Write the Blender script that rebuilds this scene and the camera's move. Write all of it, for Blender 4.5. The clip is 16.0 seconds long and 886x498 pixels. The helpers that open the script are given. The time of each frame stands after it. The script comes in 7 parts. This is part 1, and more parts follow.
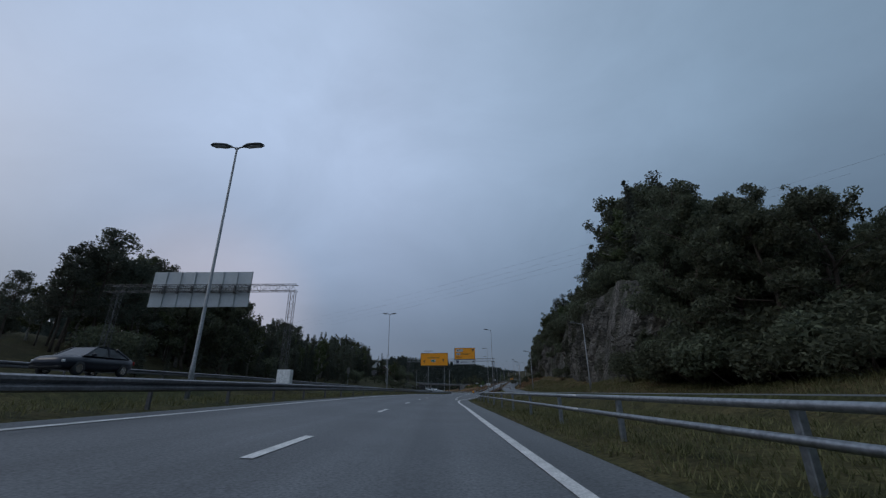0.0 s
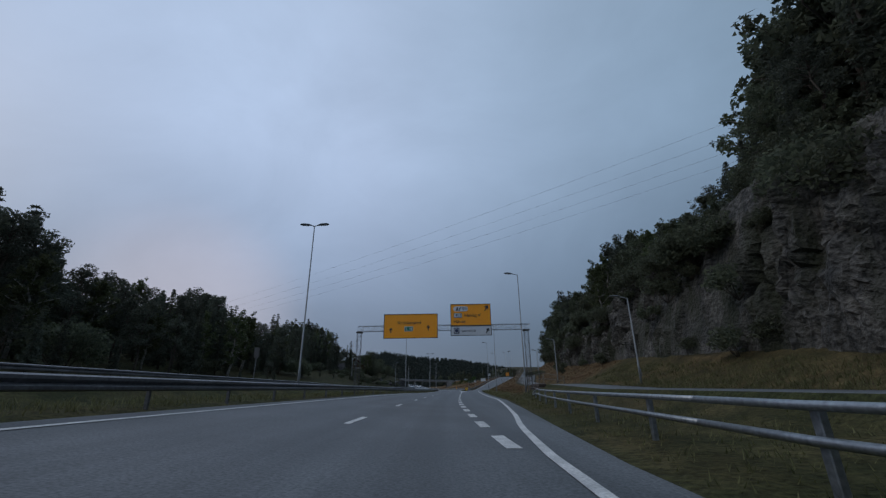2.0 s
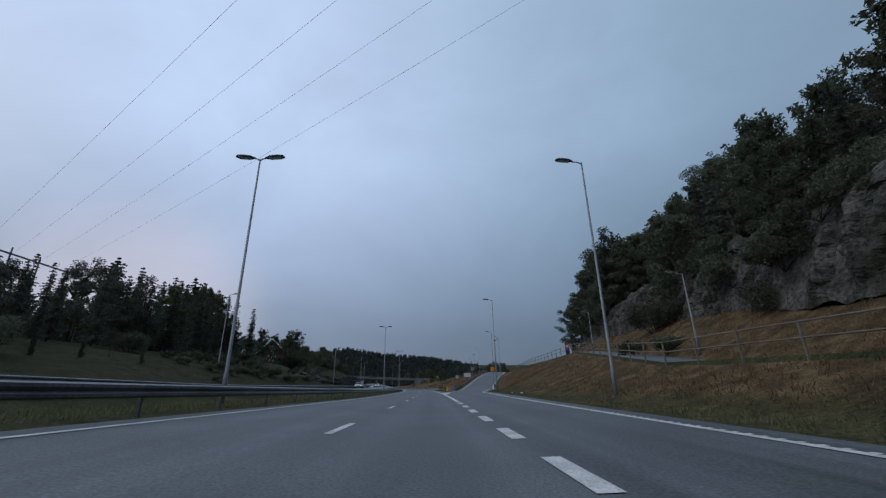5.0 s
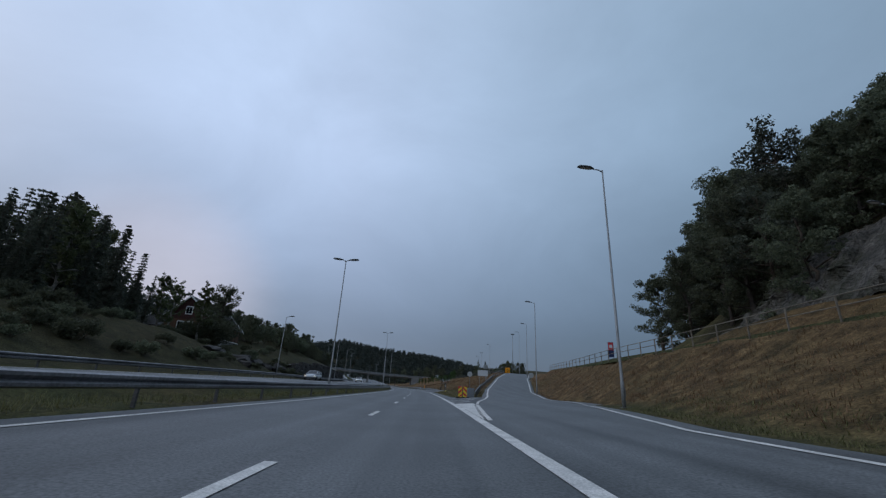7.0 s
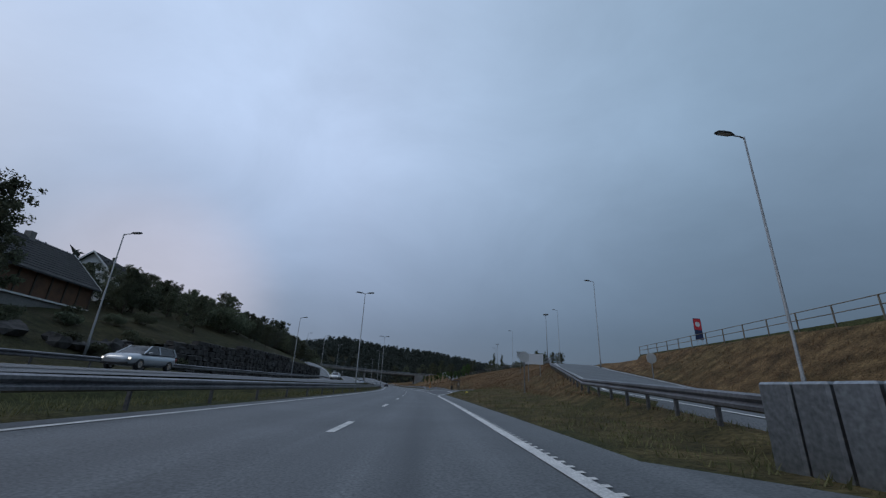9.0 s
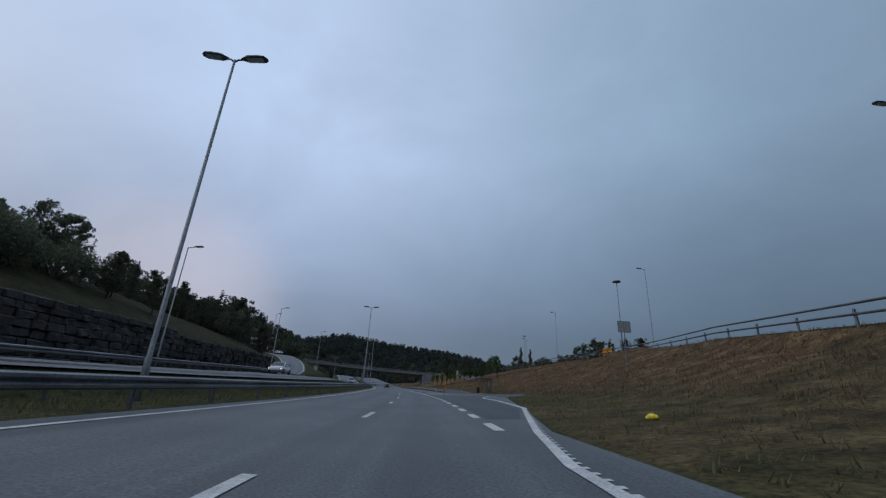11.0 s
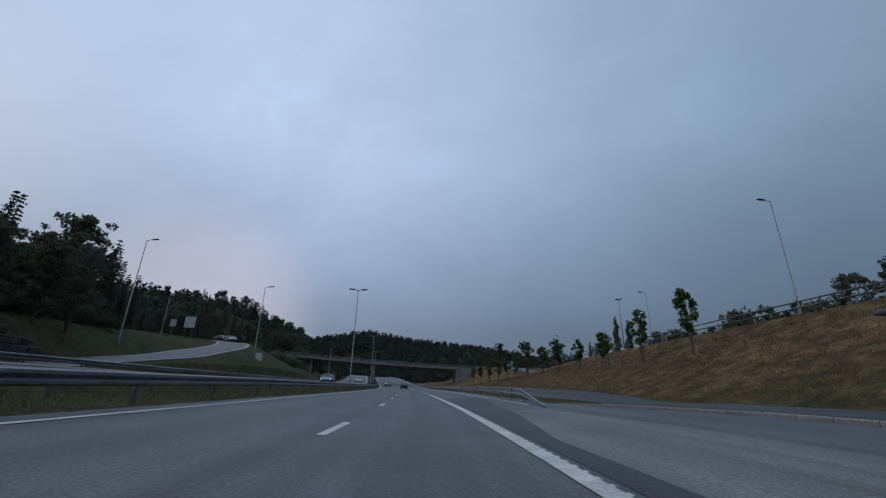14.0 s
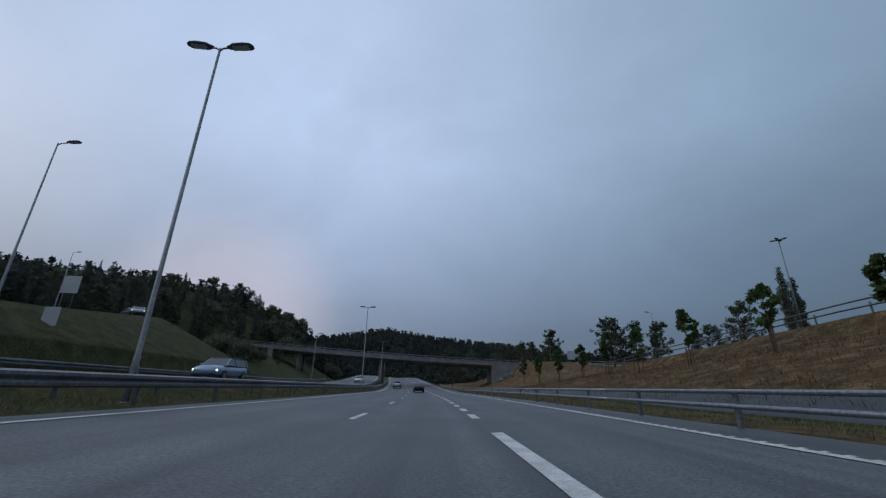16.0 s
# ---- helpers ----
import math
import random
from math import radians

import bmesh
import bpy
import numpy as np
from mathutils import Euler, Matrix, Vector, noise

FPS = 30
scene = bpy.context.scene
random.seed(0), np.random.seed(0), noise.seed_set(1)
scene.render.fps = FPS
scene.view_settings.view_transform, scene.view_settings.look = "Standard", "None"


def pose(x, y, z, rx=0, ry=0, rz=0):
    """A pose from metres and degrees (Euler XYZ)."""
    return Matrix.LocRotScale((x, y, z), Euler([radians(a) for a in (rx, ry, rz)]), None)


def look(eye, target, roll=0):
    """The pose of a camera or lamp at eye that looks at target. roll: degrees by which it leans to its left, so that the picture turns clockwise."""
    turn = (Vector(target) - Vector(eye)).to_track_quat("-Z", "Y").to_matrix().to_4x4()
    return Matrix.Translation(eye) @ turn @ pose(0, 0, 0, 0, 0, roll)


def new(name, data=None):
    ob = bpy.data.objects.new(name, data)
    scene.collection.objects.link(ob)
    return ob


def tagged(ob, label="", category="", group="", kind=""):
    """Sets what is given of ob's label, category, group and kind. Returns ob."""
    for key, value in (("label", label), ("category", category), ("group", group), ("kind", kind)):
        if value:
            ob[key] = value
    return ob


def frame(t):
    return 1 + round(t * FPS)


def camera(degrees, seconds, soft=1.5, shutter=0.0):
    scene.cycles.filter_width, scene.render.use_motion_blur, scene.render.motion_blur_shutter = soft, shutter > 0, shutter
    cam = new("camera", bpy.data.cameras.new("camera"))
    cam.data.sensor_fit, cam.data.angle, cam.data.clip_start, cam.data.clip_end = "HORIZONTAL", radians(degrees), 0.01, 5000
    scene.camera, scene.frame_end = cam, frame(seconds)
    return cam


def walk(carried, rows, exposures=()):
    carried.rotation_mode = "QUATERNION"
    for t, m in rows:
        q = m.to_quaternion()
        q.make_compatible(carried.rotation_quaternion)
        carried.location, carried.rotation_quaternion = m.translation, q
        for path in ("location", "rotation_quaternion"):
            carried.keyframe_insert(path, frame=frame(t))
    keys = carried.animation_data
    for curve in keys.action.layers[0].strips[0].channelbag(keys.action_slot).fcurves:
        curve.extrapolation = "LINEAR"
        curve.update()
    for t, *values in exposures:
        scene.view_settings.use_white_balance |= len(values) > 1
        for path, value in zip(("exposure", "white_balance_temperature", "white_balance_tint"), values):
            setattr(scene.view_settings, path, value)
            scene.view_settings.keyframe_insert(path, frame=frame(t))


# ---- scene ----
cam = camera(96.5, 16.0, soft=1.3)
PATH = [
    (0.0, pose(0.000, 0.000, 0.950, 109.850, 0.232, 0.996)),
    (0.5, pose(-0.262, 10.036, 1.001, 109.659, 0.535, 0.411)),
    (1.0, pose(-0.453, 20.070, 1.029, 109.498, 0.783, -0.184)),
    (1.5, pose(-0.578, 30.100, 1.038, 109.376, 0.845, -0.742)),
    (2.0, pose(-0.632, 40.127, 1.041, 109.447, 0.632, -1.011)),
    (2.5, pose(-0.604, 50.147, 1.032, 109.218, 0.847, -1.399)),
    (3.0, pose(-0.495, 60.158, 1.005, 109.159, 0.824, -2.016)),
    (3.5, pose(-0.252, 70.160, 0.972, 109.096, 0.753, -3.117)),
    (4.0, pose(0.143, 80.161, 0.954, 109.329, 1.091, -4.279)),
    (4.5, pose(0.608, 90.162, 0.952, 109.339, 1.195, -4.968)),
    (5.0, pose(1.157, 100.164, 0.950, 109.340, 0.869, -5.381)),
    (5.5, pose(1.779, 110.165, 0.948, 109.337, 0.021, -5.766)),
    (6.0, pose(2.452, 120.166, 0.952, 109.405, -1.247, -6.064)),
    (6.5, pose(3.142, 130.166, 0.970, 109.526, -2.558, -5.955)),
    (7.0, pose(3.827, 140.166, 0.987, 109.477, -2.988, -5.613)),
    (7.5, pose(4.475, 150.163, 0.995, 109.397, -2.620, -5.217)),
    (8.0, pose(5.054, 160.158, 0.982, 109.139, -2.640, -5.015)),
    (8.5, pose(5.604, 170.150, 0.968, 109.347, -2.408, -5.063)),
    (9.0, pose(6.105, 180.142, 0.964, 109.315, -2.419, -4.833)),
    (9.5, pose(6.530, 190.134, 0.957, 109.313, -2.411, -4.351)),
    (10.0, pose(6.874, 200.126, 0.950, 109.306, -2.379, -4.100)),
    (10.5, pose(7.156, 210.116, 0.949, 109.384, -2.476, -4.082)),
    (11.0, pose(7.393, 220.105, 0.961, 109.456, -2.946, -3.663)),
    (11.5, pose(7.588, 230.095, 0.968, 109.375, -3.279, -2.897)),
    (12.0, pose(7.701, 240.082, 0.968, 109.385, -3.068, -2.518)),
    (12.5, pose(7.706, 250.061, 0.958, 109.205, -2.818, -2.046)),
    (13.0, pose(7.571, 260.033, 0.940, 109.247, -2.009, -1.323)),
    (13.5, pose(7.303, 269.996, 0.939, 109.481, -1.656, -0.413)),
    (14.0, pose(6.949, 279.951, 0.934, 109.200, -1.242, 0.579)),
    (14.5, pose(6.499, 289.898, 0.921, 109.349, -0.052, 1.192)),
    (15.0, pose(5.898, 299.839, 0.914, 109.286, 0.168, 1.914)),
    (15.5, pose(5.177, 309.777, 0.905, 109.299, -0.319, 2.782)),
    (16.0, pose(4.355, 319.712, 0.902, 109.387, -1.235, 3.793))
]
walk(cam, PATH, [(0.0, -0.18), (1.5, -0.16), (2.5, -0.15), (3.0, -0.08), (3.5, 0.09), (8.0, 0.06), (12.5, -0.03), (16.0, -0.03)])

# ---- sky and light ----
world = bpy.data.worlds.new("overcast_evening")
scene.world = world
world.use_nodes = True
wt = world.node_tree
wt.nodes.clear()


def wn(kind, **kw):
    n = wt.nodes.new(kind)
    for k, v in kw.items():
        n.inputs[k].default_value = v
    return n


w_out = wn("ShaderNodeOutputWorld")
w_sky = wn("ShaderNodeTexSky")
w_sky.sky_type = "NISHITA"
w_sky.sun_disc = False
w_sky.sun_elevation = radians(24)
w_sky.sun_rotation = radians(-60)
w_bg_sky = wn("ShaderNodeBackground", Strength=0.06)
wt.links.new(w_sky.outputs[0], w_bg_sky.inputs[0])
w_tc = wn("ShaderNodeTexCoord")
w_sep = wn("ShaderNodeSeparateXYZ")
wt.links.new(w_tc.outputs["Generated"], w_sep.inputs[0])
# cloud deck: brighter overhead and towards the left, dull slate near the horizon
w_el = wn("ShaderNodeValToRGB")
w_el.color_ramp.elements[0].position = 0.0
w_el.color_ramp.elements[0].color = (0.118, 0.158, 0.242, 1)
w_el.color_ramp.elements[1].position = 0.75
w_el.color_ramp.elements[1].color = (0.450, 0.590, 0.806, 1)
for pos, col in ((0.12, (0.160, 0.218, 0.320, 1)), (0.30, (0.288, 0.384, 0.545, 1)), (0.52, (0.440, 0.575, 0.795, 1))):
    e = w_el.color_ramp.elements.new(pos)
    e.color = col
wt.links.new(w_sep.outputs["Z"], w_el.inputs[0])
w_side = wn("ShaderNodeMapRange", **{"From Min": -0.5, "From Max": 0.95, "To Min": 1.19, "To Max": 0.56})
w_side.interpolation_type = "SMOOTHSTEP"
wt.links.new(w_sep.outputs["X"], w_side.inputs["Value"])
w_map = wn("ShaderNodeMapping")
w_map.inputs["Scale"].default_value = (1.0, 1.0, 1.5)
wt.links.new(w_tc.outputs["Generated"], w_map.inputs[0])
w_noise = wn("ShaderNodeTexNoise", Scale=2.1, Detail=8.0, Roughness=0.58, Distortion=0.5)
wt.links.new(w_map.outputs[0], w_noise.inputs["Vector"])
w_cl = wn("ShaderNodeMapRange", **{"From Min": 0.3, "From Max": 0.7, "To Min": 0.92, "To Max": 1.10})
wt.links.new(w_noise.outputs["Fac"], w_cl.inputs["Value"])
w_mul = wn("ShaderNodeMath")
w_mul.operation = "MULTIPLY"
w_far = wn("ShaderNodeMapRange", **{"From Min": -0.75, "From Max": -0.25, "To Min": 0.9, "To Max": 1.0})
w_far.interpolation_type = "SMOOTHSTEP"
wt.links.new(w_sep.outputs["X"], w_far.inputs["Value"])
w_both = wn("ShaderNodeMath")
w_both.operation = "MULTIPLY"
wt.links.new(w_side.outputs[0], w_both.inputs[0])
wt.links.new(w_far.outputs[0], w_both.inputs[1])
wt.links.new(w_both.outputs[0], w_mul.inputs[0])
wt.links.new(w_cl.outputs[0], w_mul.inputs[1])
# a clearing low in the west, to the left of the road
w_dot = wn("ShaderNodeVectorMath")
w_dot.operation = "DOT_PRODUCT"
w_dot.inputs[1].default_value = Vector((-0.53, 0.83, 0.14)).normalized()
wt.links.new(w_tc.outputs["Generated"], w_dot.inputs[0])
w_glow = wn("ShaderNodeMapRange", **{"From Min": 0.955, "From Max": 1.01, "To Min": 0.0, "To Max": 0.6})
w_glow.interpolation_type = "SMOOTHERSTEP"
wt.links.new(w_dot.outputs["Value"], w_glow.inputs["Value"])
w_mix = wn("ShaderNodeMix")
w_mix.data_type = "RGBA"
wt.links.new(w_glow.outputs[0], w_mix.inputs["Factor"])
wt.links.new(w_el.outputs[0], w_mix.inputs["A"])
w_mix.inputs["B"].default_value = (0.56, 0.548, 0.64, 1)
w_bg = wn("ShaderNodeBackground")
# the clouds turn from lilac in the west to slate green in the east
w_east = wn("ShaderNodeMapRange", **{"From Min": -0.15, "From Max": 0.6})
wt.links.new(w_sep.outputs["X"], w_east.inputs["Value"])
w_tint = wn("ShaderNodeMix")
w_tint.data_type = "RGBA"
w_tint.inputs["A"].default_value = (1.03, 0.99, 0.985, 1)
w_tint.inputs["B"].default_value = (0.91, 1.0, 1.0, 1)
wt.links.new(w_east.outputs[0], w_tint.inputs["Factor"])
w_hue = wn("ShaderNodeMix")
w_hue.data_type = "RGBA"
w_hue.blend_type = "MULTIPLY"
w_hue.inputs["Factor"].default_value = 1.0
wt.links.new(w_mix.outputs["Result"], w_hue.inputs["A"])
wt.links.new(w_tint.outputs["Result"], w_hue.inputs["B"])
wt.links.new(w_hue.outputs["Result"], w_bg.inputs["Color"])
wt.links.new(w_mul.outputs[0], w_bg.inputs["Strength"])
w_ms = wn("ShaderNodeMixShader", Fac=0.88)
wt.links.new(w_bg_sky.outputs[0], w_ms.inputs[1])
wt.links.new(w_bg.outputs[0], w_ms.inputs[2])
wt.links.new(w_ms.outputs[0], w_out.inputs[0])

sun = new("sun", bpy.data.lights.new("sun", "SUN"))
sun.data.energy = 0.5
sun.data.angle = radians(25)
sun.data.color = (1.0, 0.95, 0.88)
sun.matrix_world = look((-60, 40, 60), (0, 60, 0))


# ---- materials ----
def material(name, base, rough=0.8, metal=0.0, spots=None, scale=1.0, fine=20.0, bump=0.3, depth=0.02, variety=0.0, spec=0.5, coords="Object", speck=0.28):
    """A surface with a coarse stain pattern, a fine grain and relief. spots: the second colour."""
    m = bpy.data.materials.new(name)
    m.use_nodes = True
    t = m.node_tree
    b = t.nodes["Principled BSDF"]
    b.inputs["Roughness"].default_value = rough
    b.inputs["Metallic"].default_value = metal
    b.inputs["Specular IOR Level"].default_value = spec
    tc = t.nodes.new("ShaderNodeTexCoord")
    n1 = t.nodes.new("ShaderNodeTexNoise")
    n1.inputs["Scale"].default_value = scale
    n1.inputs["Detail"].default_value = 5
    n2 = t.nodes.new("ShaderNodeTexNoise")
    n2.inputs["Scale"].default_value = fine
    n2.inputs["Detail"].default_value = 4
    t.links.new(tc.outputs[coords], n1.inputs["Vector"])
    t.links.new(tc.outputs[coords], n2.inputs["Vector"])
    ramp = t.nodes.new("ShaderNodeValToRGB")
    ramp.color_ramp.elements[0].position = 0.35
    ramp.color_ramp.elements[1].position = 0.68
    ramp.color_ramp.elements[0].color = (*base, 1)
    ramp.color_ramp.elements[1].color = (*(spots or [c * 0.7 for c in base]), 1)
    t.links.new(n1.outputs["Fac"], ramp.inputs[0])
    grain = t.nodes.new("ShaderNodeMapRange")
    grain.inputs["From Min"].default_value = 0.3
    grain.inputs["From Max"].default_value = 0.7
    grain.inputs["To Min"].default_value = 1 - speck
    grain.inputs["To Max"].default_value = 1 + speck
    t.links.new(n2.outputs["Fac"], grain.inputs["Value"])
    mul = t.nodes.new("ShaderNodeVectorMath")
    mul.operation = "SCALE"
    t.links.new(ramp.outputs[0], mul.inputs[0])
    t.links.new(grain.outputs[0], mul.inputs["Scale"])
    last = mul.outputs[0]
    if variety:
        oi = t.nodes.new("ShaderNodeObjectInfo")
        mr = t.nodes.new("ShaderNodeMapRange")
        mr.inputs["To Min"].default_value = 1 - variety
        mr.inputs["To Max"].default_value = 1 + variety
        t.links.new(oi.outputs["Random"], mr.inputs["Value"])
        m2 = t.nodes.new("ShaderNodeVectorMath")
        m2.operation = "SCALE"
        t.links.new(last, m2.inputs[0])
        t.links.new(mr.outputs[0], m2.inputs["Scale"])
        last = m2.outputs[0]
    t.links.new(last, b.inputs["Base Color"])
    if bump:
        bp = t.nodes.new("ShaderNodeBump")
        bp.inputs["Strength"].default_value = bump
        bp.inputs["Distance"].default_value = depth
        t.links.new(n2.outputs["Fac"], bp.inputs["Height"])
        t.links.new(bp.outputs[0], b.inputs["Normal"])
    return m


def leafy(name, dark, light, glow=0.25):
    """Foliage: colour varies from leaf to leaf and from plant to plant; thin enough to let light through."""
    m = bpy.data.materials.new(name)
    m.use_nodes = True
    t = m.node_tree
    b = t.nodes["Principled BSDF"]
    b.inputs["Roughness"].default_value = 0.65
    b.inputs["Specular IOR Level"].default_value = 0.12
    geo = t.nodes.new("ShaderNodeNewGeometry")
    oi = t.nodes.new("ShaderNodeObjectInfo")
    mix = t.nodes.new("ShaderNodeMix")
    mix.data_type = "RGBA"
    mix.inputs["A"].default_value = (*dark, 1)
    mix.inputs["B"].default_value = (*light, 1)
    t.links.new(geo.outputs["Random Per Island"], mix.inputs["Factor"])
    hs = t.nodes.new("ShaderNodeHueSaturation")
    mh = t.nodes.new("ShaderNodeMapRange")
    mh.inputs["To Min"].default_value = 0.475
    mh.inputs["To Max"].default_value = 0.515
    mv = t.nodes.new("ShaderNodeMapRange")
    mv.inputs["To Min"].default_value = 0.7
    mv.inputs["To Max"].default_value = 1.3
    t.links.new(oi.outputs["Random"], mh.inputs["Value"])
    t.links.new(oi.outputs["Random"], mv.inputs["Value"])
    t.links.new(mh.outputs[0], hs.inputs["Hue"])
    t.links.new(mv.outputs[0], hs.inputs["Value"])
    t.links.new(mix.outputs["Result"], hs.inputs["Color"])
    t.links.new(hs.outputs[0], b.inputs["Base Color"])
    tr = t.nodes.new("ShaderNodeBsdfTranslucent")
    t.links.new(hs.outputs[0], tr.inputs["Color"])
    ms = t.nodes.new("ShaderNodeMixShader")
    ms.inputs[0].default_value = glow
    t.links.new(b.outputs[0], ms.inputs[1])
    t.links.new(tr.outputs[0], ms.inputs[2])
    t.links.new(ms.outputs[0], t.nodes["Material Output"].inputs[0])
    return m


def asphalt(name, base, seam=True):
    """Worn asphalt: UV u is metres across the lane centre, v metres along the road."""
    m = material(name, base, 0.62, 0, [c * 1.3 for c in base], 0.3, 26.0, 0.4, 0.008, spec=0.35, speck=0.45)
    t = m.node_tree
    b = t.nodes["Principled BSDF"]
    uv = t.nodes.new("ShaderNodeUVMap")
    sx = t.nodes.new("ShaderNodeSeparateXYZ")
    t.links.new(uv.outputs[0], sx.inputs[0])
    # polished wheel tracks, 3.9 m apart from lane to lane
    a = t.nodes.new("ShaderNodeMath")
    a.operation = "MULTIPLY_ADD"
    a.inputs[1].default_value = 2 * math.pi / 1.95
    a.inputs[2].default_value = math.pi
    t.links.new(sx.outputs["X"], a.inputs[0])
    c = t.nodes.new("ShaderNodeMath")
    c.operation = "COSINE"
    t.links.new(a.outputs[0], c.inputs[0])
    st = t.nodes.new("ShaderNodeTexNoise")
    st.inputs["Scale"].default_value = 1.0
    st.inputs["Detail"].default_value = 6
    mp = t.nodes.new("ShaderNodeMapping")
    mp.inputs["Scale"].default_value = (2.2, 0.045, 1)
    t.links.new(uv.outputs[0], mp.inputs[0])
    t.links.new(mp.outputs[0], st.inputs["Vector"])
    k = t.nodes.new("ShaderNodeMath")
    k.operation = "MULTIPLY_ADD"
    k.inputs[1].default_value = 0.10
    t.links.new(c.outputs[0], k.inputs[0])
    k2 = t.nodes.new("ShaderNodeMapRange")
    k2.inputs["From Min"].default_value = 0.25
    k2.inputs["From Max"].default_value = 0.75
    k2.inputs["To Min"].default_value = 0.64
    k2.inputs["To Max"].default_value = 1.36
    t.links.new(st.outputs["Fac"], k2.inputs["Value"])
    t.links.new(k2.outputs[0], k.inputs[2])
    old = b.inputs["Base Color"].links[0].from_socket
    sc = t.nodes.new("ShaderNodeVectorMath")
    sc.operation = "SCALE"
    t.links.new(old, sc.inputs[0])
    t.links.new(k.outputs[0], sc.inputs["Scale"])
    t.links.new(sc.outputs[0], b.inputs["Base Color"])
    rr = t.nodes.new("ShaderNodeMapRange")
    rr.inputs["To Min"].default_value = 0.5
    rr.inputs["To Max"].default_value = 0.72
    t.links.new(st.outputs["Fac"], rr.inputs["Value"])
    t.links.new(rr.outputs[0], b.inputs["Roughness"])
    return m


M_ASPHALT = asphalt("asphalt", (0.074, 0.078, 0.081))
M_ASPHALT2 = asphalt("old_asphalt", (0.088, 0.092, 0.096))
M_DARKASPH = asphalt("fresh_asphalt", (0.036, 0.037, 0.040))
M_PAINT = material("road_paint", (0.60, 0.585, 0.56), 0.6, 0, (0.40, 0.395, 0.38), 1.8, 30.0, 0.3, 0.004)
M_STEEL = material("galvanised_steel", (0.25, 0.265, 0.28), 0.42, 0.85, (0.26, 0.27, 0.28), 0.8, 14.0, 0.1, 0.003, variety=0.12)
M_BEAM = material("weathered_zinc_beam", (0.19, 0.19, 0.2), 0.45, 0.55, (0.11, 0.11, 0.118), 0.7, 12.0, 0.15, 0.004, variety=0.15)
M_POLE = material("zinc_pole", (0.27, 0.28, 0.285), 0.55, 0.4, (0.18, 0.19, 0.2), 1.0, 16.0, 0.1, 0.003)
M_DULL = material("weathered_steel", (0.13, 0.13, 0.135), 0.6, 0.6, (0.09, 0.085, 0.08), 1.1, 14.0, 0.15, 0.004)
M_LAMP = material("lamp_housing", (0.11, 0.12, 0.13), 0.5, 0.2, (0.09, 0.1, 0.1), 2.0, 16.0, 0.05, 0.002)
M_LENS = material("lamp_lens", (0.45, 0.46, 0.45), 0.25, 0, (0.4, 0.4, 0.4), 3.0, 10.0, 0, 0)
M_YELLOW = material("yellow_sign_sheet", (1.0, 0.375, 0.006), 0.4, 0, (0.97, 0.35, 0.006), 0.7, 6.0, 0.03, 0.001, speck=0.03)
M_WHITE = material("white_sign_sheet", (0.62, 0.64, 0.66), 0.45, 0, (0.57, 0.59, 0.62), 0.8, 6.0, 0.03, 0.001, speck=0.03)
M_BLACK = material("black_sign_sheet", (0.02, 0.02, 0.02), 0.45, 0, (0.03, 0.03, 0.03), 2.0, 10.0, 0, 0)
M_GREEN = material("green_sign_sheet", (0.01, 0.19, 0.11), 0.45, 0, (0.01, 0.16, 0.09), 2.0, 10.0, 0, 0)
M_RED = material("red_sign_sheet", (0.6, 0.03, 0.04), 0.5, 0, (0.5, 0.03, 0.04), 2.0, 10.0, 0, 0)
M_NAVY = material("navy_sign_sheet", (0.02, 0.03, 0.09), 0.5, 0, (0.02, 0.03, 0.07), 2.0, 10.0, 0, 0)
M_LEMON = material("lemon_sign_sheet", (0.8, 0.62, 0.03), 0.45, 0, (0.7, 0.55, 0.03), 2.0, 10.0, 0, 0)
M_BACK = material("bare_aluminium", (0.50, 0.52, 0.52), 0.5, 0.35, (0.42, 0.44, 0.44), 0.6, 8.0, 0.05, 0.002, speck=0.06)
M_CONC = material("concrete", (0.22, 0.213, 0.2), 0.85, 0, (0.14, 0.135, 0.13), 0.5, 12.0, 0.3, 0.01, variety=0.1)
M_WOOD = material("grey_timber", (0.18, 0.155, 0.12), 0.85, 0, (0.12, 0.105, 0.085), 1.5, 18.0, 0.3, 0.006, variety=0.15)
M_STAKE = material("brown_timber", (0.12, 0.066, 0.036), 0.85, 0, (0.08, 0.045, 0.026), 1.5, 18.0, 0.3, 0.006)
M_BARK = material("bark", (0.085, 0.065, 0.05), 0.95, 0, (0.05, 0.04, 0.03), 2.0, 14.0, 0.8, 0.04, variety=0.2)
M_PALEBARK = material("pale_bark", (0.3, 0.28, 0.25), 0.9, 0, (0.12, 0.11, 0.1), 2.5, 14.0, 0.6, 0.03)
M_ROCK = material("grey_rock", (0.165, 0.165, 0.17), 0.9, 0, (0.075, 0.075, 0.075), 0.5, 3.2, 0.9, 0.25)
M_STONE = material("wall_stone", (0.052, 0.047, 0.044), 0.9, 0, (0.027, 0.025, 0.024), 1.2, 7.0, 0.7, 0.04, variety=0.35)
M_LEAF = leafy("broad_leaves", (0.066, 0.075, 0.052), (0.135, 0.148, 0.092), 0.42)
M_LEAF2 = leafy("birch_leaves", (0.055, 0.067, 0.033), (0.125, 0.14, 0.07), 0.35)
M_YOUNG = leafy("young_leaves", (0.042, 0.075, 0.026), (0.10, 0.155, 0.05), 0.3)
M_NEEDLE = leafy("needles", (0.06, 0.068, 0.054), (0.112, 0.122, 0.09), 0.38)
# leaf colour greyed a little to stand in for distance haze
M_FAR = leafy("far_woods", (0.042, 0.05, 0.044), (0.066, 0.078, 0.064), 0.3)
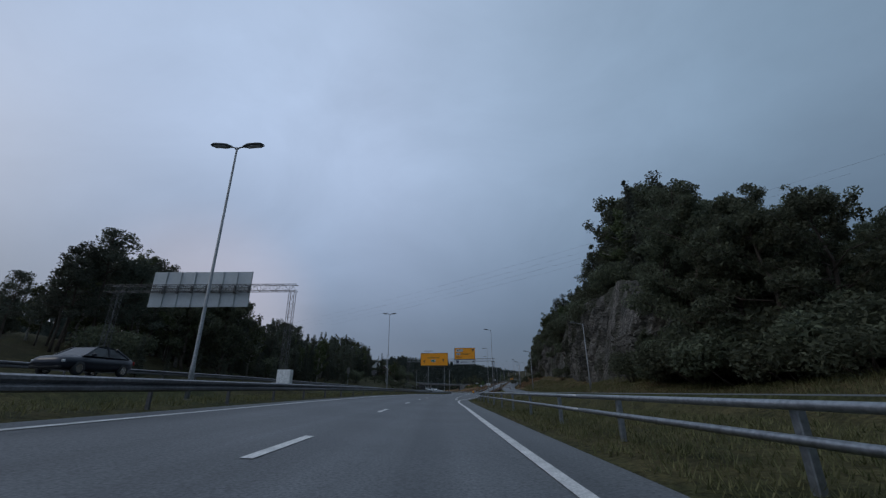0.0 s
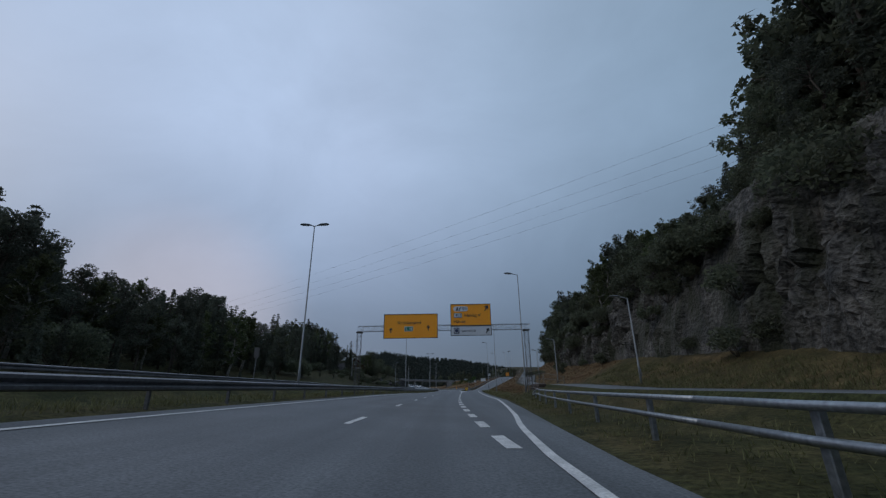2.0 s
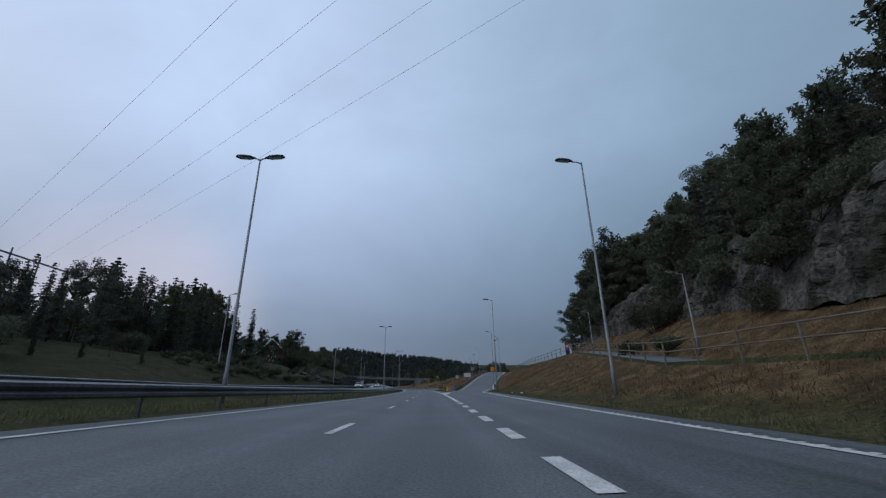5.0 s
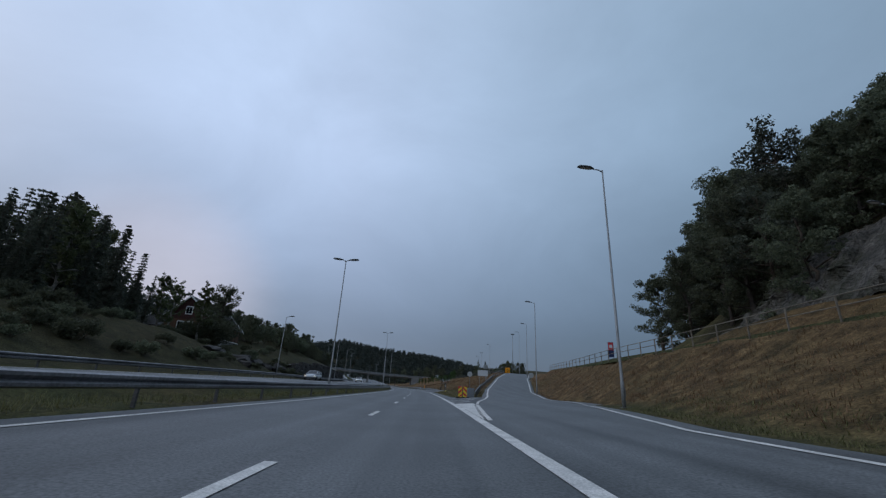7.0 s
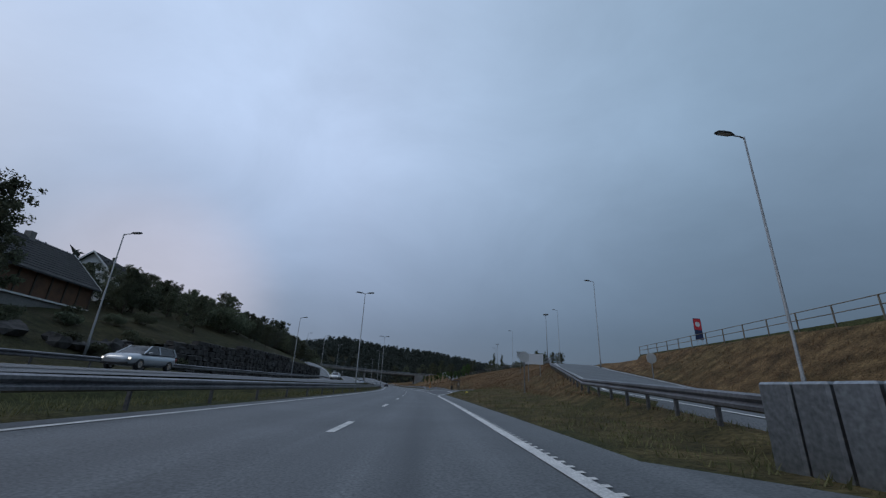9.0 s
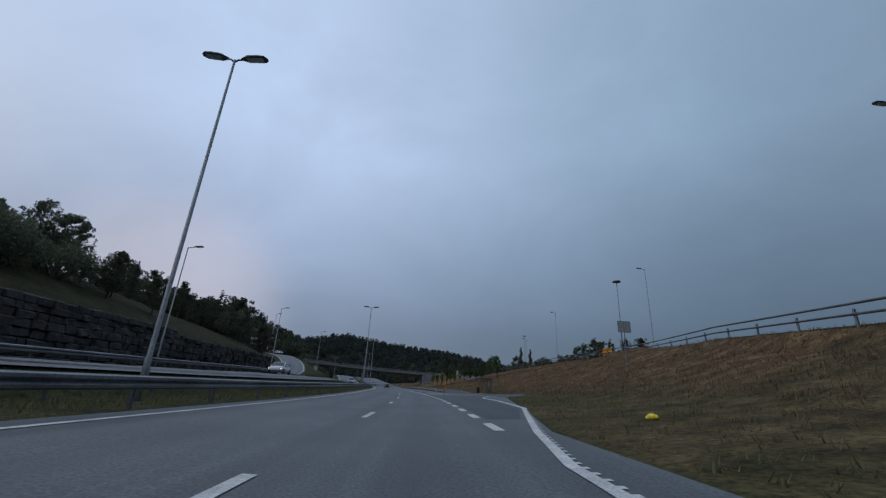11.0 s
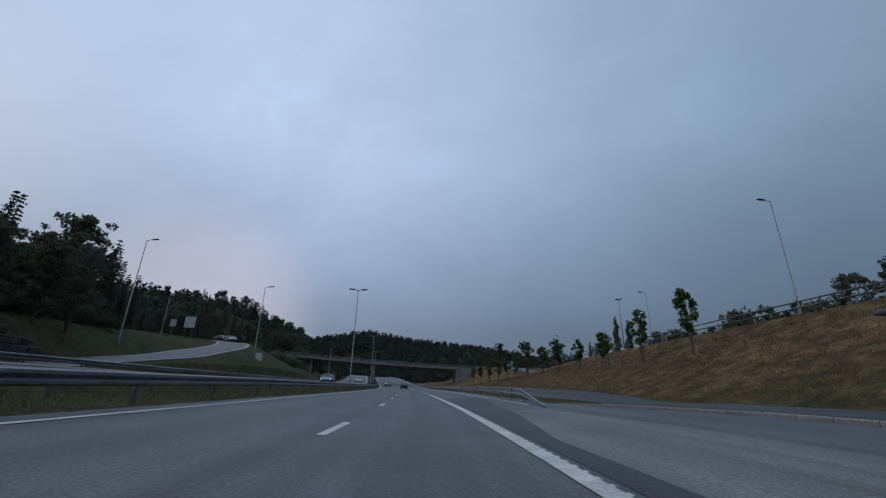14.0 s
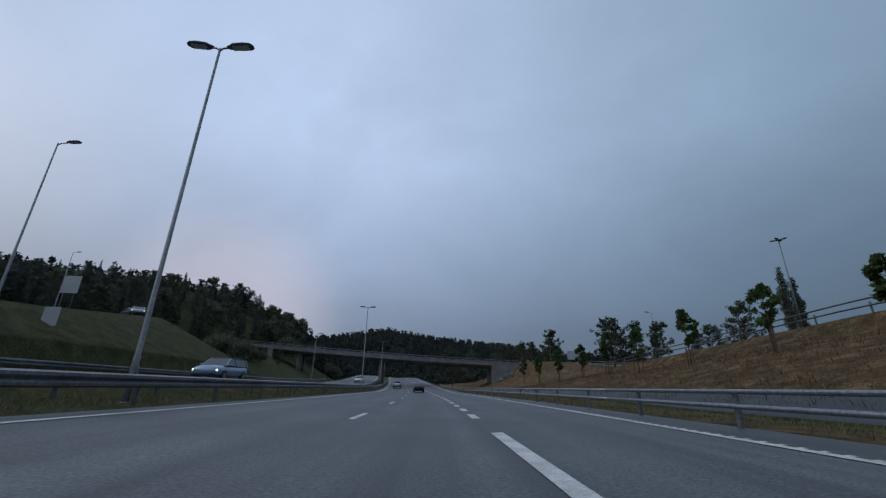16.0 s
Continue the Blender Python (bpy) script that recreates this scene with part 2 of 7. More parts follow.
M_GRASSBLADE = leafy("grass_blades", (0.065, 0.068, 0.03), (0.16, 0.148, 0.07), 0.35)
M_DRYBLADE = leafy("dry_grass_blades", (0.10, 0.062, 0.033), (0.26, 0.175, 0.09), 0.3)
M_GLASS = material("dark_glass", (0.012, 0.014, 0.016), 0.08, 0, (0.015, 0.016, 0.018), 1.0, 5.0, 0, 0)
M_RUBBER = material("rubber", (0.02, 0.02, 0.02), 0.9, 0, (0.03, 0.03, 0.03), 5.0, 20.0, 0.1, 0.003)
M_CHROME = material("bright_metal", (0.55, 0.56, 0.57), 0.25, 1.0, (0.5, 0.5, 0.5), 2.0, 10.0, 0, 0)
M_REDPAINT = material("red_house_paint", (0.085, 0.026, 0.02), 0.8, 0, (0.06, 0.02, 0.016), 1.5, 14.0, 0.2, 0.004, variety=0.08)
M_BROWNTIMBER = material("brown_timber", (0.15, 0.075, 0.04), 0.85, 0, (0.09, 0.048, 0.03), 1.2, 16.0, 0.3, 0.006, variety=0.1)
M_WHITEPAINT = material("white_paint", (0.74, 0.74, 0.72), 0.6, 0, (0.66, 0.66, 0.64), 1.5, 14.0, 0.1, 0.003)
M_ROOF = material("dark_roof_tile", (0.045, 0.042, 0.042), 0.75, 0, (0.03, 0.028, 0.028), 1.4, 10.0, 0.4, 0.02)


def car_paint(name, col, metal=0.3):
    return material(name, col, 0.28, metal, [c * 0.9 for c in col], 0.6, 8.0, 0, 0, speck=0.03)


def ground_material():
    """One sheet of verge, meadow and woodland floor. Attribute dry: how parched the grass is; earth: bare soil and litter."""
    m = bpy.data.materials.new("verge_grass")
    m.use_nodes = True
    t = m.node_tree
    b = t.nodes["Principled BSDF"]
    b.inputs["Roughness"].default_value = 0.95
    b.inputs["Specular IOR Level"].default_value = 0.1
    tc = t.nodes.new("ShaderNodeTexCoord")

    def noise_at(sc, det=6, rough=0.6):
        n = t.nodes.new("ShaderNodeTexNoise")
        n.inputs["Scale"].default_value = sc
        n.inputs["Detail"].default_value = det
        n.inputs["Roughness"].default_value = rough
        t.links.new(tc.outputs["Object"], n.inputs["Vector"])
        return n

    def ramp2(src, p0, c0, p1, c1, mid=None):
        r = t.nodes.new("ShaderNodeValToRGB")
        r.color_ramp.elements[0].position, r.color_ramp.elements[0].color = p0, (*c0, 1)
        r.color_ramp.elements[1].position, r.color_ramp.elements[1].color = p1, (*c1, 1)
        if mid:
            e = r.color_ramp.elements.new(mid[0])
            e.color = (*mid[1], 1)
        t.links.new(src, r.inputs[0])
        return r.outputs[0]

    big, mid, fine = noise_at(0.10), noise_at(0.9), noise_at(9.0, 4)
    green = ramp2(mid.outputs["Fac"], 0.3, (0.027, 0.033, 0.013), 0.7, (0.064, 0.066, 0.027))
    dry = ramp2(mid.outputs["Fac"], 0.3, (0.05, 0.033, 0.018), 0.68, (0.235, 0.15, 0.075), (0.48, (0.118, 0.07, 0.035)))
    soil = ramp2(mid.outputs["Fac"], 0.3, (0.022, 0.02, 0.012), 0.7, (0.05, 0.045, 0.024))

    def mix(fac, a, c):
        x = t.nodes.new("ShaderNodeMix")
        x.data_type = "RGBA"
        t.links.new(fac, x.inputs["Factor"])
        t.links.new(a, x.inputs["A"])
        t.links.new(c, x.inputs["B"])
        return x.outputs["Result"]

    def mask(name):
        a = t.nodes.new("ShaderNodeAttribute")
        a.attribute_name = name
        s = t.nodes.new("ShaderNodeMath")
        s.operation = "MULTIPLY_ADD"
        s.inputs[1].default_value = 1.3
        t.links.new(big.outputs["Fac"], s.inputs[0])
        s2 = t.nodes.new("ShaderNodeMath")
        s2.operation = "ADD"
        s.inputs[2].default_value = -0.65
        t.links.new(s.outputs[0], s2.inputs[0])
        t.links.new(a.outputs["Fac"], s2.inputs[1])
        s2.use_clamp = True
        return s2.outputs[0]

    col = mix(mask("earth"), mix(mask("dry"), green, dry), soil)
    g = t.nodes.new("ShaderNodeMapRange")
    g.inputs["From Min"].default_value = 0.3
    g.inputs["From Max"].default_value = 0.7
    g.inputs["To Min"].default_value = 0.42
    g.inputs["To Max"].default_value = 1.5
    t.links.new(fine.outputs["Fac"], g.inputs["Value"])
    sc = t.nodes.new("ShaderNodeVectorMath")
    sc.operation = "SCALE"
    t.links.new(col, sc.inputs[0])
    t.links.new(g.outputs[0], sc.inputs["Scale"])
    t.links.new(sc.outputs[0], b.inputs["Base Color"])
    bp = t.nodes.new("ShaderNodeBump")
    bp.inputs["Strength"].default_value = 0.9
    bp.inputs["Distance"].default_value = 0.12
    t.links.new(fine.outputs["Fac"], bp.inputs["Height"])
    t.links.new(bp.outputs[0], b.inputs["Normal"])
    return m


M_GROUND = ground_material()

# ---- the line of the road: s metres along, off metres to the right of the driven lane ----
HEADING = [(-120, 1.41), (0, 1.41), (20, 0.91), (40, 0.08), (60, -1.04), (80, -2.41), (100, -3.33), (120, -3.86), (140, -3.78), (160, -3.27),
           (180, -2.65), (200, -1.84), (220, -1.23), (240, -0.33), (260, 1.11), (280, 2.34), (300, 3.77), (320, 4.63), (340, 5.8), (380, 8.2), (420, 10.0), (480, 11.5), (3000, 11.5)]
BANK = [(-120, 1.5), (0, 1.53), (40, 2.06), (80, 2.16), (100, 1.47), (120, 0.22), (140, -0.89), (160, -1.29), (220, -1.49), (240, -1.39), (260, -0.79), (280, 0.23), (300, 0.53), (320, 0.1), (360, 0.0)]
RISE = [(-120, 0.0), (0, 0.0), (20, 0.07), (40, 0.09), (60, 0.05), (80, 0.01), (100, 0.0), (385, 0.0), (410, 0.45), (436, 1.3), (470, 2.7), (520, 4.9), (580, 6.3), (660, 6.6), (3000, 6.6)]
SHIFT = [(-120, -0.42), (20, -0.4), (70, -0.2), (130, 0.0), (190, 0.0), (256, 0.18), (300, -0.15), (320, -0.5), (360, -0.5)]


def table(tab, s):
    return np.interp(s, [a for a, _ in tab], [b for _, b in tab])


S_ = np.arange(-120.0, 2600.0, 0.5)
H_ = np.radians(table(HEADING, S_))
X_ = np.concatenate([[0], np.cumsum(-np.sin(H_[:-1]) * 0.5)])
Y_ = np.concatenate([[0], np.cumsum(np.cos(H_[:-1]) * 0.5)])
i0 = int(np.argmin(abs(S_)))
X_, Y_ = X_ - X_[i0], Y_ - Y_[i0]
SH_ = table(SHIFT, S_)
X_, Y_ = X_ + np.cos(H_) * SH_, Y_ + np.sin(H_) * SH_


def plan(s, off):
    h = np.interp(s, S_, H_)
    return np.interp(s, S_, X_) + np.cos(h) * off, np.interp(s, S_, Y_) + np.sin(h) * off


OPPOSITE_UP = [(-120, 0.6), (45, 0.6), (80, 0.45), (150, 0.6), (200, 1.0), (275, 1.1), (300, 0.7), (400, 0.4)]


def road_z(s, off):
    a = np.abs(off)
    w = np.clip((-9.3 - off) / 1.4, 0, 1)
    v = 0.05 * (np.sqrt(np.minimum(a, 8) ** 2 + 1.5) - 1.22) + 0.02 * np.maximum(a - 8, 0)
    return table(RISE, s) + v + table(OPPOSITE_UP, s) * w * w * (3 - 2 * w) - np.clip(off, -16, 8) * np.tan(np.radians(table(BANK, s)))


def heading(s):
    return math.degrees(float(np.interp(s, S_, H_)))


def at(s, off, z, turn=0.0):
    """A standing pose at absolute height z, facing along the road."""
    x, y = plan(s, off)
    return pose(float(x), float(y), float(z), 0, 0, heading(s) + turn)


# ---- mesh helpers ----
class Build:
    def __init__(self):
        self.v, self.f = [], []

    def add(self, verts, faces):
        n = len(self.v)
        self.v += [tuple(p) for p in verts]
        self.f += [tuple(i + n for i in q) for q in faces]
        return self

    def box(self, x0, x1, y0, y1, z0, z1, m=None, chamfer=0.0):
        if chamfer:
            bm = bmesh.new()
            bmesh.ops.create_cube(bm, size=1)
            for q in bm.verts:
                q.co = Vector(((x0 + x1) / 2 + q.co.x * (x1 - x0), (y0 + y1) / 2 + q.co.y * (y1 - y0), (z0 + z1) / 2 + q.co.z * (z1 - z0)))
            bmesh.ops.bevel(bm, geom=bm.edges[:], offset=chamfer, segments=1, affect="EDGES")
            bm.verts.index_update()
            vs = [(m @ q.co if m else q.co) for q in bm.verts]
            fs = [[q.index for q in fc.verts] for fc in bm.faces]
            bm.free()
            return self.add(vs, fs)
        vs = [Vector((x, y, z)) for z in (z0, z1) for y in (y0, y1) for x in (x0, x1)]
        if m:
            vs = [m @ q for q in vs]
        return self.add(vs, [(0, 2, 3, 1), (4, 5, 7, 6), (0, 1, 5, 4), (2, 6, 7, 3), (0, 4, 6, 2), (1, 3, 7, 5)])

    def tube(self, pts, radii, n=8, caps=True):
        """A tube through pts with its own radius at each."""
        pts = [Vector(p) for p in pts]
        if not hasattr(radii, "__len__"):
            radii = [radii] * len(pts)
        vs, fs = [], []
        for k, p in enumerate(pts):
            d = (pts[min(k + 1, len(pts) - 1)] - pts[max(k - 1, 0)]).normalized()
            a = d.cross(Vector((0, 0, 1)) if abs(d.z) < 0.9 else Vector((1, 0, 0))).normalized()
            b = d.cross(a)
            for j in range(n):
                w = 2 * math.pi * j / n
                vs.append(p + (a * math.cos(w) + b * math.sin(w)) * radii[k])
        for k in range(len(pts) - 1):
            for j in range(n):
                fs.append((k * n + j, k * n + (j + 1) % n, (k + 1) * n + (j + 1) % n, (k + 1) * n + j))
        if caps:
            fs.append(tuple(range(n - 1, -1, -1)))
            fs.append(tuple(range((len(pts) - 1) * n, len(pts) * n)))
        return self.add(vs, fs)

    def sweep(self, section, frames, closed=True):
        """A section of (across, up) points carried along frames: functions of (across, up) to a place."""
        n = len(section)
        vs = [fr(a, u) for fr in frames for a, u in section]
        fs = []
        for k in range(len(frames) - 1):
            for j in range(n if closed else n - 1):
                fs.append((k * n + j, k * n + (j + 1) % n, (k + 1) * n + (j + 1) % n, (k + 1) * n + j))
        if closed:
            fs.append(tuple(range(n - 1, -1, -1)))
            fs.append(tuple(range((len(frames) - 1) * n, len(frames) * n)))
        return self.add(vs, fs)

    def mesh(self, name, smooth=False):
        me = bpy.data.meshes.new(name)
        me.from_pydata(self.v, [], self.f)
        if smooth:
            me.polygons.foreach_set("use_smooth", [True] * len(me.polygons))
        me.update()
        return me


def thing(name, m, label, category, group="", kind=""):
    ob = new(name)
    ob.empty_display_size = 0.3
    ob.matrix_world = m
    return tagged(ob, label, category, group, kind)


def part(name, build, mat, parent, label="", smooth=False, m=None, kind=""):
    me = build if isinstance(build, bpy.types.Mesh) else build.mesh(name, smooth)
    if not me.materials:
        me.materials.append(mat)
    ob = new(name, me)
    ob.parent = parent
    if m:
        ob.matrix_local = m
    if label:
        ob["label"] = label
    if kind:
        ob["kind"] = kind
    return ob


def single(name, build, mat, label, category, group="", kind="", smooth=False, m=None):
    me = build if isinstance(build, bpy.types.Mesh) else build.mesh(name, smooth)
    if not me.materials:
        me.materials.append(mat)
    ob = new(name, me)
    if m:
        ob.matrix_world = m
    return tagged(ob, label, category, group, kind)


def ribbon(name, s_list, left, right, mat, label, category, lift=0.0, cols=None, kind="structure", height=None, parent=None, skirt=0.0, skirt_from=-999.0):
    """A strip of surfacing between two offsets that change along s, with UV in metres."""
    vs, fs, uv = [], [], []
    n = (cols or 6) + 1
    for s in s_list:
        l, r = float(left(s)), float(right(s))
        for j in range(n):
            o = l + (r - l) * j / (n - 1)
            x, y = plan(s, o)
            z = (height(s, o) if height else road_z(s, o)) + lift
            vs.append((float(x), float(y), float(z)))
            uv.append((o, s))
        if skirt:
            for o, k0 in ((l - skirt * 0.9, -n), (r + skirt * 0.9, -2)):
                x, y = plan(s, o)
                vs.append((float(x), float(y), vs[k0][2] - skirt))
                uv.append((o, s))
    if skirt:
        w = n + 2
        for k in range(len(s_list) - 1):
            a = k * w
            fs += [(a + j, a + j + 1, a + w + j + 1, a + w + j) for j in range(n - 1)]
            fs += [(a + n, a, a + w, a + w + n), (a + n - 1, a + n + 1, a + w + n + 1, a + w + n - 1)]
    for k in range(len(s_list) - 1 if not skirt else 0):
        for j in range(n - 1):
            a = k * n + j
            fs.append((a, a + 1, a + n + 1, a + n))
    me = bpy.data.meshes.new(name)
    me.from_pydata(vs, [], fs)
    lay = me.uv_layers.new(name="UVMap")
    idx = np.empty(len(me.loops), dtype=np.int32)
    me.loops.foreach_get("vertex_index", idx)
    lay.data.foreach_set("uv", np.array(uv, dtype=np.float32)[idx].ravel())
    me.polygons.foreach_set("use_smooth", [True] * len(me.polygons))
    me.materials.append(mat)
    if skirt:
        me.materials.append(M_GROUND)
        for p in me.polygons:
            if p.index % (n + 1) >= n - 1 and s_list[p.index // (n + 1)] > skirt_from:
                p.material_index = 1
    ob = new(name, me)
    if parent:
        ob.parent = parent
        if label:
            ob["label"] = label
        return ob
    return tagged(ob, label, category, kind=kind)


# ---- terrain ----
# knots (off, z) outwards from the carriageway's edge, at stations along the road
LEFT_OFF = [-21, -24, -26, -32, -40, -55, -80, -130, -250, -700]
LEFT_Z = [
    (-120, (0.6, 1.0, 1.6, 3.2, 5.2, 8.0, 12, 16, 18, 18)), (60, (0.6, 1.0, 1.6, 3.0, 5.0, 8.0, 12, 16, 18, 18)),
    (100, (0.6, 1.0, 1.3, 2.2, 3.6, 6.0, 9, 14, 16, 16)), (150, (0.6, 1.3, 2.2, 4.2, 6.0, 8.0, 10, 15, 18, 18)),
    (190, (0.6, 2.0, 3.3, 6.0, 7.5, 8.2, 10, 14, 18, 18)), (218, (0.6, 1.6, 2.9, 5.4, 6.7, 7.4, 10, 15, 18, 18)),
    (224, (0.6, 0.9, 4.4, 6.0, 7.4, 9.0, 12, 16, 18, 18)), (255, (0.6, 0.75, 5.3, 8.0, 11.0, 13.0, 15, 18, 20, 20)),
    (275, (0.6, 0.75, 5.0, 7.5, 10.6, 13.0, 16, 18, 20, 20)), (300, (0.6, 0.9, 4.9, 7.2, 9.4, 12.0, 15, 18, 22, 22)),
    (320, (0.6, 1.6, 2.9, 4.4, 7.0, 10.0, 14, 18, 22, 22)), (345, (0.6, 2.2, 3.5, 5.4, 7.0, 9.8, 14, 18, 22, 22)),
    (385, (0.6, 2.0, 3.2, 5.4, 7.8, 10.4, 12.5, 16, 24, 24)), (425, (0.6, 1.6, 2.6, 5.2, 8.6, 9.8, 14, 23, 30, 30)),
    (470, (0.6, 1.2, 2.2, 5.5, 11.0, 23.0, 32, 39, 42, 42)), (540, (0.6, 1.0, 1.8, 4.0, 9.0, 21.0, 31, 40, 44, 44)), (640, (0.6, 1.0, 1.6, 3.0, 6.0, 13.0, 20, 27, 36, 36)), (900, (1, 2, 4, 8, 14, 24, 34, 44, 50, 50)), (2500, (40, 40, 40, 40, 40, 40, 44, 50, 50, 50)),
]
RIGHT = [
    (-120, ((2.7, 0.1), (3.6, 0.12), (8, 0.35), (12.8, 0.55), (15, 1.0), (18.3, 1.5), (21.5, 3.0), (30, 5.0), (60, 9), (200, 16), (700, 16))),
    (20, ((2.7, 0.1), (3.6, 0.12), (8, 0.35), (12.8, 0.55), (15, 1.0), (18.3, 1.6), (21.5, 4.5), (30, 7.5), (60, 13), (200, 22), (700, 22))),
    (32, ((2.7, 0.1), (3.6, 0.12), (8, 0.35), (12.8, 0.55), (15, 1.0), (18.3, 1.7), (20.8, 9.0), (30, 11.0), (60, 12), (200, 18), (700, 18))),
    (45, ((2.7, 0.1), (3.6, 0.12), (8, 0.35), (12.8, 0.6), (15, 1.1), (18.5, 2.0), (20.6, 12.2), (31, 14.5), (60, 15.5), (200, 22), (700, 22))),
    (62, ((4.5, 0.15), (6.0, 0.2), (8.4, 0.5), (12.8, 0.8), (15, 1.4), (18.8, 3.0), (20.6, 12.4), (31, 15.5), (60, 19), (200, 26), (700, 26))),
    (78, ((5.8, 0.2), (7.2, 0.3), (9.5, 1.2), (13, 1.4), (15, 1.9), (19.3, 3.8), (21, 11.2), (32, 14.5), (60, 18), (200, 32), (700, 32))),
    (100, ((6.1, 0.15), (8, 0.25), (10.8, 1.25), (14.6, 1.4), (16, 1.9), (20, 4.4), (21.6, 10.4), (34, 14.5), (60, 19), (200, 34), (700, 34))),
    (122, ((6.2, 0.1), (8, 0.2), (12.4, 1.8), (16.2, 2.0), (18, 3.0), (22, 5.4), (24, 10.6), (36, 15.5), (60, 21), (200, 34), (700, 34))),
    (150, ((6.8, 0.1), (8.5, 0.2), (17.8, 4.5), (21.3, 4.7), (24, 5.8), (28, 8.0), (31, 14), (42, 18.5), (65, 26), (200, 34), (700, 34))),
    (170, ((10.8, 0.2), (12.3, 0.4), (19.6, 4.7), (23, 4.9), (26, 6.6), (30, 9), (35, 15), (45, 21), (65, 30), (200, 34), (700, 34))),
    (186, ((2.9, 0.0), (5.6, 0.1), (14, 0.5), (21.2, 4.8), (25, 5.0), (30, 7), (38, 13), (48, 19), (65, 27), (200, 34), (700, 34))),
    (202, ((2.9, 0.0), (7.5, 0.5), (17, 1.3), (23.8, 5.2), (27.4, 5.4), (33, 6.6), (42, 9), (52, 13), (66, 20), (200, 28), (700, 28))),
    (230, ((2.9, 0.0), (9, 1.0), (15.5, 3.0), (24.5, 3.9), (30, 6.0), (34, 6.4), (42, 7.0), (52, 8), (70, 10), (200, 14), (700, 14))),
    (250, ((6.4, 0.1), (9.5, 0.6), (22, 5.2), (29.5, 5.7), (35, 6.4), (38, 6.6), (44, 7), (55, 7.5), (75, 9), (200, 10), (700, 10))),
    (268, ((9.9, 0.1), (12.5, 0.4), (26, 6.2), (28, 6.4), (37, 6.8), (40, 7), (46, 7.2), (56, 7.5), (75, 9), (200, 10), (700, 10))),
    (294, ((9.9, 0.1), (13.6, 0.3), (25, 5.6), (28, 6.2), (37, 6.8), (41, 7), (48, 7.2), (58, 7.5), (75, 9), (200, 10), (700, 10))),
    (302, ((6.9, 0.1), (12.6, 0.25), (24.5, 5.2), (28, 6.0), (37, 6.6), (41, 6.8), (48, 7.1), (58, 7.4), (75, 9), (200, 10), (700, 10))),
    (312, ((6.8, 0.1), (11.2, 0.2), (24, 4.8), (28, 5.9), (37, 6.4), (41, 6.6), (48, 7), (58, 7.3), (75, 9), (200, 10), (700, 10))),
    (345, ((6.8, 0.1), (9.5, 0.25), (23, 3.6), (28, 5.4), (37, 6.0), (42, 6.2), (50, 6.5), (60, 7), (80, 8), (200, 10), (700, 10))),
    (385, ((6.8, 0.1), (9.0, 0.3), (20, 2.0), (30, 3.3), (40, 4.6), (46, 5.2), (54, 5.8), (64, 6.5), (85, 8), (200, 10), (700, 10))),
    (424, ((6.8, 0.1), (9.0, 0.3), (19, 1.5), (25, 4.0), (28.5, 7.4), (36, 7.8), (50, 8.0), (64, 8), (85, 8), (200, 12), (700, 12))),
    (446, ((6.8, 0.1), (9.0, 0.3), (19, 1.5), (25, 4.0), (28.5, 7.4), (36, 7.8), (50, 8.0), (64, 8), (85, 8), (200, 12), (700, 12))),
    (475, ((6.8, 0.1), (9.0, 0.3), (15, 1.2), (22, 2.4), (30, 3.4), (40, 4), (54, 5), (64, 6), (85, 8), (200, 14), (700, 14))),
    (640, ((6.8, 0.1), (9.0, 0.3), (15, 1.0), (22, 2.0), (30, 3), (40, 4), (54, 6), (64, 8), (85, 14), (200, 30), (700, 30))),
    (900, ((6.8, 1), (9.0, 1.3), (15, 3), (22, 6), (30, 9), (40, 13), (54, 20), (64, 25), (85, 32), (200, 44), (700, 44))),
    (2500, ((6.8, 40), (9.0, 40), (15, 40), (22, 40), (30, 40), (40, 40), (54, 40), (64, 42), (85, 44), (200, 50), (700, 50))),
]
RS = [a for a, _ in RIGHT]
R_OFF = np.array([[p[0] for p in row] for _, row in RIGHT])
R_Z = np.array([[p[1] for p in row] for _, row in RIGHT])
LS = [a for a, _ in LEFT_Z]
L_Z = np.array([row for _, row in LEFT_Z])


def right_knots(s):
    return (np.array([np.interp(s, RS, R_OFF[:, j]) for j in range(R_OFF.shape[1])]), np.array([np.interp(s, RS, R_Z[:, j]) for j in range(R_Z.shape[1])]))


def soft(s, off):
    """Slow swells and hummocks of the open ground."""
    p = Vector((s * 0.06, off * 0.06, 0.3))
    return noise.noise(p) * 1.0 + noise.noise(p * 4.3) * 0.3 + noise.noise(p * 13) * 0.12


PATH_L = [(-120, 8.4), (62, 8.7), (78, 9.7), (100, 11.1), (122, 12.7), (150, 18.1), (170, 19.9), (186, 21.5), (202, 24.2), (236, 31)]
PATH_Z = [(-120, 0.76), (45, 0.78), (62, 0.88), (78, 1.25), (100, 1.3), (122, 2.0), (150, 4.85), (170, 5.0), (202, 5.5), (236, 6.5)]
RAMP_L = [(164, 3.2), (180, 5.4), (186, 6.4), (202, 9.2), (230, 16.5), (250, 23.2), (268, 28.6), (345, 29), (385, 32), (424, 38)]
RAMP_Z = [(164, 0.1), (186, 0.45), (202, 1.15), (230, 3.85), (250, 5.75), (268, 6.7), (294, 6.9), (345, 6.1), (385, 4.8), (424, 8.0)]


def ramp_z(s, o):
    w = min(1.0, max(0.0, (s - 166) / 26))
    w = w * w * (3 - 2 * w)
    return float(table(RAMP_Z, s)) * w + float(road_z(s, o)) * (1 - w)


